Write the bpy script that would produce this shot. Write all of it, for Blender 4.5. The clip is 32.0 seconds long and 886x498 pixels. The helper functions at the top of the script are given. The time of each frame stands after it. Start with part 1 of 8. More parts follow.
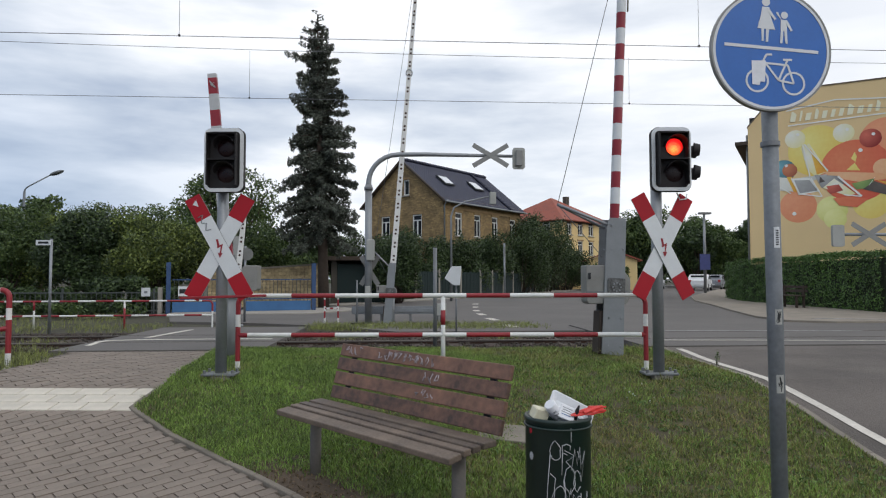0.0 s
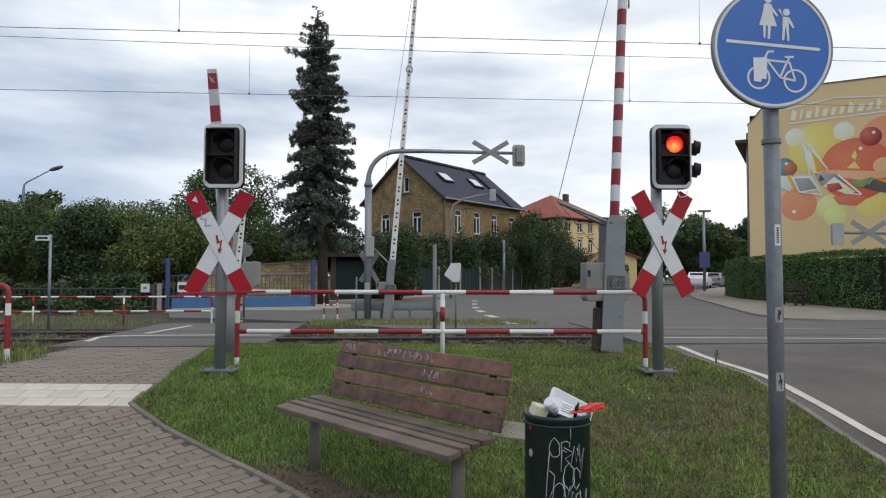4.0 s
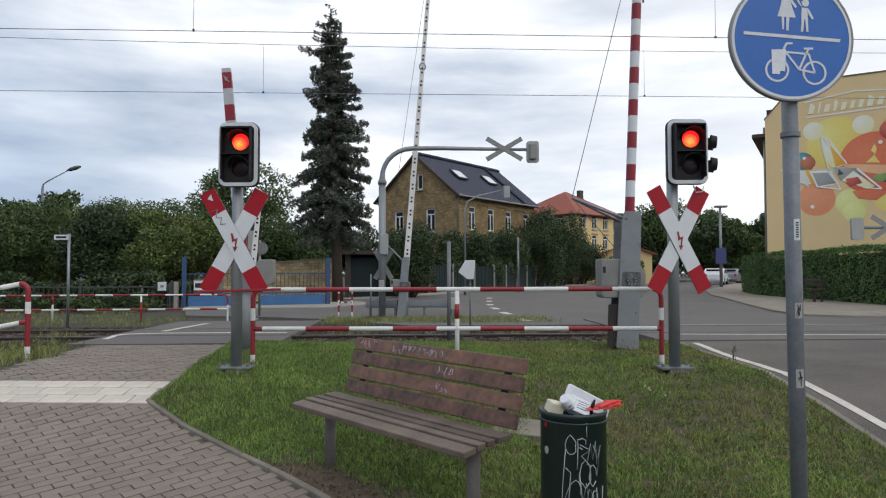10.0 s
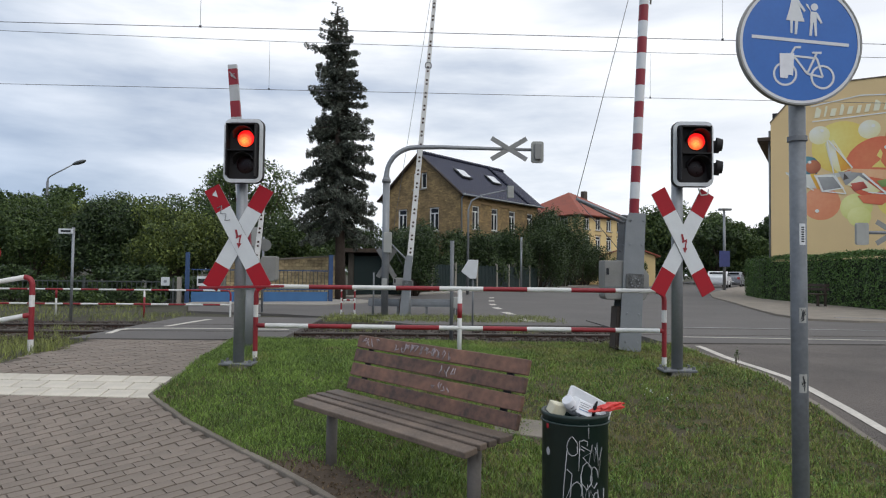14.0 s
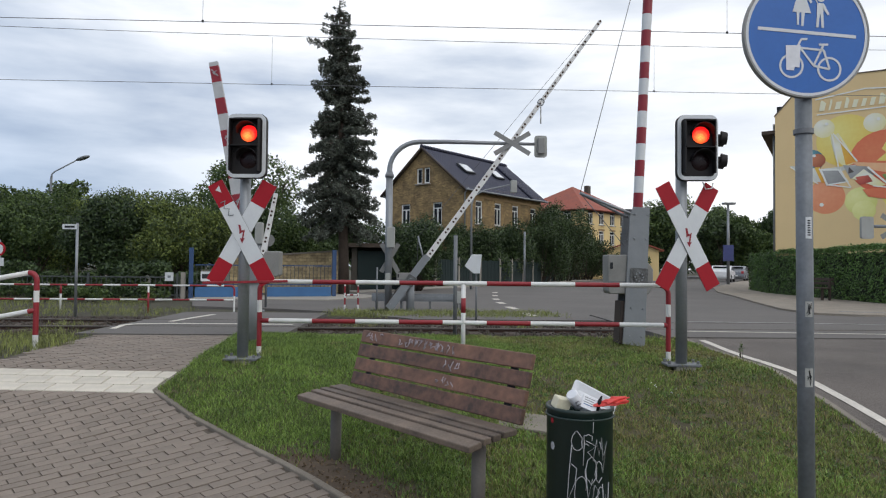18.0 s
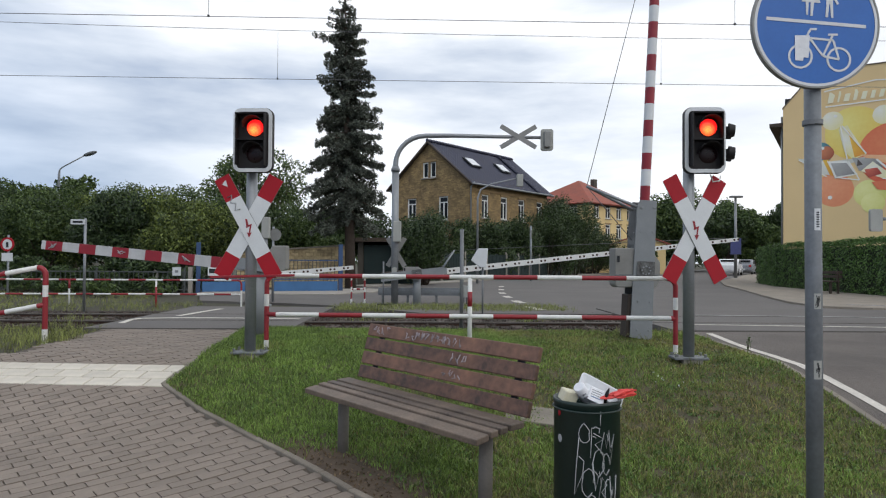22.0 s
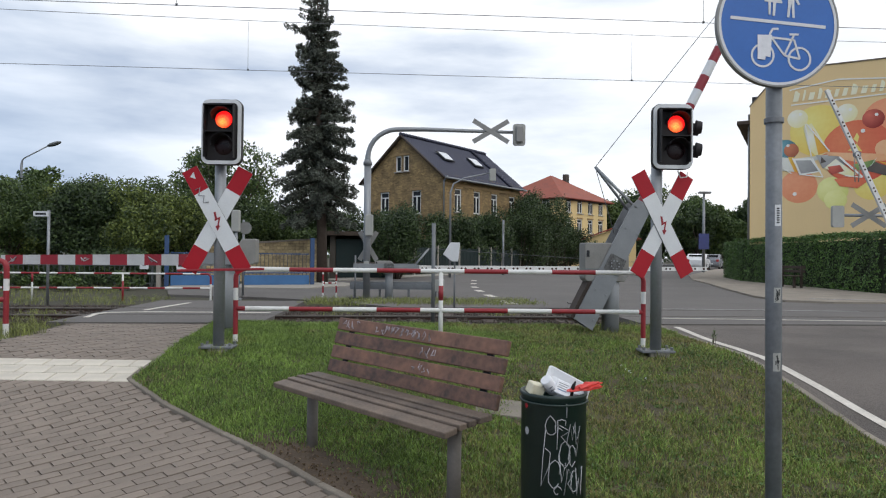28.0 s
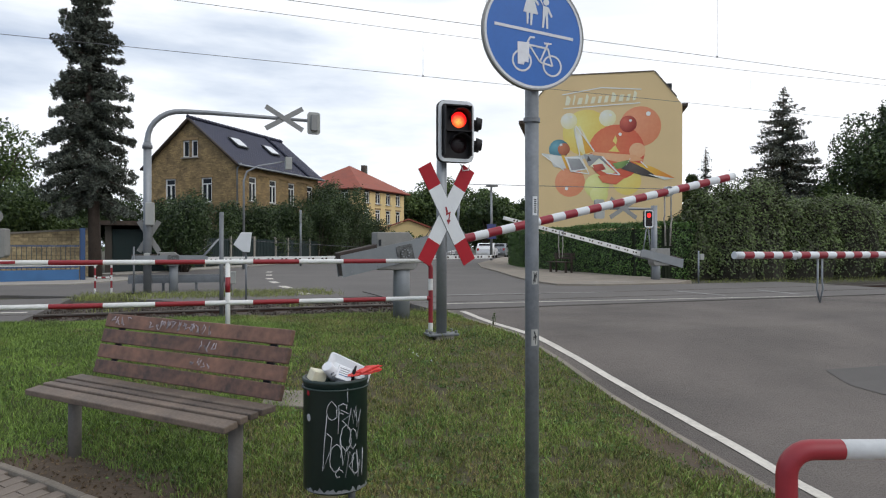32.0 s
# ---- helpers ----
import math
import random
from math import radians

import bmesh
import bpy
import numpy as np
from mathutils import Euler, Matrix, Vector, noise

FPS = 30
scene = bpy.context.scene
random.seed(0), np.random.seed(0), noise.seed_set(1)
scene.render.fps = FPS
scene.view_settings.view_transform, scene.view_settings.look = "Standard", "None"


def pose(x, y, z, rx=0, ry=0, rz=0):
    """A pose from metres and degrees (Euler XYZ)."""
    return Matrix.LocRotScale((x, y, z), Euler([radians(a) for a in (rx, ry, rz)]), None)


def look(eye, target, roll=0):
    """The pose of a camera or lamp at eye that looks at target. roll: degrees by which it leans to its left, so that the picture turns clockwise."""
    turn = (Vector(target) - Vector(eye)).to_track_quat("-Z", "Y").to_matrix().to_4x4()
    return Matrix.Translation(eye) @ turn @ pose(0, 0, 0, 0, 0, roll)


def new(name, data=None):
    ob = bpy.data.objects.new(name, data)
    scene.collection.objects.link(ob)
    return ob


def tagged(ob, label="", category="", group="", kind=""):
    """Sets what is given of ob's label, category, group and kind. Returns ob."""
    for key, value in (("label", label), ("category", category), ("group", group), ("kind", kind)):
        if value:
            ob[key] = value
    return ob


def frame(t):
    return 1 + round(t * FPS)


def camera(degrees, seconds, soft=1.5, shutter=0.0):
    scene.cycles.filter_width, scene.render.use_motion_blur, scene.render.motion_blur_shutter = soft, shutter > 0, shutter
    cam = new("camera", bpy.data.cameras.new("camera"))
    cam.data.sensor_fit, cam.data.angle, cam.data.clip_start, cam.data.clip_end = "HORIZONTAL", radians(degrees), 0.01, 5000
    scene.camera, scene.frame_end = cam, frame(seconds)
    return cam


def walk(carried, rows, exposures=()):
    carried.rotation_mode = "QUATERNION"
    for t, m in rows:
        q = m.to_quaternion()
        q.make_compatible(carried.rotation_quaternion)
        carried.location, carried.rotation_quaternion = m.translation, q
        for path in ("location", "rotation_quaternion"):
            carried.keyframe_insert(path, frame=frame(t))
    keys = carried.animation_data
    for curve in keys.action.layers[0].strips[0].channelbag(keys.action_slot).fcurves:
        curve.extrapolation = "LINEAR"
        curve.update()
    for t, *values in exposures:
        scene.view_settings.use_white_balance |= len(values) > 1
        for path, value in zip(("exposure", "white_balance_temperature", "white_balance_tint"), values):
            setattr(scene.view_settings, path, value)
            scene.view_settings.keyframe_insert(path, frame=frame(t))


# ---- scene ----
# camera: a hand-held look over the crossing that pans to the right at the end
cam = camera(67.88, 32.0, 1.15)
PATH = [
    (0.0, pose(0.000, 0.000, 1.120, 92.63, 0.11, -0.00)),
    (0.5, pose(-0.001, -0.001, 1.118, 92.79, -0.03, 0.02)),
    (1.0, pose(-0.003, 0.004, 1.115, 92.77, -0.06, 0.08)),
    (1.5, pose(-0.005, -0.000, 1.118, 92.70, -0.15, 0.10)),
    (2.0, pose(0.000, 0.004, 1.114, 92.62, -0.15, 0.16)),
    (2.5, pose(0.001, 0.007, 1.115, 92.53, -0.16, 0.12)),
    (3.0, pose(-0.002, 0.004, 1.118, 92.39, -0.46, -0.02)),
    (3.5, pose(-0.002, 0.005, 1.119, 92.39, -0.30, -0.06)),
    (5.5, pose(-0.003, 0.012, 1.114, 92.21, 0.31, 0.19)),
    (6.0, pose(-0.003, 0.009, 1.115, 92.21, 0.36, 0.22)),
    (6.5, pose(-0.000, 0.012, 1.117, 92.23, 0.26, 0.36)),
    (7.0, pose(-0.004, 0.015, 1.116, 92.23, 0.21, 0.50)),
    (7.5, pose(-0.004, 0.019, 1.116, 92.17, 0.29, 0.65)),
    (8.0, pose(-0.006, 0.017, 1.115, 92.11, 0.26, 0.97)),
    (8.5, pose(-0.006, 0.019, 1.113, 92.08, 0.29, 1.20)),
    (9.0, pose(-0.004, 0.018, 1.115, 92.04, 0.34, 1.23)),
    (9.5, pose(-0.004, 0.015, 1.113, 92.10, 0.25, 1.18)),
    (10.0, pose(-0.004, 0.019, 1.115, 92.13, 0.15, 1.18)),
    (10.5, pose(-0.007, 0.019, 1.117, 92.17, 0.04, 1.19)),
    (11.0, pose(-0.008, 0.019, 1.118, 92.17, -0.27, 1.22)),
    (11.5, pose(-0.009, 0.018, 1.119, 92.18, -0.54, 1.26)),
    (12.0, pose(-0.008, 0.023, 1.115, 92.13, -0.64, 1.35)),
    (12.5, pose(-0.009, 0.022, 1.117, 92.04, -0.67, 1.34)),
    (13.0, pose(-0.009, 0.019, 1.115, 92.03, -0.62, 1.33)),
    (13.5, pose(-0.009, 0.018, 1.116, 92.03, -0.54, 1.39)),
    (14.0, pose(-0.011, 0.019, 1.118, 92.04, -0.67, 1.41)),
    (14.5, pose(-0.007, 0.021, 1.115, 92.01, -0.63, 1.50)),
    (16.5, pose(-0.009, 0.027, 1.112, 91.73, -0.54, 1.68)),
    (17.0, pose(-0.016, 0.023, 1.116, 91.68, -0.58, 1.71)),
    (17.5, pose(-0.014, 0.026, 1.117, 91.64, -0.65, 1.71)),
    (18.0, pose(-0.015, 0.030, 1.116, 91.59, -0.55, 1.69)),
    (18.5, pose(-0.012, 0.030, 1.112, 91.57, -0.50, 1.77)),
    (19.0, pose(-0.014, 0.029, 1.114, 91.49, -0.55, 1.80)),
    (19.5, pose(-0.013, 0.026, 1.113, 91.39, -0.46, 1.78)),
    (20.0, pose(-0.013, 0.025, 1.112, 91.32, -0.43, 1.80)),
    (20.5, pose(-0.016, 0.027, 1.111, 91.30, -0.52, 1.86)),
    (21.0, pose(-0.013, 0.033, 1.111, 91.30, -0.55, 2.03)),
    (21.5, pose(-0.017, 0.032, 1.114, 91.17, -0.46, 2.11)),
    (22.0, pose(-0.018, 0.031, 1.109, 91.09, -0.40, 2.23)),
    (22.5, pose(-0.016, 0.035, 1.111, 90.95, -0.38, 2.25)),
    (23.0, pose(-0.012, 0.033, 1.109, 90.86, -0.29, 2.22)),
    (23.5, pose(-0.016, 0.032, 1.110, 90.79, -0.22, 2.11)),
    (24.0, pose(-0.013, 0.032, 1.110, 90.75, -0.22, 2.10)),
    (24.5, pose(-0.013, 0.035, 1.107, 90.75, -0.16, 2.08)),
    (26.5, pose(-0.012, 0.034, 1.108, 90.51, -0.28, 1.51)),
    (27.0, pose(-0.011, 0.033, 1.109, 90.50, -0.38, 1.21)),
    (27.5, pose(-0.006, 0.032, 1.110, 90.51, -0.44, 0.85)),
    (28.0, pose(0.005, 0.026, 1.109, 90.59, -0.56, -0.11)),
    (28.5, pose(0.018, 0.016, 1.110, 90.67, -0.56, -2.15)),
    (29.0, pose(0.035, 0.006, 1.109, 90.74, -0.63, -5.09)),
    (29.5, pose(0.042, -0.007, 1.111, 90.78, -0.52, -7.27)),
    (30.0, pose(0.061, -0.008, 1.104, 90.84, -0.43, -9.11)),
    (30.5, pose(0.073, -0.014, 1.100, 90.81, -0.35, -11.19)),
    (31.0, pose(0.081, -0.020, 1.100, 90.55, -0.11, -13.62)),
    (31.5, pose(0.090, -0.024, 1.097, 90.17, -0.08, -15.77)),
    (32.0, pose(0.099, -0.031, 1.096, 89.85, -0.08, -17.39)),
]
walk(cam, PATH, exposures=((0, 0.03), (10, 0.04), (18, 0.09), (24, 0.14), (32, 0.19)))

# ---- light: bright overcast sky with loose cloud banks ----
world = bpy.data.worlds.new("overcast_sky")
scene.world = world
world.use_nodes = True
wn, wl = world.node_tree.nodes, world.node_tree.links
wn.clear()
w_out = wn.new("ShaderNodeOutputWorld")
w_bg = wn.new("ShaderNodeBackground")
w_sky = wn.new("ShaderNodeTexSky")
w_sky.sky_type = "NISHITA"
w_sky.sun_disc = False
w_sky.sun_elevation, w_sky.sun_rotation = radians(48), radians(120)
w_gain = wn.new("ShaderNodeMixRGB")
w_gain.blend_type, w_gain.inputs[0].default_value = "MULTIPLY", 1.0
w_gain.inputs[2].default_value = (0.095, 0.095, 0.095, 1)
wl.new(w_sky.outputs[0], w_gain.inputs[1])
w_tc = wn.new("ShaderNodeTexCoord")
w_map = wn.new("ShaderNodeMapping")
w_map.inputs["Scale"].default_value = (1.0, 1.0, 4.2)
wl.new(w_tc.outputs["Generated"], w_map.inputs[0])
w_n1 = wn.new("ShaderNodeTexNoise")
w_n1.inputs["Scale"].default_value, w_n1.inputs["Detail"].default_value, w_n1.inputs["Roughness"].default_value = 1.9, 8, 0.52
wl.new(w_map.outputs[0], w_n1.inputs["Vector"])
w_ramp = wn.new("ShaderNodeValToRGB")
w_ramp.color_ramp.elements[0].position, w_ramp.color_ramp.elements[0].color = 0.36, (0.50, 0.58, 0.72, 1)
w_ramp.color_ramp.elements[1].position, w_ramp.color_ramp.elements[1].color = 0.58, (1.12, 1.14, 1.18, 1)
mid = w_ramp.color_ramp.elements.new(0.47)
mid.color = (0.80, 0.86, 0.95, 1)
wl.new(w_n1.outputs[0], w_ramp.inputs[0])
w_mix = wn.new("ShaderNodeMixRGB")
w_mix.inputs[0].default_value = 0.88
wl.new(w_gain.outputs[0], w_mix.inputs[1])
wl.new(w_ramp.outputs[0], w_mix.inputs[2])
# the clouds thin out towards the sun's side
w_dir = wn.new("ShaderNodeVectorMath")
w_dir.operation = "DOT_PRODUCT"
w_dir.inputs[1].default_value = (0.86, 0.32, 0.25)
wl.new(w_tc.outputs["Generated"], w_dir.inputs[0])
w_side = wn.new("ShaderNodeMapRange")
w_side.inputs["From Min"].default_value, w_side.inputs["From Max"].default_value = 0.45, 1.0
w_side.inputs["To Min"].default_value, w_side.inputs["To Max"].default_value = 0.0, 1.0
wl.new(w_dir.outputs["Value"], w_side.inputs[0])
w_thin = wn.new("ShaderNodeMixRGB")
w_thin.inputs[2].default_value = (1.12, 1.13, 1.15, 1)
wl.new(w_side.outputs[0], w_thin.inputs[0])
wl.new(w_mix.outputs[0], w_thin.inputs[1])
# and thicken to grey away from it
w_side2 = wn.new("ShaderNodeMapRange")
w_side2.inputs["From Min"].default_value, w_side2.inputs["From Max"].default_value = 0.22, -0.2
w_low = wn.new("ShaderNodeVectorMath")
w_low.operation = "DOT_PRODUCT"
w_low.inputs[1].default_value = (0.8, 0.2, 1.2)
wl.new(w_tc.outputs["Generated"], w_low.inputs[0])
wl.new(w_low.outputs["Value"], w_side2.inputs[0])
w_thick = wn.new("ShaderNodeMixRGB")
w_thick.blend_type = "MULTIPLY"
w_thick.inputs[2].default_value = (0.50, 0.59, 0.72, 1)
wl.new(w_side2.outputs[0], w_thick.inputs[0])
wl.new(w_thin.outputs[0], w_thick.inputs[1])
wl.new(w_thick.outputs[0], w_bg.inputs[0])
w_bg.inputs[1].default_value = 1.0
wl.new(w_bg.outputs[0], w_out.inputs[0])

sun = new("sun", bpy.data.lights.new("sun", "SUN"))
sun.data.energy, sun.data.angle, sun.data.color = 0.6, radians(35), (1.0, 0.97, 0.92)
sun.matrix_world = look((12, -14, 22), (0, 8, 0))
scene.view_settings.exposure = 0.0


# ---- materials ----
def mat(name, col, rough=0.7, metal=0.0, var=0.25, scale=8.0, fine=60.0, bump=0.15, dist=0.004, dark=None, island=0.0, objrand=0.0, spec=0.5, emit=None, strength=0.0):
    """A surface with coarse stains and fine grain, both in metres."""
    m = bpy.data.materials.new(name)
    m.use_nodes = True
    n, l = m.node_tree.nodes, m.node_tree.links
    b = n["Principled BSDF"]
    b.inputs["Roughness"].default_value, b.inputs["Metallic"].default_value = rough, metal
    b.inputs["Specular IOR Level"].default_value = spec
    tc = n.new("ShaderNodeTexCoord")
    n1, n2 = n.new("ShaderNodeTexNoise"), n.new("ShaderNodeTexNoise")
    n1.inputs["Scale"].default_value, n1.inputs["Detail"].default_value = scale, 5
    n2.inputs["Scale"].default_value, n2.inputs["Detail"].default_value = fine, 4
    l.new(tc.outputs["Object"], n1.inputs["Vector"])
    l.new(tc.outputs["Object"], n2.inputs["Vector"])
    mixf = n.new("ShaderNodeMath")
    mixf.operation = "MULTIPLY_ADD"
    l.new(n2.outputs[0], mixf.inputs[0])
    mixf.inputs[1].default_value = 0.45
    add = n.new("ShaderNodeMath")
    add.operation = "MULTIPLY_ADD"
    l.new(n1.outputs[0], add.inputs[0])
    add.inputs[1].default_value, add.inputs[2].default_value = 0.75, -0.1
    l.new(add.outputs[0], mixf.inputs[2])
    fac = mixf.outputs[0]
    if island or objrand:
        src = n.new("ShaderNodeNewGeometry").outputs["Random Per Island"] if island else n.new("ShaderNodeObjectInfo").outputs["Random"]
        k = n.new("ShaderNodeMath")
        k.operation = "MULTIPLY_ADD"
        l.new(src, k.inputs[0])
        k.inputs[1].default_value = island or objrand
        sh = n.new("ShaderNodeMath")
        sh.operation = "SUBTRACT"
        l.new(fac, sh.inputs[0])
        sh.inputs[1].default_value = (island or objrand) / 2
        l.new(sh.outputs[0], k.inputs[2])
        fac = k.outputs[0]
    ramp = n.new("ShaderNodeValToRGB")
    lo = dark or tuple(c * (1 - var) for c in col)
    hi = tuple(min(1, c * (1 + var * 0.6)) for c in col)
    ramp.color_ramp.elements[0].position, ramp.color_ramp.elements[0].color = 0.25, (*lo, 1)
    ramp.color_ramp.elements[1].position, ramp.color_ramp.elements[1].color = 0.8, (*hi, 1)
    l.new(fac, ramp.inputs[0])
    l.new(ramp.outputs[0], b.inputs["Base Color"])
    rr = n.new("ShaderNodeMapRange")
    rr.inputs["To Min"].default_value, rr.inputs["To Max"].default_value = max(0.02, rough - 0.12), min(1, rough + 0.12)
    l.new(n1.outputs[0], rr.inputs[0])
    l.new(rr.outputs[0], b.inputs["Roughness"])
    if bump:
        bp = n.new("ShaderNodeBump")
        bp.inputs["Strength"].default_value, bp.inputs["Distance"].default_value = bump, dist
        l.new(n2.outputs[0], bp.inputs["Height"])
        l.new(bp.outputs[0], b.inputs["Normal"])
    if emit:
        b.inputs["Emission Color"].default_value, b.inputs["Emission Strength"].default_value = (*emit, 1), strength
    return m


ASPHALT = mat("asphalt", (0.141, 0.122, 0.108), 0.9, var=0.55, scale=0.7, fine=60, bump=1.0, dist=0.016)
ASPHALT_FAR = mat("asphalt_far", (0.133, 0.122, 0.113), 0.9, var=0.35, scale=0.45, fine=40, bump=0.5, dist=0.008)
TAR = mat("tar_crack", (0.035, 0.032, 0.030), 0.9, var=0.3, scale=8, fine=90)
PATCH = mat("asphalt_patch", (0.098, 0.090, 0.084), 0.9, var=0.2, scale=2, fine=90, bump=0.5)
GRASS_SOIL = mat("grass_soil", (0.092, 0.080, 0.036), 1.0, var=0.5, scale=2.2, fine=30, bump=0.6, dist=0.02, dark=(0.050, 0.042, 0.026))
YARD_SOIL = mat("yard_soil", (0.060, 0.056, 0.030), 1.0, var=0.5, scale=1.2, fine=30, bump=0.6, dist=0.02, dark=(0.030, 0.027, 0.018))
DIRT = mat("dirt", (0.098, 0.070, 0.046), 1.0, var=0.5, scale=4, fine=50, bump=0.6, dist=0.01)
BLADE = mat("grass_blade", (0.240, 0.272, 0.072), 0.75, var=0.5, scale=1.6, fine=9, bump=0, island=0.6, dark=(0.082, 0.092, 0.030))
BLADE_LUSH = mat("lush_grass_blade", (0.196, 0.300, 0.056), 0.7, var=0.5, scale=1.6, fine=9, bump=0, island=0.6, dark=(0.064, 0.098, 0.022))
CLOVER = mat("clover_leaf", (0.105, 0.185, 0.045), 0.7, var=0.4, scale=2, fine=9, bump=0, island=0.5)
FOAM = mat("white_foam", (0.66, 0.68, 0.70), 0.5, var=0.12, scale=14, fine=70, bump=0.1)
BLADE_DRY = mat("grass_blade_dry", (0.29, 0.235, 0.095), 0.8, var=0.4, scale=2, fine=9, bump=0, island=0.5)
PAVER = mat("grey_paver", (0.238, 0.196, 0.160), 0.9, var=0.28, scale=3, fine=120, bump=0.45, objrand=0.2)
PAVER_FAR = mat("grey_paver_joined", (0.238, 0.196, 0.160), 0.9, var=0.28, scale=3, fine=120, bump=0.45, island=0.2)
JOINT = mat("joint_sand", (0.098, 0.080, 0.062), 1.0, var=0.3, scale=6, fine=90)
TACTILE = mat("white_slab", (0.60, 0.55, 0.465), 0.85, var=0.22, scale=5, fine=80, bump=0.25, objrand=0.2)
CONCRETE = mat("concrete", (0.33, 0.305, 0.265), 0.9, var=0.25, scale=2, fine=50, bump=0.3)
SLABS = mat("worn_pavement_slabs", (0.275, 0.238, 0.192), 0.9, var=0.35, scale=1.6, fine=30, bump=0.4)
EDGE_STONE = mat("path_edge_stone", (0.225, 0.195, 0.158), 0.9, var=0.35, scale=5, fine=60, bump=0.4, objrand=0.25)
KERB = mat("kerb_stone", (0.235, 0.207, 0.168), 0.9, var=0.3, scale=4, fine=60, bump=0.4, objrand=0.2)
WORNPAINT = mat("worn_road_paint", (0.34, 0.335, 0.325), 0.85, var=0.5, scale=3, fine=30, bump=0.3, dark=(0.16, 0.155, 0.15))
ROADPAINT = mat("road_paint", (0.64, 0.60, 0.53), 0.8, var=0.3, scale=5, fine=40, bump=0.2)
BALLAST = mat("ballast", (0.046, 0.034, 0.026), 1.0, var=0.5, scale=5, fine=25, bump=1.0, dist=0.05)
RAIL_RUST = mat("rusty_rail", (0.075, 0.042, 0.030), 0.75, 0.4, var=0.4, scale=12, fine=80)
RAIL_TOP = mat("polished_rail", (0.115, 0.098, 0.086), 0.6, 0.5, var=0.25)
GALV = mat("galvanised_steel", (0.28, 0.295, 0.31), 0.5, 0.55, var=0.2, scale=9, fine=60, bump=0.06)
GALV_DARK = mat("weathered_steel", (0.20, 0.21, 0.22), 0.6, 0.4, var=0.25, scale=9, fine=60, bump=0.08)
POST_GREY = mat("weathered_zinc_post", (0.19, 0.205, 0.22), 0.55, 0.35, var=0.35, scale=7, fine=45, bump=0.12)
WEIGHT_RUST = mat("rusty_counterweight", (0.060, 0.044, 0.036), 0.8, 0.1, var=0.4, scale=8, fine=50, bump=0.2)
HUB_WORN = mat("oily_worn_steel", (0.16, 0.165, 0.165), 0.5, 0.3, var=0.6, scale=16, fine=70, bump=0.3, dark=(0.03, 0.028, 0.026))
DRIVE_GREY = mat("dull_drive_grey", (0.255, 0.250, 0.235), 0.6, 0.05, var=0.25, scale=5, fine=60, bump=0.08)
GREY_PAINT = mat("grey_paint", (0.235, 0.25, 0.262), 0.5, 0.1, var=0.15, scale=5, fine=60, bump=0.05)
SUPPORT_CREAM = mat("dirty_cream_paint", (0.42, 0.39, 0.34), 0.6, var=0.4, scale=9, fine=50, bump=0.05, dark=(0.16, 0.14, 0.12))
BOX_GREY = mat("cabinet_grey", (0.36, 0.365, 0.34), 0.6, 0, var=0.15, scale=5, fine=60, bump=0.08)
WHITE = mat("white_paint", (0.76, 0.76, 0.74), 0.45, var=0.1, scale=6, fine=50, bump=0.03, dark=(0.62, 0.61, 0.58))
RED = mat("red_paint", (0.28, 0.018, 0.026), 0.45, var=0.2, scale=6, fine=50, bump=0.03)
SIGNRED = mat("reflective_red", (0.37, 0.012, 0.022), 0.5, spec=0.25, var=0.12, scale=5, fine=60, bump=0.02)
BOOM_RED = mat("faded_boom_red", (0.27, 0.013, 0.026), 0.45, var=0.2, scale=5, fine=60, bump=0.02)
SIGNWHITE = mat("reflective_white", (0.66, 0.68, 0.69), 0.4, var=0.1, scale=5, fine=60, bump=0.02)
BOARD_WHITE = mat("dull_board_white", (0.46, 0.47, 0.48), 0.5, var=0.2, scale=6, fine=60, bump=0.02)
SIGNBLUE = mat("reflective_blue", (0.018, 0.13, 0.46), 0.35, var=0.1, scale=7, fine=60, bump=0.02)
SIGNBACK = mat("aluminium_back", (0.27, 0.27, 0.26), 0.6, 0.4, var=0.15)
BLACK = mat("black_housing", (0.018, 0.016, 0.017), 0.6, spec=0.3, var=0.3, scale=6, fine=60, bump=0.05)
LENS_DARK = mat("dark_lens", (0.014, 0.005, 0.006), 0.3, spec=0.25, var=0.3, scale=20, fine=90, bump=0.1)


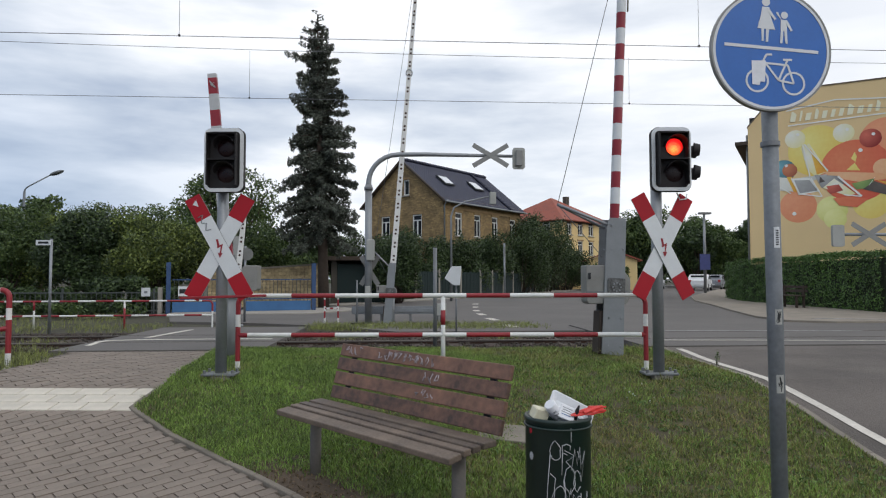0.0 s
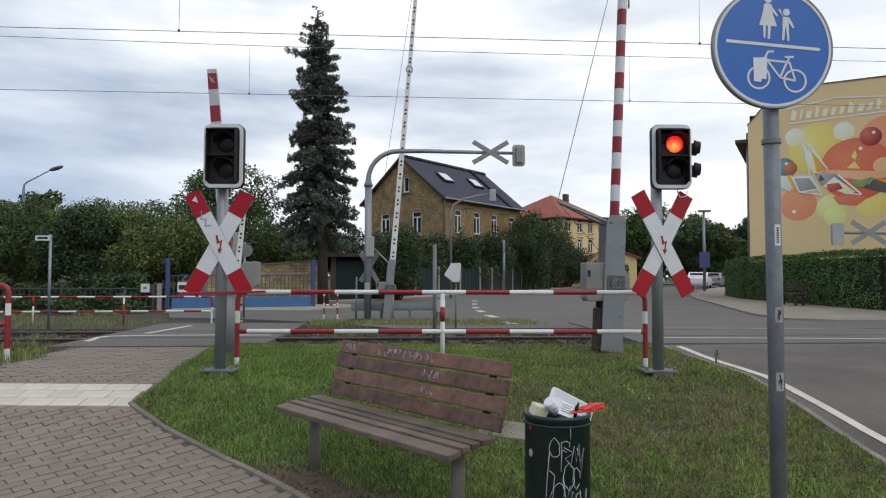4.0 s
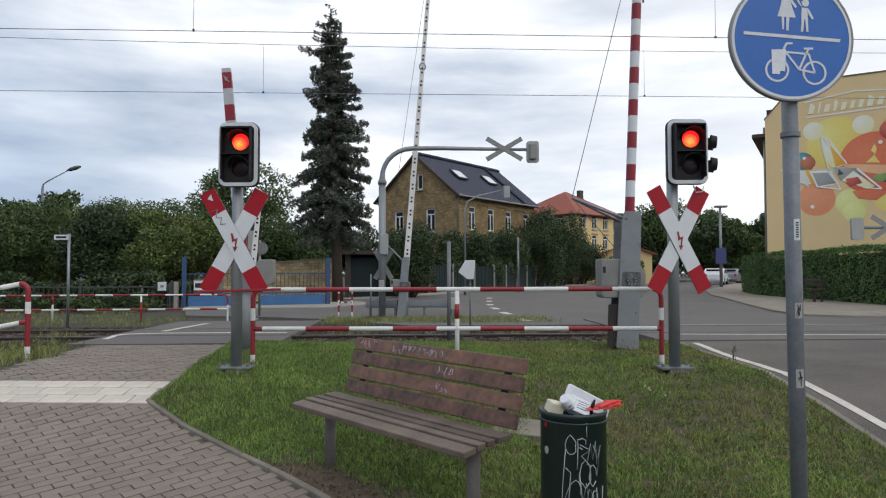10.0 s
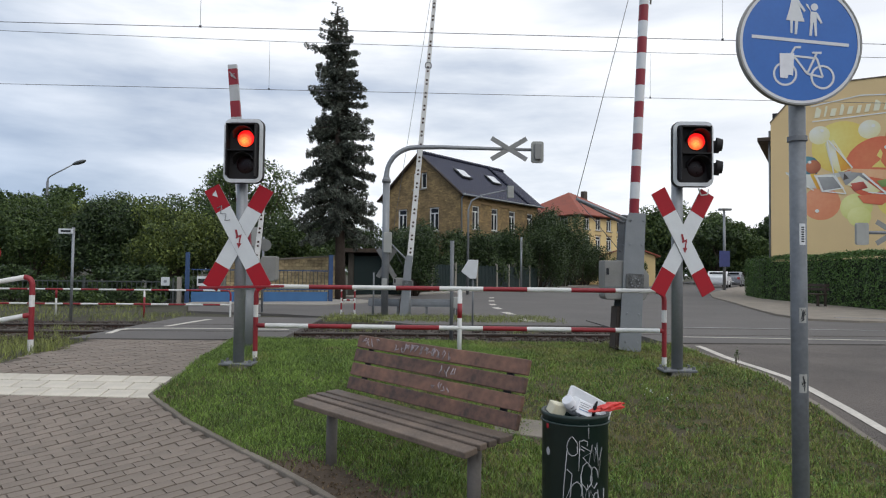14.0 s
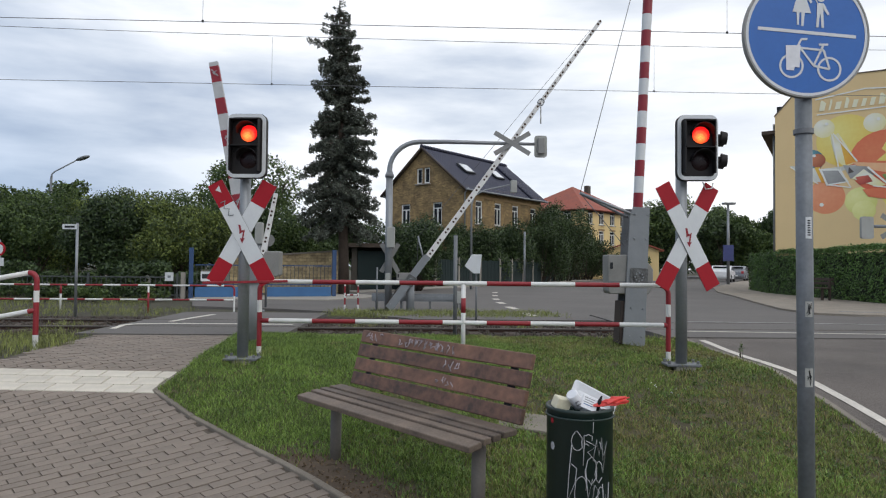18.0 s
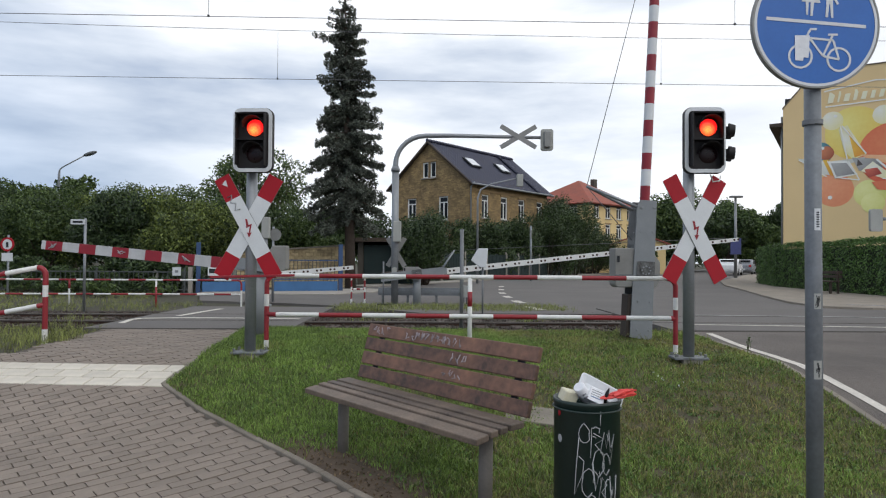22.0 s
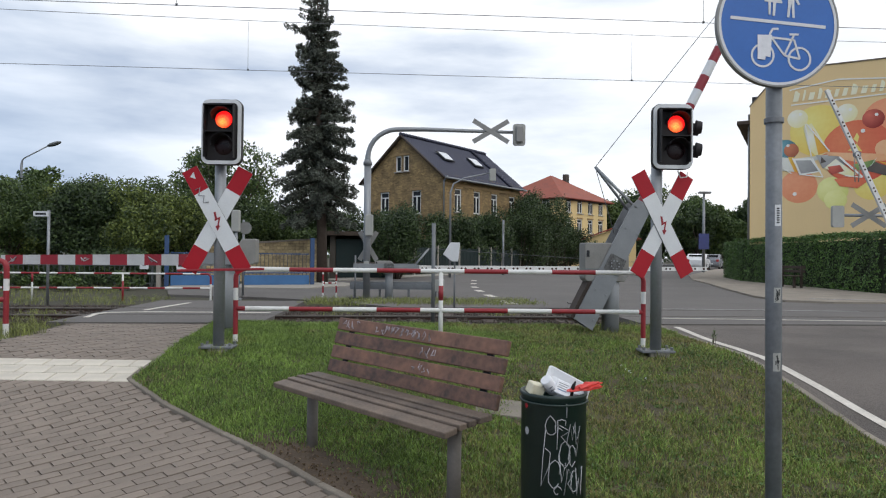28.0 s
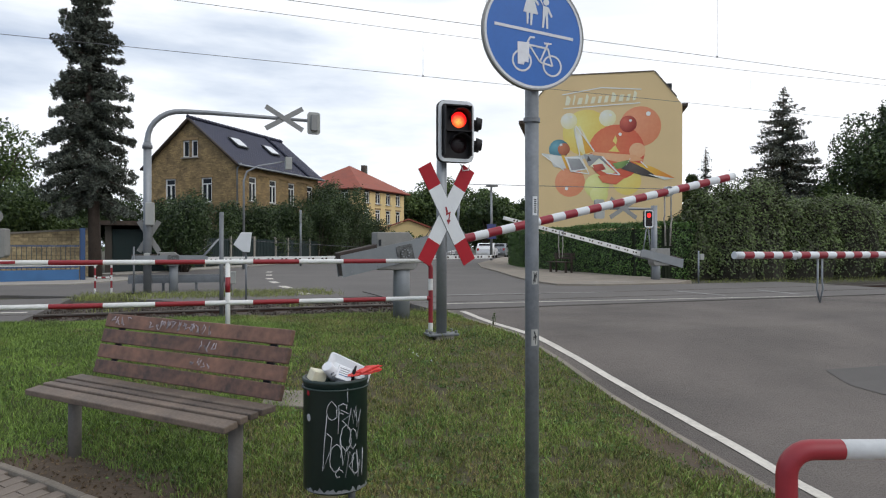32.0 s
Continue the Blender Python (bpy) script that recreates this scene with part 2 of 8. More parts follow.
def lamp_glow(name, edge, core, strength):
    """A lit ribbed lens: hottest low in the middle, deeper in colour towards its rim."""
    m = mat(name, edge, 0.3, var=0.2, scale=40, fine=160, bump=0.3)
    n, l = m.node_tree.nodes, m.node_tree.links
    b = n["Principled BSDF"]
    tc, dist, rp, cell, k = n.new("ShaderNodeTexCoord"), n.new("ShaderNodeVectorMath"), n.new("ShaderNodeValToRGB"), n.new("ShaderNodeTexVoronoi"), n.new("ShaderNodeMapRange")
    dist.operation = "DISTANCE"
    dist.inputs[1].default_value = (-0.012, -0.018, -0.030)
    l.new(tc.outputs["Object"], dist.inputs[0])
    l.new(dist.outputs["Value"], rp.inputs[0])
    e = rp.color_ramp.elements
    e[0].position, e[0].color = 0.012, (*core, 1)
    e[1].position, e[1].color = 0.088, (*edge, 1)
    half = e.new(0.048)
    half.color = (*((a * 0.45 + c * 0.55) for a, c in zip(core, edge)), 1)
    cell.inputs["Scale"].default_value = 62
    l.new(tc.outputs["Object"], cell.inputs["Vector"])
    l.new(cell.outputs["Distance"], k.inputs[0])
    k.inputs["From Max"].default_value = 0.8
    k.inputs["To Min"].default_value, k.inputs["To Max"].default_value = strength * 1.25, strength * 0.6
    l.new(rp.outputs[0], b.inputs["Emission Color"])
    l.new(k.outputs[0], b.inputs["Emission Strength"])
    return m


GLOW_RED = lamp_glow("lit_red_lens", (0.95, 0.012, 0.012), (1.0, 0.42, 0.075), 1.35)
GLOW_CORE = mat("lit_filament_red", (0.7, 0.05, 0.02), 0.3, var=0.2, emit=(1.0, 0.10, 0.03), strength=0.9)
GLOW_AMBER = lamp_glow("lit_amber_lens", (0.95, 0.16, 0.006), (1.0, 0.52, 0.05), 1.35)
GLOW_AMBER_CORE = mat("lit_filament_amber", (0.8, 0.4, 0.05), 0.3, emit=(1.0, 0.30, 0.02), strength=1.0)
WOOD_SEAT = mat("greyed_wood", (0.175, 0.132, 0.100), 0.65, var=0.45, scale=5, fine=55, bump=0.5, objrand=0.25, dark=(0.055, 0.043, 0.036))
WOOD_BACK = mat("brown_stained_wood", (0.225, 0.112, 0.072), 0.55, var=0.5, scale=5, fine=26, bump=0.5, objrand=0.15, dark=(0.040, 0.026, 0.022))
BENCH_POST = mat("brown_grey_post", (0.15, 0.135, 0.12), 0.65, 0.2, var=0.25, scale=9, fine=60, bump=0.08)
BINGREEN = mat("dark_green_enamel", (0.012, 0.028, 0.024), 0.4, var=0.3, scale=6, fine=50, bump=0.04)
GRAFFITI = mat("white_marker", (0.40, 0.41, 0.42), 0.6, var=0.35, scale=20, fine=70, bump=0)
SCRATCH = mat("pale_scratches", (0.40, 0.36, 0.38), 0.8, var=0.4, scale=12, fine=60, bump=0)
PLASTIC_WHITE = mat("white_plastic", (0.74, 0.75, 0.78), 0.35, var=0.12, scale=18, fine=50, bump=0.2, dist=0.01)
PLASTIC_RED = mat("red_plastic", (0.72, 0.055, 0.045), 0.4, var=0.2)
PAPER_CREAM = mat("cream_carton", (0.68, 0.64, 0.48), 0.6, var=0.15)
BRICK_JOINED = mat("yellow_brick_joined", (0.285, 0.195, 0.095), 0.9, var=0.4, scale=1.2, fine=14, bump=0.4, dist=0.02, dark=(0.17, 0.11, 0.055), island=0.4)
ROOF_DARK = mat("dark_glazed_tile", (0.042, 0.045, 0.074), 0.5, spec=0.35, var=0.3, scale=1, fine=14, bump=0.1, island=0.3)
YELLOW_WALL = mat("pale_yellow_render", (0.72, 0.55, 0.27), 0.9, var=0.12, scale=0.6, fine=20, bump=0.1)
MURAL_WALL = mat("ochre_render", (0.80, 0.595, 0.315), 0.9, var=0.08, scale=0.5, fine=25, bump=0.1)
FRAME_WHITE = mat("window_white", (0.74, 0.74, 0.72), 0.5, var=0.06)
DARKGLASS = mat("window_glass", (0.015, 0.017, 0.020), 0.12, spec=0.18, var=0.1, bump=0)
SKYLIGHT = mat("skylight_glass", (0.55, 0.58, 0.62), 0.08, 0.9, var=0.05, bump=0)
BARK = mat("bark", (0.075, 0.055, 0.042), 0.95, var=0.4, scale=6, fine=30, bump=0.8, dist=0.02)
LEAF = mat("leaf_green", (0.082, 0.122, 0.026), 0.65, var=0.5, scale=0.5, fine=4, bump=0, island=0.6, dark=(0.022, 0.048, 0.012))
LEAF_LIGHT = mat("leaf_light_green", (0.135, 0.170, 0.034), 0.65, var=0.5, scale=0.9, fine=4, bump=0, island=0.7, dark=(0.030, 0.052, 0.013))
LEAF_DARK = mat("leaf_dark_green", (0.050, 0.082, 0.020), 0.65, var=0.5, scale=0.5, fine=4, bump=0, island=0.6, dark=(0.014, 0.03, 0.01))
YARD_BRICK = mat("pale_yard_brick", (0.50, 0.39, 0.21), 0.9, var=0.45, scale=3, fine=12, bump=0.5, dist=0.02, dark=(0.22, 0.16, 0.09))
MOUND_SHADE = mat("mound_inner_shade", (0.030, 0.026, 0.016), 0.95, var=0.5, scale=4, fine=20, bump=0.6, dist=0.03)
IVY = mat("ivy_leaf", (0.105, 0.150, 0.040), 0.6, var=0.5, scale=0.7, fine=5, bump=0, island=0.7, dark=(0.040, 0.046, 0.018))
NEEDLE = mat("blue_spruce_needles", (0.100, 0.115, 0.088), 0.75, var=0.45, scale=0.9, fine=5, bump=0, island=0.7, dark=(0.022, 0.026, 0.020))
HEDGE_LEAF = mat("hedge_leaf", (0.085, 0.165, 0.03), 0.65, var=0.5, scale=0.7, fine=5, bump=0, island=0.7, dark=(0.035, 0.075, 0.016))
BLUE_GATE = mat("blue_gate_paint", (0.045, 0.14, 0.31), 0.5, var=0.2, scale=3, fine=40, bump=0.05)
DARKFENCE = mat("dark_green_fence", (0.012, 0.027, 0.027), 0.8, var=0.3, scale=3, fine=40, bump=0.1)
BLUE_POST = mat("navy_post_paint", (0.025, 0.065, 0.16), 0.5, var=0.2, scale=3, fine=40, bump=0.05)
SHED_WALL = mat("dark_shed_wall", (0.085, 0.075, 0.062), 0.9, var=0.35, scale=2, fine=20, bump=0.3)
FENCE_GREY = mat("weathered_fence_steel", (0.075, 0.085, 0.082), 0.7, 0.1, var=0.3, scale=4, fine=40)
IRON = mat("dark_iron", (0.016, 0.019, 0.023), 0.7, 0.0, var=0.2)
WIRE = mat("dark_wire", (0.16, 0.16, 0.17), 0.6, 0.3, var=0.1, bump=0)
CARPAINT_WHITE = mat("white_car_paint", (0.70, 0.71, 0.72), 0.25, var=0.05, bump=0)
CARPAINT_GREY = mat("grey_car_paint", (0.22, 0.23, 0.25), 0.3, 0.4, var=0.05, bump=0)
TYRE = mat("tyre_rubber", (0.018, 0.018, 0.018), 0.85, var=0.2)
TAIL_RED = mat("tail_light", (0.35, 0.015, 0.015), 0.3, var=0.1)


# ---- building helpers ----
def part(name, bm, material, parent=None, label=""):
    """Links a bmesh as one mesh object, under a thing or a part."""
    me = bpy.data.meshes.new(name)
    bm.to_mesh(me)
    bm.free()
    mats = material if isinstance(material, (list, tuple)) else [material]
    for m in mats:
        me.materials.append(m)
    ob = new(name, me)
    if parent:
        ob.parent = parent
    if label:
        tagged(ob, label)
    return ob


def share(name, me, parent, m):
    """One more object on a mesh that is already there."""
    ob = new(name, me)
    ob.parent = parent
    ob.matrix_basis = m
    return ob


def thing(name, label, category, m, group=""):
    ob = new(name)
    ob.empty_display_size = 0.1
    ob.matrix_basis = m
    return tagged(ob, label, category, group)


def bm_new():
    return bmesh.new()


def box(bm, c, s, rot=None, mi=0):
    """A box of size s round c; rot: a matrix about its centre."""
    r = bmesh.ops.create_cube(bm, size=1.0)
    m = Matrix.Translation(c) @ (rot.to_4x4() if rot else Matrix()) @ Matrix.Diagonal((*s, 1))
    bmesh.ops.transform(bm, matrix=m, verts=r["verts"])
    for f in {f for v in r["verts"] for f in v.link_faces}:
        f.material_index = mi
    return r["verts"]


def bevel(bm, w, seg=2):
    bmesh.ops.bevel(bm, geom=list(bm.edges), offset=w, segments=seg, affect="EDGES", profile=0.5, clamp_overlap=True)
    return bm


def sweep(bm, pts, r, seg=10, bands=0.0, shift=0.0, caps=True, smooth=True):
    """A tube along pts; bands: length of the two colours that take turns along it."""
    pts = [Vector(p) for p in pts]
    if bands:
        fine, run = [pts[0]], shift
        for a, b in zip(pts, pts[1:]):
            length = (b - a).length
            pos = 0.0
            while True:
                step = bands - (run % bands)
                if step < 1e-4:
                    step += bands
                if pos + step >= length - 1e-6:
                    run += length - pos
                    break
                pos, run = pos + step, run + step
                fine.append(a.lerp(b, pos / length))
            fine.append(b)
        pts = fine
    rad = r if isinstance(r, (list, tuple)) else [r] * len(pts)
    rings, run, prev = [], shift, None
    for i, p in enumerate(pts):
        d = (pts[min(i + 1, len(pts) - 1)] - pts[max(i - 1, 0)]).normalized()
        if prev is None:
            u = d.orthogonal().normalized()
        else:
            u = (prev - d * prev.dot(d)).normalized()
        prev = u
        v = d.cross(u)
        rings.append([bm.verts.new(p + (u * math.cos(a) + v * math.sin(a)) * rad[i]) for a in (2 * math.pi * k / seg for k in range(seg))])
    for i in range(len(rings) - 1):
        half = (pts[i + 1] - pts[i]).length
        mi = int((run + half / 2) / bands) % 2 if bands else 0
        run += half
        for k in range(seg):
            f = bm.faces.new((rings[i][k], rings[i][(k + 1) % seg], rings[i + 1][(k + 1) % seg], rings[i + 1][k]))
            f.material_index, f.smooth = mi, smooth
    if caps:
        f0 = bm.faces.new(list(reversed(rings[0])))
        f1 = bm.faces.new(rings[-1])
        f1.material_index = rings[-2][0].link_faces[0].material_index if bands else 0
        f0.material_index = 0
    return bm


def prism(bm, poly, y0, y1, mi=0):
    """A flat shape in the x-z plane, pulled from y0 to y1."""
    a = [bm.verts.new((x, y0, z)) for x, z in poly]
    b = [bm.verts.new((x, y1, z)) for x, z in poly]
    fs = [bm.faces.new(a), bm.faces.new(list(reversed(b)))]
    for k in range(len(poly)):
        fs.append(bm.faces.new((a[k], b[k], b[(k + 1) % len(poly)], a[(k + 1) % len(poly)])))
    for f in fs:
        f.material_index = mi
    bmesh.ops.recalc_face_normals(bm, faces=fs)
    return bm


def slab(bm, poly, z0, z1, mi=0):
    """A flat shape in the x-y plane, pulled from z0 to z1."""
    a = [bm.verts.new((x, y, z0)) for x, y in poly]
    b = [bm.verts.new((x, y, z1)) for x, y in poly]
    fs = [bm.faces.new(a), bm.faces.new(b)]
    for k in range(len(poly)):
        fs.append(bm.faces.new((a[k], a[(k + 1) % len(poly)], b[(k + 1) % len(poly)], b[k])))
    for f in fs:
        f.material_index = mi
    bmesh.ops.recalc_face_normals(bm, faces=fs)
    return bm


def rounded(w, h, r, n=5):
    """The outline of a rounded rectangle round the origin."""
    out = []
    for cx, cz, a0 in ((w / 2 - r, h / 2 - r, 0), (-w / 2 + r, h / 2 - r, 90), (-w / 2 + r, -h / 2 + r, 180), (w / 2 - r, -h / 2 + r, 270)):
        out += [(cx + r * math.cos(radians(a0 + 90 * k / n)), cz + r * math.sin(radians(a0 + 90 * k / n))) for k in range(n + 1)]
    return out


def disc_poly(cx, cz, r, n=28):
    return [(cx + r * math.cos(2 * math.pi * k / n), cz + r * math.sin(2 * math.pi * k / n)) for k in range(n)]


def ring_poly_mesh(bm, cx, cz, r0, r1, y0, y1, n=36):
    """A flat ring in the x-z plane."""
    rows = []
    for r, y in ((r0, y0), (r1, y0), (r1, y1), (r0, y1)):
        rows.append([bm.verts.new((cx + r * math.cos(2 * math.pi * k / n), y, cz + r * math.sin(2 * math.pi * k / n))) for k in range(n)])
    for j in range(4):
        for k in range(n):
            bm.faces.new((rows[j][k], rows[j][(k + 1) % n], rows[(j + 1) % 4][(k + 1) % n], rows[(j + 1) % 4][k]))
    bmesh.ops.recalc_face_normals(bm, faces=list(bm.faces))
    return bm


def mesh_np(name, verts, faces, material, parent=None):
    me = bpy.data.meshes.new(name)
    me.from_pydata([tuple(v) for v in verts], [], [tuple(f) for f in faces])
    for m in material if isinstance(material, (list, tuple)) else [material]:
        me.materials.append(m)
    ob = new(name, me)
    if parent:
        ob.parent = parent
    return ob


def leaf_cloud(rng, centres, radii, count, size, flat=0.75, slim=0.55):
    """Small two-triangle leaves, strewn through blobs and mostly near their skins."""
    centres, radii = np.asarray(centres, float), np.asarray(radii, float)
    wts = radii.prod(axis=1) ** (2 / 3)
    pick = rng.choice(len(centres), count, p=wts / wts.sum())
    d = rng.normal(size=(count, 3))
    d /= np.linalg.norm(d, axis=1)[:, None]
    rr = rng.uniform(0.25, 1.0, count) ** 0.5 * rng.uniform(0.85, 1.12, count)
    p = centres[pick] + d * radii[pick] * rr[:, None]
    nrm = d * 0.6 + rng.normal(size=(count, 3)) * flat
    nrm /= np.linalg.norm(nrm, axis=1)[:, None]
    t = np.cross(nrm, rng.normal(size=(count, 3)))
    t /= np.linalg.norm(t, axis=1)[:, None] + 1e-9
    b = np.cross(nrm, t)
    s = size * rng.uniform(0.6, 1.4, count)[:, None]
    v = np.stack([p - t * s, p - b * s * slim, p + t * s, p + b * s * slim], 1).reshape(-1, 3)
    return v, np.arange(count * 4).reshape(-1, 4)


PROFILE = ((-400, -0.53), (0, -0.53), (3.5, -0.50), (4.6, -0.43), (5.4, -0.35), (6.0, -0.25), (6.5, -0.15), (7.0, -0.06), (7.4, 0.0), (8.0, 0.02), (400, 0.02))


def gz(y):
    """Height of the ground, which climbs to the tracks."""
    return float(np.interp(y, [p[0] for p in PROFILE], [p[1] for p in PROFILE]))


TRACK = radians(3.6)


def trk(s, d):
    """A place s along the tracks and d across them from the near rail, on the plan."""
    return (s * math.cos(TRACK) - d * math.sin(TRACK), 11.75 + s * math.sin(TRACK) + d * math.cos(TRACK))


def ground_strip(bm, left, right, y0, y1, dz, step=0.25, mi=0):
    """A strip of ground between x = left(y) and x = right(y) that follows the slope."""
    ys = sorted({y0, y1, *(p[0] for p in PROFILE if y0 < p[0] < y1), *(round(k * step, 3) for k in range(math.ceil(y0 / step), int(y1 / step) + 1) if y0 < k * step < y1)})
    rows = []
    for y in ys:
        rows.append((bm.verts.new((left(y), y, gz(y) + dz)), bm.verts.new((right(y), y, gz(y) + dz))))
    for a, b in zip(rows, rows[1:]):
        f = bm.faces.new((a[0], a[1], b[1], b[0]))
        f.material_index = mi
    return bm


def lerp_line(pts):
    """x as a function of y along a plan line."""
    ys, xs = [p[1] for p in pts], [p[0] for p in pts]
    return lambda y: float(np.interp(y, ys, xs))


# ---- ground, roads, tracks ----
def build_ground():
    bm = bm_new()
    ys = [-1500, -60, 0, 3.5, 4.6, 5.4, 6.0, 6.5, 7.0, 7.4, 8.0, 10, 20, 60, 200, 2500]
    xs = [-2500, -60, -20, -8, 0, 8, 20, 60, 2500]
    grid = [[bm.verts.new((x, y, gz(y) - 0.06)) for x in xs] for y in ys]
    for a, b in zip(grid, grid[1:]):
        for k in range(len(xs) - 1):
            bm.faces.new((a[k], a[k + 1], b[k + 1], b[k]))
    tagged(part("ground", bm, YARD_SOIL), "grassy earth under and around the crossing", "ground", kind="structure")


PATH_EDGE = ((3.3, 0.6), (0.55, 3.15), (-0.80, 4.46), (-1.06, 4.74), (-1.43, 5.09), (-1.75, 5.37), (-2.44, 5.94), (-3.06, 6.53), (-3.04, 7.15), (-3.30, 8.8), (-3.67, 10.77))
path_edge = lerp_line(PATH_EDGE)
KERB_LINE = ((3.35, -40), (3.32, 2.0), (3.40, 3.36), (3.48, 4.11), (3.56, 5.03), (3.52, 5.8), (3.43, 6.6), (3.43, 8.0), (3.50, 10.6))
kerb_fit = np.polyfit([p[1] for p in KERB_LINE[1:]], [p[0] for p in KERB_LINE[1:]], 4)


def kerb_line(y):
    return 3.35 if y < 1.5 else float(np.polyval(kerb_fit, y))


def build_roads():
    bm = bm_new()
    ground_strip(bm, kerb_line, lambda y: 16.0, -40, 11.5, 0.0, 0.5)
    tagged(part("road", bm, ASPHALT), "worn grey asphalt road climbing to the tracks", "road", kind="structure")
    bm = bm_new()
    slab(bm, [(-7.2, 17.4), (-8.5, 20.5), (-6.5, 25.5), (-4.2, 27.5), (0.2, 36), (2.6, 42.5), (25, 85), (42, 120), (52, 120), (30, 72), (15.6, 41), (14.3, 34), (11.8, 26), (9.6, 20.2), (9.6, 17.2), (12.4, 15.6), (16, 15.3), (15.5, 14.85), (-1.0, 13.9), (-2.6, 15.5), (-4.5, 16.6)], -0.05, 0.022)
    tagged(part("road_junction", bm, ASPHALT_FAR), "grey asphalt road junction beyond the railway", "road", kind="structure")
    # the crossing's own surface between and beside the rails
    for name, s0, s1 in (("crossing_surface", 3.2, 16.5), ("footpath_crossing", -6.1, -2.9)):
        bm = bm_new()
        for d0, d1 in ((-1.3, -0.06), (0.08, 1.36), (1.50, 3.6)):
            slab(bm, [trk(s0, d0), trk(s1, d0), trk(s1, d1), trk(s0, d1)], -0.2, 0.042)
        tagged(part(name, bm, ASPHALT_FAR), "asphalt infill level with the rails", "road", kind="structure")
    # a squared patch of newer tar, worn spots and hairline cracks
    bm = bm_new()
    ground_strip(bm, lerp_line(((7.4, 4.4), (6.35, 4.97), (6.28, 5.3), (6.45, 5.78))), lambda y: 9.2, 4.4, 5.78, 0.005, 0.1)
    tagged(part("tar_patch", bm, PATCH), "darker squared tar patch in the asphalt", "road", kind="structure")
    rng = random.Random(14)
    for start, turn, steps in (((6.0, 4.55), 0.12, 20), ((5.9, 7.0), -0.05, 7), ((6.9, 6.75), -0.25, 10), ((4.6, 8.1), 0.1, 6)):
        bm = bm_new()
        p, a, left_side, right_side = Vector(start), turn, [], []
        for k in range(steps):
            a = turn + rng.uniform(-0.7, 0.7)
            w = rng.uniform(0.002, 0.007)
            left_side.append(bm.verts.new((p.x, p.y + w, gz(p.y) + 0.004)))
            right_side.append(bm.verts.new((p.x, p.y - w, gz(p.y) + 0.004)))
            p = p + Vector((math.cos(a), math.sin(a))) * rng.uniform(0.06, 0.14)
        for k in range(steps - 1):
            bm.faces.new((right_side[k], right_side[k + 1], left_side[k + 1], left_side[k]))
        tagged(part("asphalt_crack", bm, TAR), "thin dark crack in the asphalt", "road", kind="structure")


def build_markings():
    marks = ((3.60, 2.4), (3.70, 3.32), (3.78, 4.04), (3.84, 5.0), (3.82, 5.8), (3.68, 6.8), (3.60, 7.6), (3.60, 9.2), (3.70, 10.3))
    fit = np.polyfit([p[1] for p in marks], [p[0] for p in marks], 5)

    def line(y):
        return float(np.polyval(fit, max(y, 3.0))) - 0.06 * max(0.0, 3.0 - y)

    bm = bm_new()
    ground_strip(bm, lambda y: line(y) - 0.052, lambda y: line(y) + 0.052, 1.5, 10.4, 0.006, 0.2)
    tagged(part("edge_line", bm, ROADPAINT), "worn white edge line along the kerb", "road marking", kind="structure")
    bm = bm_new()
    z = 0.050
    def stroke(bm, pts, w):
        pts = [Vector(p) for p in pts]
        for a, b in zip(pts, pts[1:]):
            nrm = Vector((-(b - a).y, (b - a).x)).normalized() * w
            slab(bm, [tuple(a - nrm), tuple(b - nrm), tuple(b + nrm), tuple(a + nrm)], z - 0.004, z)

    stroke(bm, [(4.5, 13.75), (8.6, 13.57)], 0.05)
    stroke(bm, [(10.2, 13.55), (10.33, 11.9)], 0.06)
    slab(bm, [(9.65, 17.16), (11.3, 16.80), (11.3, 16.94), (9.65, 17.30)], 0.070, 0.083)
    stroke(bm, [(12.43, 13.24), (12.22, 11.75)], 0.06)
    tagged(part("crossing_line", bm, WORNPAINT), "white lines that bound the level crossing", "road marking", kind="structure")
    # brighter lines: along the road crossing and round the footpath crossing
    for pts, w in (([(3.8, 11.62), (7.3, 11.47), (12.1, 11.21)], 0.035), ([(-5.80, 10.81), (-5.96, 11.45)], 0.05), ([(-5.96, 11.45), (-5.9, 11.72), (-5.3, 11.9), (-3.9, 11.98), (-3.1, 11.98)], 0.06), ([(-5.5, 12.3), (-5.46, 13.24), (-5.4, 14.2)], 0.055)):
        bm = bm_new()
        stroke(bm, pts, w)
        tagged(part("guide_line", bm, ROADPAINT), "white line painted along the crossing", "road marking", kind="structure")
    # curve of broken centre marks on the junction
    for k, (x, y, ln, a) in enumerate(((1.53, 15.7, 1.15, 101), (1.34, 18.1, 1.0, 98), (1.19, 20.6, 0.9, 96), (1.16, 23.0, 0.8, 93), (1.27, 25.9, 0.8, 88), (1.43, 29.1, 0.8, 84))):
        bm = bm_new()
        box(bm, (0, 0, 0), (ln, 0.22, 0.004))
        ob = part("lane_dash", bm, ROADPAINT)
        ob.matrix_basis = pose(x, y, 0.026, 0, 0, a)
        tagged(ob, "short white dash painted on the junction", "road marking", kind="structure")


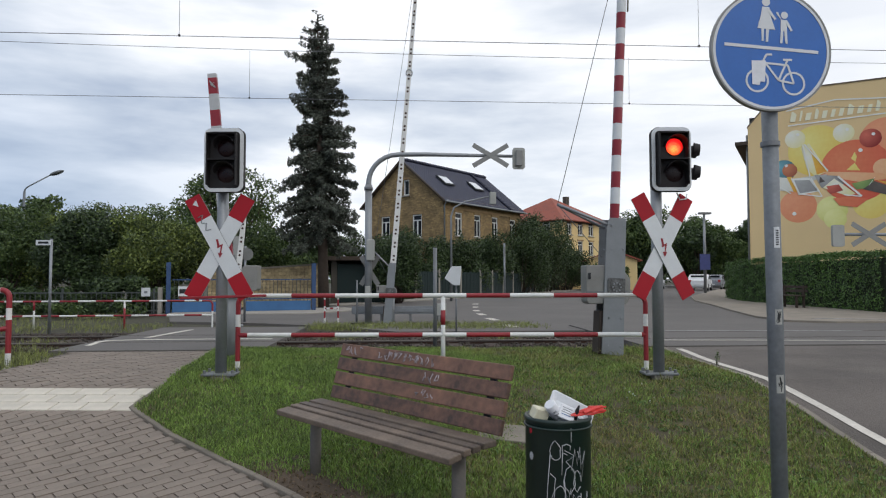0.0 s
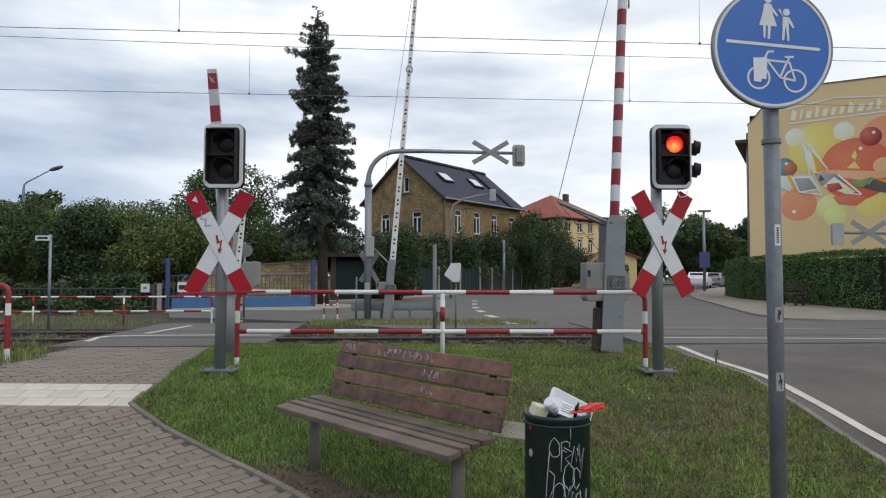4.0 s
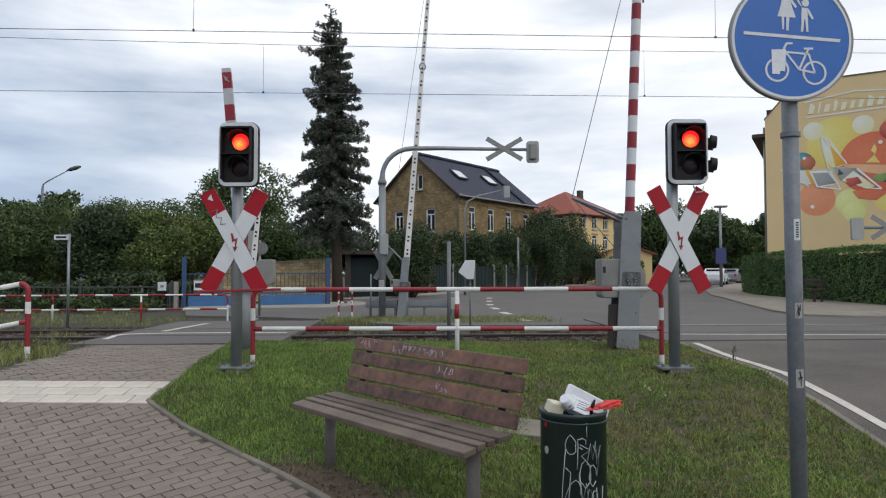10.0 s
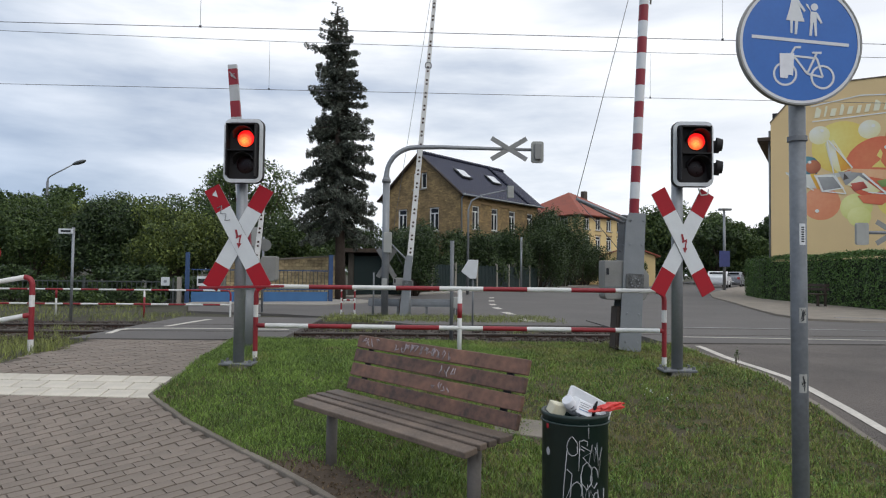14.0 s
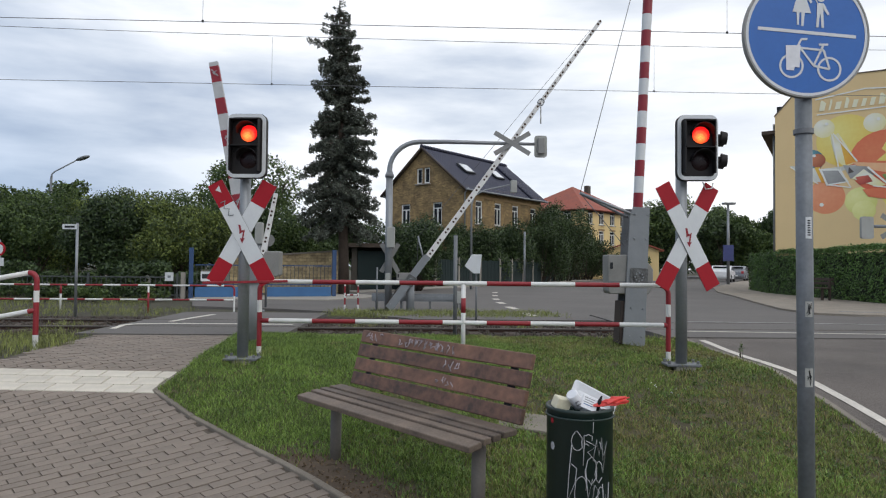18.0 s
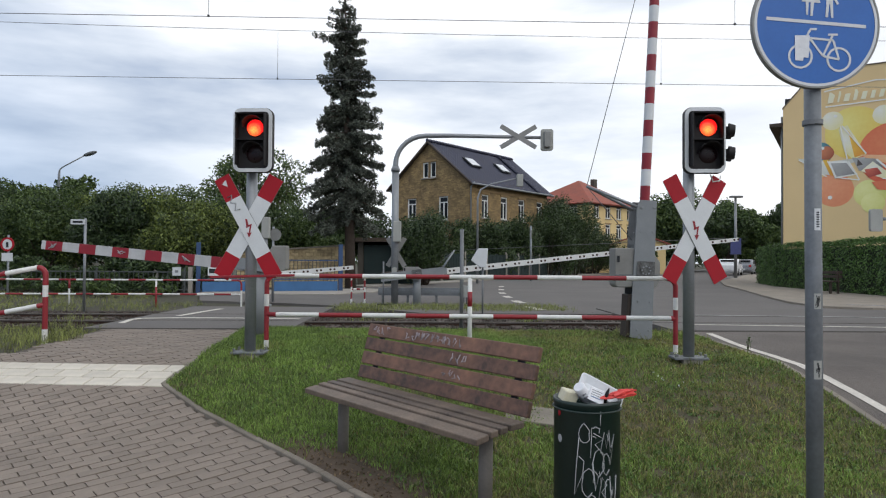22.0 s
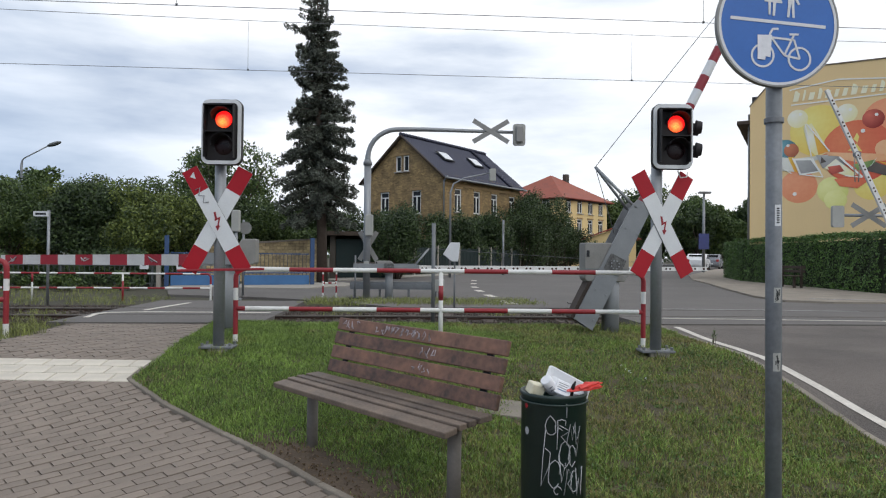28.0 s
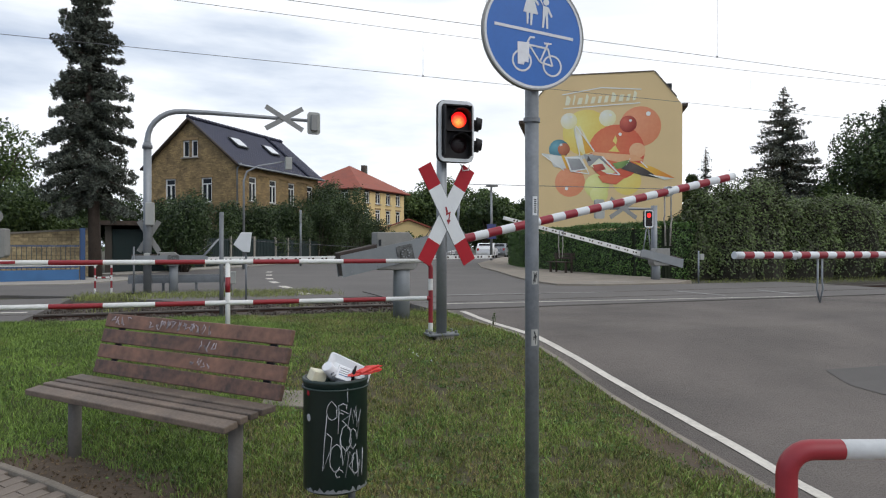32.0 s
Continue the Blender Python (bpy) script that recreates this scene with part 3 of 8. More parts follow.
def build_track():
    bm = bm_new()
    for d in (-1.5,):
        pts = []
        for s in range(-70, 91, 2):
            pts.append((s, [(-1.5, -0.01), (-0.8, 0.0), (2.2, 0.0), (3.2, -0.01)]))
        rows = [[bm.verts.new((*trk(s, q), zz - 0.03)) for q, zz in prof] for s, prof in pts]
        for a, b in zip(rows, rows[1:]):
            for k in range(3):
                bm.faces.new((a[k], b[k], b[k + 1], a[k + 1]))
    tagged(part("track_bed", bm, BALLAST), "brown stone ballast of the railway", "track bed", kind="structure")
    th = thing("railway_track", "rusty rails on the ballast, polished on top", "railway track", pose(*trk(0, 0), 0.0, 0, 0, 3.6))
    for d in (0.0, 1.435):
        bm = bm_new()
        box(bm, (10, d, -0.10), (160, 0.13, 0.03))
        box(bm, (10, d, -0.02), (160, 0.03, 0.12))
        rail = part("rail", bm, RAIL_RUST, th)
        bm = bm_new()
        box(bm, (10, d, 0.026), (160, 0.066, 0.030))
        part("rail_head", bevel(bm, 0.006, 1), [RAIL_TOP], rail, "polished running surface")
    bm = bm_new()
    box(bm, (0, 0, 0), (0.24, 2.5, 0.14))
    first = None
    for k in range(90):
        s = -44 + k * 0.65
        if -6.2 < s < -3.7 or 3.1 < s < 16.5:
            continue
        if first is None:
            first = part("sleeper", bevel(bm, 0.015, 1), BARK, th)
            first.matrix_basis = pose(s, 0.72, -0.085)
        else:
            share("sleeper", first.data, th, pose(s, 0.72, -0.085, 0, 0, random.uniform(-1, 1)))
    # loose ballast stones that stand proud between path and road
    rng = np.random.default_rng(4)
    n = 5200
    s = rng.uniform(-14, 3.1, n)
    d = rng.uniform(-1.1, 2.6, n)
    keep = ~((s > -6.2) & (s < -3.7))
    s, d = s[keep], d[keep]
    base = np.array([(1, 0, 0), (-1, 0, 0), (0, 1, 0), (0, -1, 0), (0, 0, 1), (0, 0, -1)], float)
    tri = np.array([(0, 2, 4), (2, 1, 4), (1, 3, 4), (3, 0, 4), (2, 0, 5), (1, 2, 5), (3, 1, 5), (0, 3, 5)])
    v, f = [], []
    for k in range(len(s)):
        x, y = trk(s[k], d[k])
        q = base * rng.uniform(0.018, 0.04, 3) + rng.normal(0, 0.006, (6, 3))
        v.append(q + (x, y, -0.03 + rng.uniform(0, 0.02)))
        f.append(tri + 6 * k)
    ob = mesh_np("ballast_stones", np.concatenate(v), np.concatenate(f), mat("ballast_stone", (0.068, 0.054, 0.043), 0.95, var=0.4, scale=6, fine=40, island=0.7))
    tagged(ob, "loose brown ballast stones", "ballast", kind="stuff")


def build_paths():
    bm = bm_new()
    left = lerp_line(((-14, 0.0), (-14, 6.9), (-6.2, 7.25), (-5.35, 7.6), (-5.45, 8.3), (-5.85, 11.0)))
    ground_strip(bm, left, lambda y: path_edge(y) - 0.06, 0.6, 10.72, -0.008, 0.2)
    tagged(part("pavement", bm, JOINT), "sandy bed under the footpath pavers", "pavement", kind="structure")
    bm = bm_new()
    ground_strip(bm, lambda y: -14, lambda y: 3.4, -12, 0.6, -0.004, 2)
    tagged(part("pavement_behind", bm, PAVER_FAR), "grey footpath behind the viewpoint", "pavement", kind="structure")
    # concrete aprons across the junction
    for name, poly, lab in (("pavement_corner", [(8.7, 16.7), (9.6, 16.1), (12.3, 16.2), (13.6, 17.2), (13.8, 19.8), (14.1, 20.6), (14.9, 34), (31, 68), (29, 69), (15.0, 40), (12.3, 32.3), (11.0, 27.0), (9.8, 22.6), (8.8, 18.6)], "pale concrete pavement round the corner beneath the hedge"),
                            ("yard_apron", [(-8.7, 20.7), (-4.3, 20.9), (-2.8, 23.6), (-3.8, 25.4), (-8.9, 22.4)], "pale worn apron before the blue gate"),
                            ("pavement_fence", [(-4.3, 27.6), (0.1, 36.1), (2.5, 42.6), (24, 85.6), (22.5, 86), (1.2, 43.2), (-1.2, 37), (-5.4, 28.4)], "grey pavement along the dark fence")):
        bm = bm_new()
        slab(bm, poly, -0.05, 0.075 if name == "pavement_corner" else 0.05)
        tagged(part(name, bm, SLABS if name == "pavement_corner" else CONCRETE), lab, "pavement", kind="structure")


# ---- crossing signals, crosses, railings ----
def build_signal(x, side_lamps, lit, shift=0.02, cross_x=0.0, turn=0):
    """A post with a red-amber crossing signal above a red and white warning cross."""
    y = 7.42
    lab = "steel post with %s light box above a red-white warning cross" % ("a side-lamped" if side_lamps else "a plain")
    th = thing("crossing_signal", " ".join(lab.split()), "crossing signal", pose(x, y, gz(y)), "crossing signals beside the tracks")
    bm = bm_new()
    sweep(bm, [(0, 0, 0.0), (0, 0, 2.62)], 0.062, 20)
    part("post", bm, GALV, th)
    bm = bm_new()
    box(bm, (0, 0, 0.068), (0.37, 0.24, 0.025))
    base = part("base_plate", bevel(bm, 0.004, 1), GALV_DARK, th)
    for k in (-1, 1):
        for j in (-1, 1):
            bm = bm_new()
            sweep(bm, [(k * 0.155, j * 0.085, 0.05), (k * 0.155, j * 0.085, 0.115)], 0.018, 6, smooth=False)
            part("bolt", bm, GALV_DARK, base)
    bm = bm_new()
    box(bm, (0.02, 0, -0.05), (0.22, 0.20, 0.22))
    part("foundation", bevel(bm, 0.01, 1), CONCRETE, th)
    head = new("signal_head")
    head.parent = th
    head.matrix_basis = pose(shift, 0, 0)
    # board: white rim, black hood
    bz = 2.450
    bm = bm_new()
    outer, inner = rounded(0.434, 0.712, 0.080, 6), rounded(0.360, 0.634, 0.045, 6)
    rows = []
    for poly, yy in ((inner, -0.155), (outer, -0.155), (outer, -0.135), (inner, -0.135)):
        rows.append([bm.verts.new((px, yy, pz + bz)) for px, pz in poly])
    n = len(outer)
    for j in range(4):
        for k in range(n):
            bm.faces.new((rows[j][k], rows[j][(k + 1) % n], rows[(j + 1) % 4][(k + 1) % n], rows[(j + 1) % 4][k]))
    bmesh.ops.recalc_face_normals(bm, faces=list(bm.faces))
    part("backboard_rim", bm, SIGNWHITE, head, "white rounded rim of the light board")
    bm = bm_new()
    prism(bm, [(px, pz + bz) for px, pz in rounded(0.446, 0.724, 0.085, 6)], -0.133, -0.075)
    part("backboard", bm, BLACK, head)
    bm = bm_new()
    prism(bm, [(px, pz + bz) for px, pz in rounded(0.365, 0.639, 0.045, 6)], -0.150, -0.134)
    panel = part("front_panel", bm, BLACK, head, "matt black panel round the lenses")
    bm = bm_new()
    box(bm, (0, -0.02, bz), (0.30, 0.12, 0.56))
    part("lamp_box", bevel(bm, 0.02, 2), BLACK, head)
    for k in (-0.03, 0.03):
        bm = bm_new()
        box(bm, (0, -0.055, bz + 6 * k), (0.10, 0.10, 0.04))
        part("bracket", bm, GALV_DARK, head)
    glows = []
    # the box-shaped hoods round the two lenses
    for pz, ph in ((bz + 0.146, 0.287), (bz - 0.146, 0.287)):
        bm = bm_new()
        for sx in (-1, 1):
            box(bm, (sx * 0.158, -0.20, pz), (0.012, 0.11, ph))
        box(bm, (0, -0.20, pz + ph / 2 - 0.006), (0.32, 0.11, 0.012))
        part("hood", bm, BLACK, head, "black box hood over the lenses")
    for nm, dz in (("red_lens", 0.135), ("amber_lens", -0.155)):
        bm = bm_new()
        r = bmesh.ops.create_uvsphere(bm, u_segments=28, v_segments=10, radius=0.105)
        bmesh.ops.transform(bm, matrix=Matrix.Translation((0.03, -0.145, bz + dz)) @ Matrix.Diagonal((1, 0.22, 1, 1)), verts=r["verts"])
        for f in bm.faces:
            f.smooth = True
        part(nm, bm, LENS_DARK, head)
        # small round visor over each lens
        bm = bm_new()
        rows = []
        for yy, rr in ((-0.15, 0.118), (-0.285, 0.122)):
            rows.append([bm.verts.new((0.03 + rr * math.cos(radians(a)), yy + (0.05 if yy < -0.2 and (a < 20 or a > 160) else 0), bz + dz + rr * math.sin(radians(a)))) for a in range(0, 181, 12)])
        for k in range(len(rows[0]) - 1):
            bm.faces.new((rows[0][k], rows[0][k + 1], rows[1][k + 1], rows[1][k]))
        vis = part("visor", bm, BLACK, head)
        vis.modifiers.new("thick", "SOLIDIFY").thickness = 0.004
    for nm, dz, mats in (("red_light", 0.135, (GLOW_RED, GLOW_CORE)), ("amber_light", -0.155, (GLOW_AMBER, GLOW_AMBER_CORE))):
        if nm not in lit:
            continue
        bm = bm_new()
        r = bmesh.ops.create_uvsphere(bm, u_segments=28, v_segments=10, radius=0.094)
        bmesh.ops.transform(bm, matrix=Matrix.Diagonal((1, 0.2, 1, 1)), verts=r["verts"])
        g = part(nm, bm, mats[0], head, "glowing %s lens insert" % nm.split("_")[0])
        bm = bm_new()
        sweep(bm, [(0.032 * math.cos(radians(a)), -0.0185, 0.006 + 0.020 * math.sin(radians(a))) for a in range(-40, 161, 20)], 0.004, 6)
        part("filament_image", bm, mats[1], g)
        g.matrix_basis = pose(0.03, -0.158, bz + dz)
        glows.append(g)
    if side_lamps:
        for dz in (0.11, -0.14):
            bm = bm_new()
            sweep(bm, [(0.17, 0.03, bz + dz), (0.33, 0.0, bz + dz)], [0.055, 0.075], 16)
            lamp = part("side_lamp", bm, BLACK, head, "black side lamp turned to the footpath")
            bm = bm_new()
            sweep(bm, [(0.30, -0.005, bz + dz + 0.02), (0.365, -0.02, bz + dz + 0.015)], [0.082, 0.066], 16, caps=False)
            part("side_visor", bm, BLACK, lamp)
        bm = bm_new()
        sweep(bm, [(0.10, -0.02, bz - 0.36), (0.13, -0.02, bz - 0.44), (0.20, -0.02, bz - 0.43), (0.22, 0, bz - 0.37)], 0.008, 6)
        part("cable", bm, WHITE, head)
    # warning cross
    cz = 1.48
    cross = new("warning_cross")
    cross.parent = th
    cross.matrix_basis = pose(cross_x, -0.085, cz, 0, 0, turn)
    for k, (sgn, yy) in enumerate(((1, 0.0), (-1, 0.014))):
        ang = math.atan2(1.0, -sgn * 0.554)
        rot = Matrix.Rotation(-ang, 4, "Y")
        for nm, c0, c1, m in (("red_end", -0.64, -0.36, SIGNRED), ("white_arm", -0.36, 0.36, SIGNWHITE), ("red_end", 0.36, 0.64, SIGNRED)):
            bm = bm_new()
            prism(bm, [(c0, -0.09), (c1, -0.09), (c1, 0.09), (c0, 0.09)], yy - 0.002, yy + 0.002)
            ob = part(nm, bm, m, cross)
            ob.matrix_basis = rot
        bm = bm_new()
        prism(bm, [(-0.637, -0.093), (0.637, -0.093), (0.637, 0.093), (-0.637, 0.093)], yy + 0.003, yy + 0.008)
        ob = part("arm_back", bm, SIGNBACK, cross)
        ob.matrix_basis = rot
    bm = bm_new()
    prism(bm, [(-0.035, 0.09), (-0.012, 0.09), (0.008, 0.01), (-0.016, -0.002)], -0.006, -0.0035)
    prism(bm, [(-0.022, 0.012), (0.044, 0.038), (0.036, 0.018), (-0.02, -0.012)], -0.0064, -0.0036)
    prism(bm, [(0.022, 0.028), (0.042, 0.036), (0.022, -0.075), (0.008, -0.075)], -0.0062, -0.0034)
    prism(bm, [(-0.012, -0.062), (0.042, -0.062), (0.012, -0.118)], -0.0066, -0.0037)
    part("lightning_arrow", bm, RED, cross, "small red lightning arrow")
    if not side_lamps:
        bm = bm_new()
        prism(bm, [(-0.30, 0.475), (-0.235, 0.452), (-0.262, 0.53)], -0.0075, -0.0050)
        part("sticker", bm, SIGNWHITE, cross, "torn white sticker")
        bm = bm_new()
        sweep(bm, [(-0.24, -0.006, 0.33), (-0.19, -0.006, 0.36), (-0.2, -0.006, 0.27), (-0.14, -0.006, 0.27), (-0.15, -0.006, 0.19), (-0.09, -0.006, 0.2)], 0.006, 5)
        part("scrawl", bm, GALV, cross, "faint grey scrawl")
    return th, glows


def banded_tube(bm, pts, r, cuts, seg=14):
    """A tube along pts whose two colours change at the lengths in cuts, the first colour first."""
    pts = [Vector(p) for p in pts]
    run, k, path, mi = 0.0, 0, [pts[0]], 0

    def flush():
        n = len(bm.faces)
        sweep(bm, path, r, seg, caps=False)
        bm.faces.ensure_lookup_table()
        for f in bm.faces[n:]:
            f.material_index = mi

    for a, b in zip(pts, pts[1:]):
        ln = (b - a).length
        while k < len(cuts) and cuts[k] < run + ln - 1e-5:
            path.append(a.lerp(b, (cuts[k] - run) / ln))
            flush()
            path, mi, k = [path[-1]], 1 - mi, k + 1
        path.append(b)
        run += ln
    flush()
    return bm


def rail_frame(name, label, top, low, x0, x1, m, bend0=True, bend1=True, post_foot=-0.05, r=0.024, band=0.52, shift=0.0, group="", mid=(), low_shift=None, fall=0.0, bw=0.10, cuts=(0.20, 0.62, 0.77), far=False, red_run=0.0):
    """A tube railing with two bars; the ends bend down into posts with a red top."""
    th = thing(name, label, "railing", m, group)
    cols = [WHITE, RED]

    def bar(z, nm, a, b, sh):
        bm = bm_new()
        sweep(bm, [(a, 0, z), (b, 0, z - fall * (b - a))], r, 12, band, sh + 2 * band)
        part(nm, bm, cols, th)

    arc = [(bw * (1 - math.cos(q)), bw * (1 - math.sin(q))) for q in (radians(15 * k) for k in range(7))]
    span = top - post_foot
    for on, x, s in ((bend0, x0, 1), (bend1, x1, -1)):
        if on:
            bm = bm_new()
            pts = [(x, 0, post_foot)] + [(x + s * dx, 0, top - dz) for dx, dz in arc] + [(x + s * (bw + red_run + 0.001), 0, top)]
            banded_tube(bm, pts, r * 1.03, [c * span for c in cuts])
            part("end_post", bm, [WHITE, RED], th)
    bar(top, "top_bar", x0 + (bw + red_run if bend0 else 0), x1 - (bw if bend1 else 0), shift)
    bar(low, "lower_bar", x0, x1, low_shift if low_shift is not None else shift - (bw if bend0 else 0))
    for n, xx in enumerate(mid):
        bm = bm_new()
        sweep(bm, [(xx, 0, post_foot), (xx, 0, top)], r, 12)
        mp = part("middle_post", bm, WHITE, th)
        if far:
            spans = ((post_foot, top * 0.72),) if n % 2 == 0 else ((top * 0.65, top),)
        else:
            spans = ((post_foot, 0.10), (top - 0.36 * span, top - 0.18 * span))
        for z0, z1 in spans:
            bm = bm_new()
            sweep(bm, [(xx, 0, z0), (xx, 0, z1)], r + 0.0015, 12)
            part("red_band", bm, RED, mp)
    return th


def build_railings():
    rail_frame("railing", "red and white banded tube railing on the grass before the tracks", 0.925, 0.455, -2.46, 2.43, pose(0, 7.93, 0.0, 0, 0, 0), r=0.028, band=0.524, shift=1.029, mid=(0.0,), group="banded railings")
    # loose red bar that rests against the signal post
    bm = bm_new()
    box(bm, (0, 0, 0), (0.95, 0.022, 0.028))
    ob = part("red_bar", bevel(bm, 0.004, 1), RED)
    ob.matrix_basis = pose(-2.44, 7.325, 0.93, 0, -1.6, 2)
    tagged(ob, "thin red steel bar fixed across the signal post", "steel bar")
    # the one that ends beside the footpath
    rail_frame("railing", "red and white banded tube railing beside the footpath", 0.99, 0.49, 0, 3.6, pose(-5.73, 8.72, 0.0, 0, 0, 186), r=0.034, band=0.42, shift=0.0, bend1=False, fall=0.20, mid=(), group="banded railings")
    # far side of the tracks
    rail_frame("railing", "long red and white railing beyond the tracks", 0.60, 0.26, -7.3, 0, pose(-5.5, 15.75, 0.02, 0, 0, 6.5), bend0=False, r=0.022, band=0.40, shift=-0.26, low_shift=0.14, cuts=(0.62,), far=True, mid=(-2.0, -4.0, -6.0), group="banded railings")
    rail_frame("railing", "short red and white barrier at the far footpath", 0.70, 0.36, 0, 0.34, pose(-3.03, 16.9, 0.02, 0, 0, 4), r=0.022, band=0.085, bw=0.05, cuts=(0.22, 0.45, 0.62, 0.85), group="banded railings")
    # close to the viewpoint at the road
    rail_frame("railing", "thick red and white tube railing at the kerb", 0.487, 0.05, 0, 1.45, pose(1.68, 1.55, 0.0, 0, 0, -16), r=0.030, band=0.56, shift=0.0, low_shift=0.3, cuts=(0.18,), mid=(), post_foot=-0.62, bw=0.075, red_run=0.09, group="banded railings")


# ---- barriers ----
def build_barrier(hub, rz, length, style, label, plate=(0.97, 0.98), width=0.155, mast_r=0.125, drive=(-0.10, 0.035, 0.64, 0.30, 0.55), gap=0.17, spar=True, group="level crossing barriers"):
    """A barrier: mast, drive box and a keyed arm with its boom. The arm lies along its own x."""
    th = thing("crossing_barrier", label, "barrier", pose(hub[0], hub[1], 0.0, 0, 0, rz), group)
    h = hub[2]
    bm = bm_new()
    sweep(bm, [(0, gap, -0.05), (0, gap, h + 0.05)], mast_r, 20)
    sweep(bm, [(0, gap, -0.04), (0, gap, 0.03)], mast_r * 1.5, 20)
    part("mast", bm, GREY_PAINT, th)
    # drive box with a cut-off front shoulder
    gx, gzz, gw, gd, gh = drive
    bm = bm_new()
    prism(bm, [(gx - gw / 2 + 0.03, h + gzz - gh / 2), (gx + gw / 2 - 0.06, h + gzz - gh / 2), (gx + gw / 2, h + gzz - gh * 0.32), (gx + gw / 2, h + gzz + gh * 0.14), (gx + gw * 0.27, h + gzz + gh / 2), (gx - gw / 2, h + gzz + gh / 2), (gx - gw / 2, h + gzz - gh * 0.42)], gap - gd / 2, gap + gd / 2)
    gb = part("drive_box", bevel(bm, 0.014, 2), DRIVE_GREY, th)
    bm = bm_new()
    box(bm, (gx - gw * 0.02, gap - gd / 2 - 0.003, h + gzz - gh * 0.18), (gw * 0.95, 0.012, 0.018))
    part("lid_seam", bm, GALV_DARK, gb)
    bm = bm_new()
    box(bm, (gx - gw / 2 + 0.045, gap - gd / 2 - 0.006, h + gzz + gh * 0.22), (0.035, 0.016, 0.09))
    part("latch", bm, IRON, gb)
    bm = bm_new()
    box(bm, (gx - gw / 2 + 0.045, gap - gd / 2 - 0.006, h + gzz - gh * 0.22), (0.05, 0.018, 0.05))
    part("keyhole_cover", bm, GALV_DARK, gb)
    arm = new("arm")
    arm.parent = th
    back, fwd = plate
    for yy, nm in ((0.0, "side_plate"), (2 * gap, "side_plate")):
        bm = bm_new()
        prism(bm, [(-back, -width + 0.02), (-back + 0.03, width + 0.02), (fwd - 0.12, width * 0.9 + 0.02), (fwd, width * 0.65 + 0.02), (fwd, -width * 0.85 + 0.02)], yy - 0.012, yy + 0.012)
        pl = part(nm, bm, GREY_PAINT if yy == 0 else GALV_DARK, arm)
        for sx in (-back + 0.14, -back * 0.45, fwd * 0.55, fwd - 0.1):
            for sz in (-0.55, 0.55):
                bm = bm_new()
                sweep(bm, [(sx, yy - 0.028, sz * width), (sx, yy - 0.010, sz * width)], 0.014, 6, smooth=False)
                part("bolt", bm, GALV, pl)
    bm = bm_new()
    prism(bm, rounded(0.25, 0.25, 0.02, 2), -0.026, -0.012)
    part("hub_plate", bm, HUB_WORN, arm, "oily square plate round the pivot")
    bm = bm_new()
    ring_poly_mesh(bm, 0, 0, 0.030, 0.082, -0.036, -0.024, 20)
    hubp = part("hub", bm, HUB_WORN, arm)
    for k in range(8):
        bm = bm_new()
        a = k * math.pi / 4
        sweep(bm, [(0.058 * math.cos(a), -0.046, 0.058 * math.sin(a)), (0.058 * math.cos(a), -0.034, 0.058 * math.sin(a))], 0.012, 6, smooth=False)
        part("bolt", bm, GALV, hubp)
    bm = bm_new()
    box(bm, (-back + back * 0.33, gap, width * 0.32), (back * 0.62, 2 * abs(gap) - 0.05, width * 2.2))
    part("counterweight", bevel(bm, 0.01, 1), WEIGHT_RUST, arm, "dark rusty steel counterweight")
    s0 = fwd - 0.25
    if style == "tube":
        bm = bm_new()
        sweep(bm, [(s0, gap, 0), (length, gap, 0)], 0.068, 16, 0.235, 0.0)
        sweep(bm, [(length - 0.002, gap, 0), (length + 0.012, gap, 0)], 0.07, 16)
        part("boom", bm, [SIGNWHITE, BOOM_RED], arm, "red and white banded boom")
    elif style == "board":
        bm = bm_new()
        n = int((length - s0) / 0.235) + 1
        wide = [0.083 - 0.021 * k / n for k in range(n + 1)]
        rows = [[bm.verts.new((min(length, s0 + k * 0.235), gap + dy, dz)) for dy, dz in ((-0.03, -q), (0.03, -q), (0.03, q), (-0.03, q))] for k, q in enumerate(wide)]
        for k in range(n):
            for j in range(4):
                f = bm.faces.new((rows[k][j], rows[k][(j + 1) % 4], rows[k + 1][(j + 1) % 4], rows[k + 1][j]))
                f.material_index = k % 2
        bm.faces.new(rows[0])
        bm.faces.new(rows[-1]).material_index = (n - 1) % 2
        bmesh.ops.recalc_face_normals(bm, faces=list(bm.faces))
        part("boom", bm, [BOARD_WHITE, BOOM_RED], arm, "flat red and white banded boom with scrawled tags")
        for k in (2, 6, 10):
            bm = bm_new()
            rng = random.Random(k)
            c = s0 + (k // 2 * 2 + 1.5) * 0.235
            pts = [(c + rng.uniform(-0.07, 0.07), gap + (-0.0335 if gap > 0 else 0.0335), rng.uniform(-0.045, 0.045)) for _ in range(7)]
            sweep(bm, pts, 0.008, 5)
            part("scrawl", bm, GRAFFITI, arm, "white scrawl")
    else:
        bm = bm_new()
        w0 = 0.075
        prism(bm, [(s0, -w0), (length, -w0 * 0.62), (length, w0 * 0.62), (s0, w0)], gap - 0.035, gap + 0.035)
        part("boom", bm, WHITE, arm, "white boom seen from behind, with dark rivets")
        s, dot = fwd + 0.08, None
        out = -1 if gap > 0 else 1
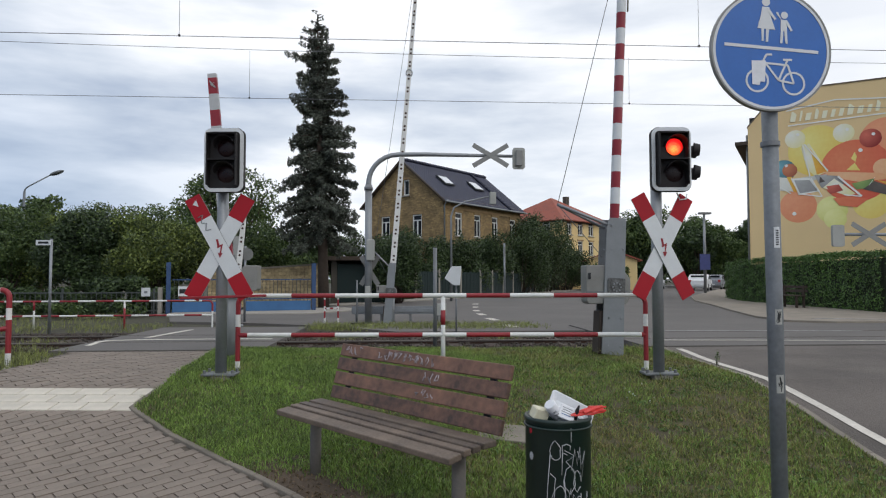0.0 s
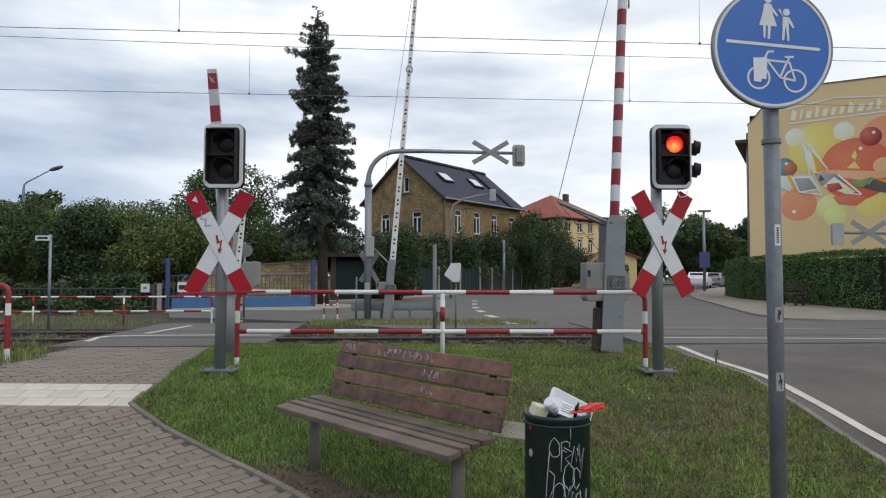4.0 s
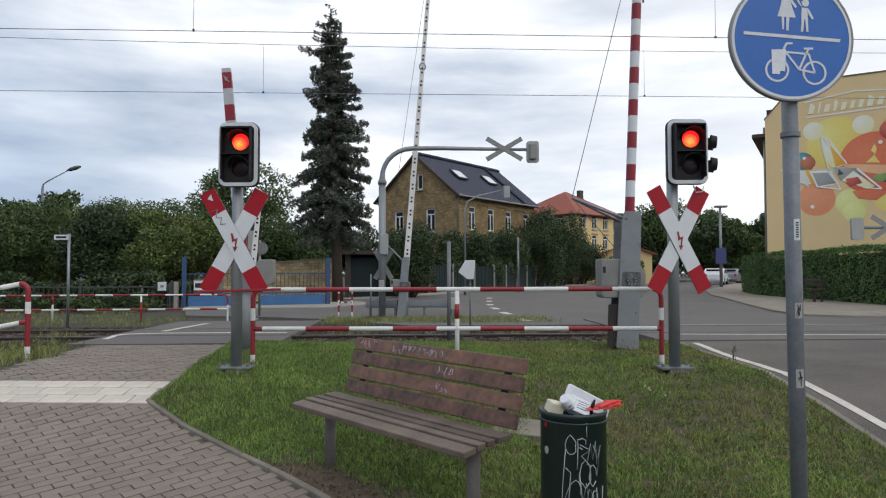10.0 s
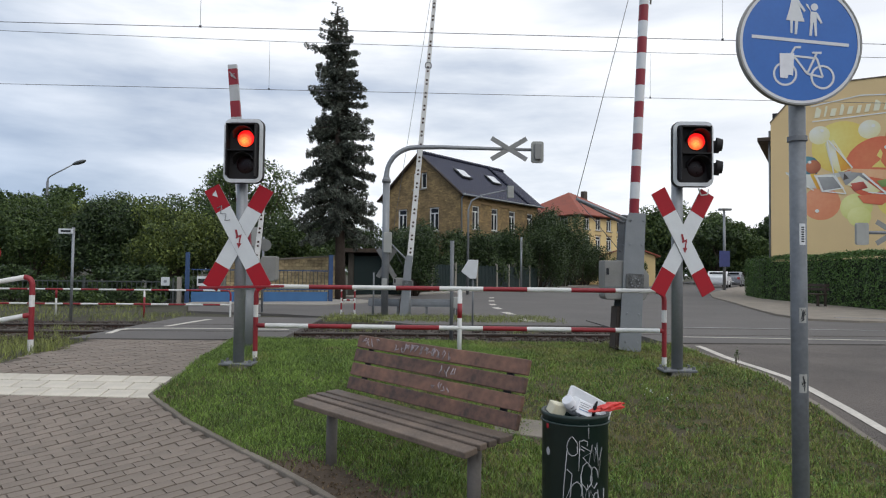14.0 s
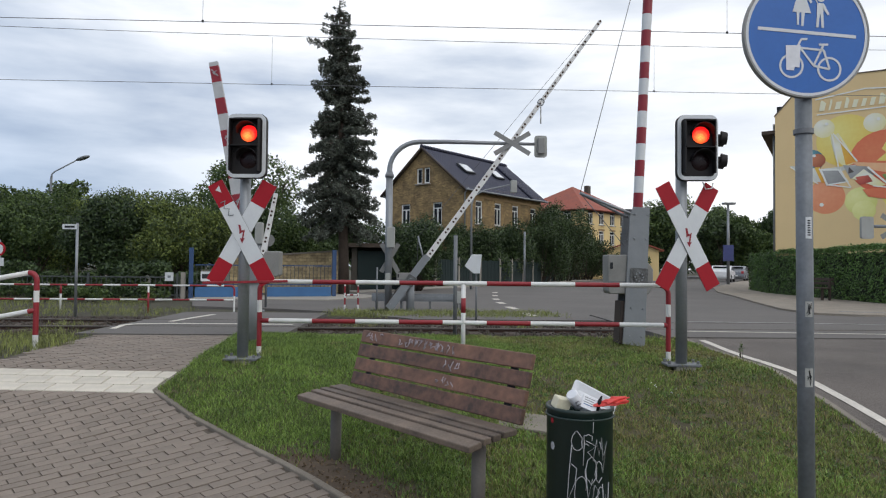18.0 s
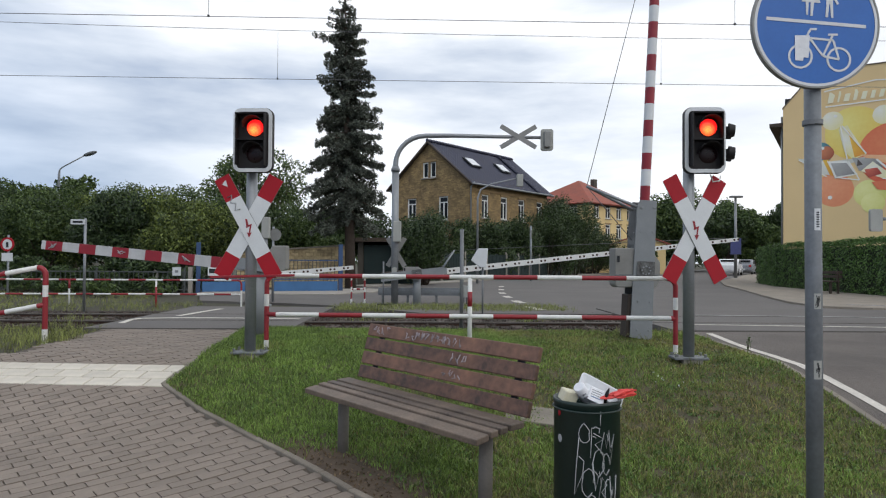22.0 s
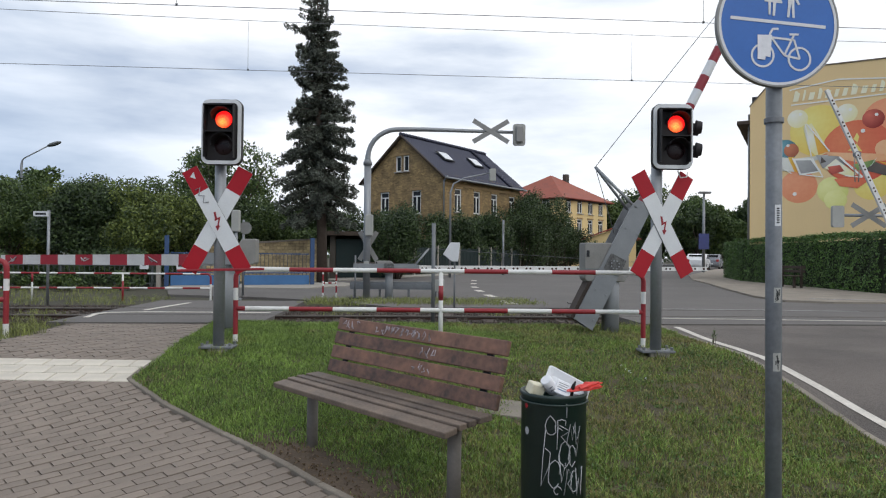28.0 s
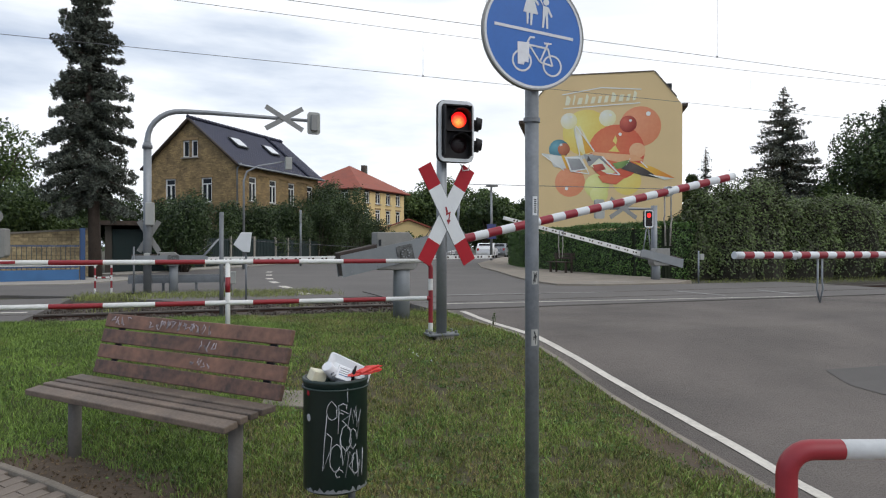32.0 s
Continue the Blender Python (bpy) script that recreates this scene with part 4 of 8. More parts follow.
        while s < length - 0.1:
            for q in (0, 0.10):
                if dot is None:
                    bm = bm_new()
                    prism(bm, disc_poly(0, 0, 0.028, 10), -0.003, 0.003)
                    dot = part("reflector", bm, RAIL_RUST, arm, "dark red round reflector")
                    dot.matrix_basis = pose(s + q, gap + out * 0.037, 0)
                else:
                    share("reflector", dot.data, arm, pose(s + q, gap + out * 0.037, 0))
            s += 0.33
    if spar:
        tip = Vector((1.15, gap, 0.84)) if style == "tube" else Vector((fwd + 0.25, gap, 0.50))
        bm = bm_new()
        sweep(bm, [(fwd - 0.12, 0, width * 0.6), tip], 0.022, 8)
        sweep(bm, [(fwd - 0.12, 2 * gap, width * 0.6), tip], 0.022, 8)
        part("spar", bm, GALV, arm, "steel spar that holds the stay wire")
        bm = bm_new()
        sweep(bm, [tip, (length * (0.75 if style == "tube" else 0.96), gap, 0.07)], 0.0055, 5)
        sweep(bm, [tip, (0.42, gap, width)], 0.0055, 5)
        part("stay_wire", bm, WIRE, arm)
    return th, arm


def hanging_support(arm, s, drop, gap, double=True):
    """The legs that hang from a boom and stay upright as it swings."""
    h = new("hanging_support")
    h.parent = arm
    h["support_at"] = s
    h.matrix_basis = pose(s, gap, 0)
    for dx in ((-0.07, 0.07) if double else (0,)):
        bm = bm_new()
        sweep(bm, [(dx, 0, -0.05), (dx, 0, -drop * 0.45), (dx * 1.25, 0, -drop * 0.5), (dx * 0.9, 0, -drop * 0.62), (dx * 0.75, 0, -drop)], 0.014, 8)
        part("leg", bm, SUPPORT_CREAM, h)
    bm = bm_new()
    ring_poly_mesh(bm, 0, 0, 0.07, 0.09, -0.05, 0.05, 16)
    part("clamp", bm, GALV, h)
    return h


HUB1, HUB2, HUB3, HUB4, HUB5 = (2.448, 9.33, 1.005), (-1.30, 16.35, 0.78), (-3.034, 9.25, 1.02), (-5.04, 15.9, 0.74), (12.913, 17.85, 0.761)
ANG_ROAD_NEAR = ((0, 87.3), (24.5, 87.3), (25.3, 85.6), (26, 81.5), (26.5, 77.6), (27, 73.6), (27.5, 68.8), (28, 63.4), (28.4, 57.9), (28.7, 53.8), (29, 49.2), (29.3, 45.5), (29.6, 41.5), (30, 35.9), (30.4, 30.4), (30.8, 25.4), (31.2, 20.9), (31.6, 16.6), (32, 12.4))
ANG_ROAD_FAR_LEFT = ((0, 85.3), (14.5, 85.3), (15.2, 83.1), (16, 76.4), (16.5, 71.9), (17, 66.6), (17.5, 60.8), (18, 54.4), (18.5, 47.5), (19, 40.9), (19.5, 34.1), (20, 27.9), (20.5, 21.8), (21, 16.2), (21.5, 10.9), (22, 6.6), (22.5, 2.9), (23, 0.7), (23.5, 0.4), (32, 0.4))
ANG_FOOT = ((0, 84.7), (17, 84.7), (17.5, 83.2), (18, 78.9), (18.5, 72.0), (19, 62.6), (19.5, 51.9), (20, 40.7), (20.5, 30.0), (21, 20.5), (21.5, 12.1), (22, 5.4), (22.5, 1.2), (23, -0.4), (32, -0.4))
MOVERS = []


def build_barriers():
    b1 = build_barrier(HUB1, 3.6, 6.5, "tube", "grey barrier drive with a red and white boom over the road")
    b2 = build_barrier(HUB2, 3.6, 8.2, "dots", "far barrier whose white boom lowers across the junction", plate=(0.9, 0.75), width=0.105, mast_r=0.10, drive=(-0.10, 0.06, 0.5, 0.3, 0.26), spar=True)
    b3 = build_barrier(HUB3, 183.6, 3.08, "board", "footpath barrier with a flat red and white boom", plate=(0.16, 0.45), width=0.085, spar=False, gap=-0.15, drive=(-0.29, 0.12, 0.26, 0.24, 0.36))
    b4 = build_barrier(HUB4, 3.6, 2.2, "dots", "small far footpath barrier with a white dotted boom", plate=(0.28, 0.24), width=0.075, spar=False, drive=(0.02, 0.02, 0.24, 0.2, 0.2))
    b5 = build_barrier(HUB5, 183.6, 5.55, "dots", "barrier across the road whose white boom lowers before the hedge", plate=(0.95, 0.75), width=0.14, gap=-0.17, spar=False)
    s1 = hanging_support(b1[1], 5.0, 0.95, 0.17)
    s2 = hanging_support(b2[1], 5.6, 0.55, 0.17, False)
    s5 = hanging_support(b5[1], 3.6, 0.75, -0.17)
    for (th, arm), angles, hub, sup in ((b1, ANG_ROAD_NEAR, HUB1, s1), (b2, ANG_ROAD_FAR_LEFT, HUB2, s2), (b3, ANG_FOOT, HUB3, None), (b4, ANG_FOOT, HUB4, None), (b5, ANG_ROAD_NEAR, HUB5, s5)):
        MOVERS.append((arm, [(t, pose(0, 0, hub[2], 0, -a, 0)) for t, a in angles]))
        if sup:
            MOVERS.append((sup, [(t, pose(sup["support_at"], 0.17 if hub != HUB5 else -0.17, 0, 0, a, 0)) for t, a in angles]))
    # the lowered boom that reaches in from beyond the road
    th = thing("crossing_barrier", "lowered red and white barrier boom resting on its forked stand", "barrier", pose(8.82, 9.9, 0.0, 0, 0, 3.6), "level crossing barriers")
    bm = bm_new()
    sweep(bm, [(0, 0, 0.955), (7.5, 0, 0.955)], 0.068, 16, 0.235, 0.05)
    sweep(bm, [(-0.012, 0, 0.955), (0.002, 0, 0.955)], 0.07, 16)
    part("boom", bm, [SIGNWHITE, BOOM_RED], th)
    for dx in (-0.06, 0.06):
        bm = bm_new()
        sweep(bm, [(2.15 + dx, 0, 0.9), (2.15 + dx, 0, 0.45), (2.15 + dx * 1.4, 0, 0.3), (2.15, 0, 0.03)], 0.018, 8)
        part("stand_leg", bm, GALV, th)
    bm = bm_new()
    ring_poly_mesh(bm, 1.45, 0.955, 0.07, 0.09, -0.05, 0.05, 16)
    part("clamp", bm, GALV, th)
    bm = bm_new()
    sweep(bm, [(7.5, 0.2, -0.05), (7.5, 0.2, 1.1)], 0.13, 16)
    part("mast", bm, GREY_PAINT, th)


def motions():
    for ob, rows in MOVERS:
        walk(ob, rows)


build_ground()
build_roads()
build_markings()
build_track()
build_paths()
LEFT_SIGNAL, LEFT_GLOWS = build_signal(-2.487, False, ("red_light", "amber_light"), 0.050, -0.01)
RIGHT_SIGNAL, RIGHT_GLOWS = build_signal(2.415, True, ("red_light",), 0.130, 0.045, 14)
# the left lamps: each insert comes forward into its lens when its light goes on
for glow, dz, rows in ((LEFT_GLOWS[0], 0.135, ((0, 0), (7.8, 0), (7.9, 1), (32, 1))), (LEFT_GLOWS[1], -0.155, ((0, 0), (4.6, 0), (4.7, 1), (7.7, 1), (7.8, 0), (32, 0)))):
    MOVERS.append((glow, [(t, pose(0.03, -0.158 if on else -0.02, 2.450 + dz)) for t, on in rows]))
build_railings()
build_barriers()


# ---- on and beside the lawn ----
def lawn_z(x, y):
    """Height of the turf with its small humps."""
    return gz(y) + 0.012 + 0.018 * noise.noise((x * 1.7, y * 1.7, 0))


def build_lawn():
    bm = bm_new()
    ys = [round(0.65 + 0.1 * k, 2) for k in range(100)]
    cols = 60
    rows = []
    for y in ys:
        a, b = path_edge(y) + 0.03, kerb_line(y) - 0.04
        row = []
        for k in range(cols + 1):
            u = k / cols
            x = a + (b - a) * u
            row.append(bm.verts.new((x, y, lawn_z(x, y))))
        rows.append(row)
    for a, b in zip(rows, rows[1:]):
        for k in range(cols):
            f = bm.faces.new((a[k], a[k + 1], b[k + 1], b[k]))
            f.smooth = True
            c = f.calc_center_median()
            f.material_index = 1 if bare(c.x, c.y) + 0.35 * noise.noise((c.x * 4, c.y * 4, 2)) > 0.45 else 0
    tagged(part("lawn", bm, [GRASS_SOIL, DIRT]), "short grass plot with bare earth by the bench", "lawn", kind="structure")


def bare(x, y):
    """How worn the turf is: 1 under the bench and at a few scuffs, 0 in full grass."""
    u = (x + 0.80) * 0.70 - (y - 4.72) * 0.71
    v = (x + 0.80) * 0.71 + (y - 4.72) * 0.70
    w = max(0.0, 1.15 - (u / 1.15) ** 2 - ((v + 0.06) / 0.38) ** 2)
    w = max(w, 0.75 - ((x - 0.70) / 0.22) ** 2 - ((y - 5.7) / 0.2) ** 2)
    w = max(w, 0.95 - ((x - 3.28) / 0.26) ** 2 - ((y - 4.2) / 1.1) ** 2)
    w = max(w, 0.6 - ((x - 0.9) / 0.28) ** 2 - ((y - 7.0) / 0.35) ** 2)
    return min(1.0, w)


def blades(rng, pts, hmin, hmax, width):
    n = len(pts)
    a = rng.uniform(0, 2 * np.pi, n)
    h = rng.uniform(hmin, hmax, n)
    lean = rng.normal(0, 0.5, (n, 2)) * h[:, None]
    side = np.stack([np.cos(a), np.sin(a), np.zeros(n)], 1) * (width * rng.uniform(0.6, 1.3, n))[:, None]
    mid = pts + np.column_stack([lean * 0.35, h * 0.62])
    tip = pts + np.column_stack([lean, h])
    v = np.stack([pts - side, pts + side, mid + side * 0.75, mid - side * 0.75, tip], 1).reshape(-1, 3)
    base = np.arange(n) * 5
    quads = np.stack([base, base + 1, base + 2, base + 3], 1)
    tris = np.stack([base + 3, base + 2, base + 4], 1)
    return v, [tuple(q) for q in quads] + [tuple(t) for t in tris]


def build_grass():
    rng = np.random.default_rng(11)
    pts, lush, dry = [], [], []
    while len(pts) + len(lush) < 265000:
        y = 2.3 + 8.1 * rng.random() ** 1.15
        a, b = path_edge(y) + 0.02, kerb_line(y) - 0.04
        x = a + (b - a) * rng.random()
        k = noise.noise((x * 0.9, y * 0.9, 3.0))
        clump = noise.noise((x * 5.5, y * 5.5, 7.0)) + 0.6 * noise.noise((x * 13, y * 13, 1.0))
        # greener and longer behind the bench, thin and dry towards the road
        rich = min(1.0, max(0.0, (0.9 - x) * 0.55)) * min(1.0, max(0.25, (y - 3.6) * 0.7)) + 0.12 + 0.8 * k + 0.35 * noise.noise((x * 2.6, y * 2.6, 5.0))
        if rng.random() > 0.70 + 1.0 * clump + 0.4 * rich:
            continue
        if rng.random() < bare(x, y) * 1.05:
            continue
        z = lawn_z(x, y) - 0.003
        if rng.random() < 0.11 + max(0, -k) * 0.35 + (0.05 if x > 1.3 else 0) - 0.10 * rich:
            dry.append((x, y, z))
        elif rng.random() < 0.18 + 0.85 * rich + 0.25 * clump:
            lush.append((x, y, z))
        else:
            pts.append((x, y, z))
    pts, lush, dry = np.array(pts), np.array(lush), np.array(dry)
    v, f = blades(rng, pts, 0.010, 0.044, 0.0038)
    tagged(mesh_np("grass", v, f, BLADE), "short green grass blades", "grass", kind="stuff")
    v, f = blades(rng, lush, 0.014, 0.064, 0.0034)
    tagged(mesh_np("lush_grass", v, f, BLADE_LUSH), "longer fresh green grass tufts", "grass", kind="stuff")
    v, f = blades(rng, dry, 0.010, 0.046, 0.0036)
    tagged(mesh_np("dry_grass", v, f, BLADE_DRY), "straw-coloured dry grass blades", "grass", kind="stuff")
    # taller weeds along the tracks and round the posts
    tall, low = [], []
    spots = [(-2.49, 7.42, 0.22, 200), (2.42, 7.42, 0.18, 80), (-2.46, 7.93, 0.25, 260), (0, 7.93, 0.12, 70), (2.43, 9.5, 0.35, 260), (-5.66, 8.75, 0.4, 300), (3.3, 5.7, 0.2, 60)]
    for cx, cy, r, n in spots:
        for _ in range(n):
            a, q = rng.uniform(0, 6.283), r * math.sqrt(rng.random())
            tall.append((cx + q * math.cos(a), cy + q * math.sin(a), gz(cy) - 0.01))
    for _ in range(5200):
        s = rng.uniform(-3.5, 3.2)
        d = rng.uniform(-2.6, -1.15)
        x, y = trk(s, d)
        if rng.random() < 0.75 + 0.25 * math.sin(s * 2.3):
            (low if s < 2.2 else tall).append((x, y, -0.02))
    for _ in range(15000):
        s = rng.uniform(-14, -5.2)
        d = -0.95 - 3.2 * rng.random() ** 1.1
        x, y = trk(s, d)
        if y > 7.4 and x < -5.33 - 0.15 * (y - 7.6) - max(0, 7.7 - y) * 2.2:
            (low if rng.random() < 0.6 else tall).append((x, y, gz(y) - 0.04))
    for _ in range(9000):
        s, d = rng.uniform(-20, 2.6), rng.uniform(2.5, 4.9)
        if -6.2 < s < -3.0:
            continue
        x, y = trk(s, d)
        if noise.noise((x * 0.8, y, 1)) > -0.25:
            tall.append((x, y, 0.0))
    for _ in range(6000):
        x, y = trk(rng.uniform(-2.8, 2.4), rng.uniform(2.9, 4.7))
        (low if rng.random() < 0.5 else tall).append((x, y, 0.0))
    for _ in range(9000):
        x, y = rng.uniform(-24, -8.2), rng.uniform(16.4, 21.2)
        if x < -8.2 - max(0, y - 17) * 0.5 and noise.noise((x * 0.6, y * 0.8, 4)) > -0.3:
            tall.append((x, y, 0.0))
    for _ in range(3500):
        x = rng.uniform(13.6, 34)
        y = 16.6 + (x - 13.6) * 0.06 + rng.uniform(-0.9, 1.5)
        tall.append((x, y, 0.0))
    for cs, cd in ((-7.2, 0.7), (-9.6, 0.5), (-6.9, -0.5), (-11, 0.8), (-8.3, -0.6), (-1.8, 0.8), (1.2, 0.6)):
        for _ in range(110):
            x, y = trk(cs + rng.normal(0, 0.22), cd + rng.normal(0, 0.12))
            tall.append((x, y, -0.03))
    v, f = blades(rng, np.array(low), 0.02, 0.09, 0.0042)
    tagged(mesh_np("verge_grass", v, f, BLADE), "thin grass at the edge of the track bed", "grass", kind="stuff")
    tall = np.array(tall)
    v, f = blades(rng, tall, 0.03, 0.15, 0.0042)
    tagged(mesh_np("tall_grass", v, f, BLADE), "taller grass and weeds along the tracks", "grass", kind="stuff")
    # small broad weeds
    n = 5200
    x = rng.uniform(-2.6, 3.4, n)
    y = rng.uniform(3.2, 8.2, n)
    ok = np.array([path_edge(b) + 0.1 < a < kerb_line(b) - 0.1 and rng.random() > bare(a, b) * 0.8 and noise.noise((a * 1.3, b * 1.3, 8)) > -0.05 for a, b in zip(x, y)])
    c = np.column_stack([x[ok], y[ok], [lawn_z(a, b) + 0.015 for a, b in zip(x[ok], y[ok])]])
    v, f = leaf_cloud(rng, c, np.full((len(c), 3), (0.05, 0.05, 0.02)), len(c) * 4, 0.013, 0.4)
    tagged(mesh_np("clover", v, f, CLOVER), "low clover and plantain leaves in the grass", "weeds", kind="stuff")
    # crumbs of dry leaves and bark on the bare earth and along the edging
    n = 1500
    y = rng.uniform(3.0, 8.0, n)
    x = np.array([path_edge(b) + 0.04 + 0.5 * rng.random() ** 2 for b in y])
    u = rng.normal(0, 0.5, n)
    w = rng.normal(0, 0.2, n)
    pick = rng.random(n) < 0.45
    x = np.where(pick, -0.80 + u * 0.7 + w * 0.7, x)
    y = np.where(pick, 4.72 - u * 0.7 + w * 0.7, y)
    ok = np.array([path_edge(b) + 0.03 < a for a, b in zip(x, y)])
    c = np.column_stack([x[ok], y[ok], [lawn_z(a, b) + 0.006 for a, b in zip(x[ok], y[ok])]])
    v, f = leaf_cloud(rng, c, np.full((len(c), 3), (0.01, 0.01, 0.006)), len(c), 0.012, 0.15)
    tagged(mesh_np("leaf_litter", v, f, mat("dry_leaf", (0.15, 0.105, 0.062), 0.9, var=0.5, scale=3, fine=20, bump=0, island=0.8)), "dry brown leaf crumbs on the earth", "leaf litter", kind="stuff")
    # white clover flowers
    n = 9
    c = np.column_stack([rng.normal(2.0, 0.14, n), rng.normal(6.7, 0.16, n), np.zeros(n)])
    c[:, 2] = [gz(b) + 0.065 for b in c[:, 1]]
    v, f = leaf_cloud(rng, c, np.full((n, 3), 0.01), n * 4, 0.007)
    tagged(mesh_np("clover_flowers", v, f, PLASTIC_WHITE), "tiny white flowers in the grass", "flowers", kind="stuff")


def build_bench():
    th = thing("park_bench", "weathered brown wooden bench with carved scrawls on two posts", "bench", pose(-0.432, 4.595, -0.43, 0, 0.55, -45.5))
    # seat: three narrow slats and a broad one at the back, rounded down at the front
    for y, z, w, tip in ((-0.216, 0.538, 0.104, 8), (-0.117, 0.556, 0.064, 3), (-0.036, 0.562, 0.068, 1), (0.080, 0.568, 0.120, 1)):
        bm = bm_new()
        box(bm, (0, 0, 0), (1.86, w, 0.040))
        ob = part("seat_slat", bevel(bm, 0.007, 2), WOOD_SEAT, th)
        ob.matrix_basis = pose(0, y, z, tip, 0, 0)
    for k in range(4):
        bm = bm_new()
        box(bm, (0, 0, 0), (1.79, 0.036, 0.0985))
        ob = part("back_slat", bevel(bm, 0.006, 2), WOOD_BACK, th)
        ob.matrix_basis = pose(0.008, 0.222 + k * 0.031, 0.640 + k * 0.109, -16, 0, 0)
    rng = random.Random(5)
    # pale scrawls on the top and third slat
    for n, (cx, k, w) in enumerate(((-0.72, 3, 0.22), (-0.18, 3, 0.46), (-0.10, 3, 0.40), (0.12, 3, 0.22), (0.20, 2, 0.18), (0.14, 1, 0.16), (0.22, 1, 0.10))):
        letters = max(2, int(w / 0.055))
        for j in range(letters):
            bm = bm_new()
            x0 = cx - w / 2 + w * j / letters
            pts = [(x0 + rng.uniform(0, 0.05), -0.0185, rng.uniform(-0.036, 0.036)) for _ in range(5)]
            sweep(bm, pts, 0.0040, 5)
            ob = part("scrawl", bm, SCRATCH, th, "pale scratched scrawl")
            ob.matrix_basis = pose(0.008, 0.222 + k * 0.031, 0.640 + k * 0.109, -16, 0, 0)
    for sx in (-0.765, 0.765):
        bm = bm_new()
        sweep(bm, [(sx, -0.02, -0.12), (sx, -0.02, 0.52)], 0.043, 20)
        part("leg", bm, BENCH_POST, th, "grey-brown steel post leg")
        bm = bm_new()
        box(bm, (sx, -0.06, 0.523), (0.06, 0.40, 0.02))
        part("seat_bracket", bm, GALV_DARK, th)
        bm = bm_new()
        box(bm, (0, 0, 0), (0.055, 0.014, 0.43))
        ob = part("back_bracket", bm, IRON, th)
        ob.matrix_basis = pose(sx * 0.97, 0.297, 0.803, -16, 0, 0)


def build_bin():
    th = thing("litter_bin", "overfull dark green round litter bin with white marker scrawls", "litter bin", pose(0.612, 3.56, -0.60))
    R, z0, z1 = 0.172, 0.40, 0.995
    bm = bm_new()
    n = 40
    prof = [(R * 0.9, z0), (R, z0 + 0.012), (R, z1 - 0.02), (R + 0.006, z1 - 0.016), (R + 0.006, z1), (R - 0.006, z1 + 0.002), (R - 0.010, z1 - 0.06), (R - 0.012, z0 + 0.02)]
    rows = [[bm.verts.new((r * math.cos(2 * math.pi * k / n), r * math.sin(2 * math.pi * k / n), z)) for k in range(n)] for r, z in prof]
    for a, b in zip(rows, rows[1:]):
        for k in range(n):
            bm.faces.new((a[k], a[(k + 1) % n], b[(k + 1) % n], b[k])).smooth = True
    bm.faces.new(list(reversed(rows[0])))
    body = part("body", bm, BINGREEN, th)
    bm = bm_new()
    sweep(bm, [(0.115, 0.16, -0.1), (0.115, 0.16, 0.95)], 0.022, 12)
    part("post", bm, GALV_DARK, th)
    for z in (0.5, 0.85):
        bm = bm_new()
        box(bm, (0.10, 0.165, z), (0.08, 0.03, 0.04))
        part("clip", bm, IRON, th)
    bm = bm_new()
    sweep(bm, [((R + 0.004) * math.cos(a), (R + 0.004) * math.sin(a), z1 - 0.045) for a in (2 * math.pi * k / 40 for k in range(41))], 0.006, 6, caps=False)
    part("rim_bead", bm, BINGREEN, body)

    # marker scrawls wrapped round the front
    def scrawl(a0, zc, pts):
        bm = bm_new()
        out = []
        for dx, dz in pts:
            a = radians(-90 + a0) + dx / R
            out.append(((R + 0.001) * math.cos(a), (R + 0.001) * math.sin(a), zc + dz))
        sweep(bm, out, 0.0026, 5)
        part("scrawl", bm, GRAFFITI, body, "white marker scrawl")

    def loop(w, h, k=1.0, n=12):
        return [(w * math.cos(2 * math.pi * j / n * k), h * math.sin(2 * math.pi * j / n * k)) for j in range(n + 1)]

    rng = random.Random(12)
    for a0, zc, pts in ((-14, 0.845, loop(0.026, 0.048)), (4, 0.855, loop(0.02, 0.03, 0.8)), (4, 0.78, [(-0.02, 0.06), (-0.02, -0.05)]), (8, 0.80, [(-0.02, 0.05), (0.03, 0.02), (-0.01, -0.01), (0.035, -0.06)]), (20, 0.80, [(-0.02, -0.05), (0.0, 0.05), (0.015, -0.03), (0.03, 0.06), (0.04, -0.05)]),
                        (32, 0.77, [(-0.02, 0.07), (0.01, 0.0), (0.03, 0.07), (0.0, -0.09)]), (10, 0.70, loop(0.03, 0.065)), (24, 0.69, loop(0.022, 0.05, 0.9)), (-24, 0.66, [(0.0, 0.16), (-0.012, 0.02), (-0.02, -0.13), (0.02, -0.02), (0.03, 0.05), (0.0, 0.07)]), (-8, 0.60, loop(0.03, 0.07, 0.9)),
                        (4, 0.60, [(-0.01, 0.10), (0.0, -0.04), (0.02, 0.06), (0.035, -0.02)]), (16, 0.56, [(-0.02, -0.06), (0.0, 0.07), (0.03, 0.03), (-0.005, 0.0), (0.035, -0.06)]), (28, 0.56, loop(0.02, 0.055)), (38, 0.55, [(-0.02, 0.08), (-0.01, -0.06), (0.005, 0.02), (0.02, -0.06), (0.025, 0.08)]), (-2, 0.52, loop(0.018, 0.02, 0.8)), (12, 0.935, [(0, 0.02), (0.004, -0.05)])):
        scrawl(a0, zc, [(x + rng.uniform(-0.004, 0.004), z + rng.uniform(-0.006, 0.006)) for x, z in pts])
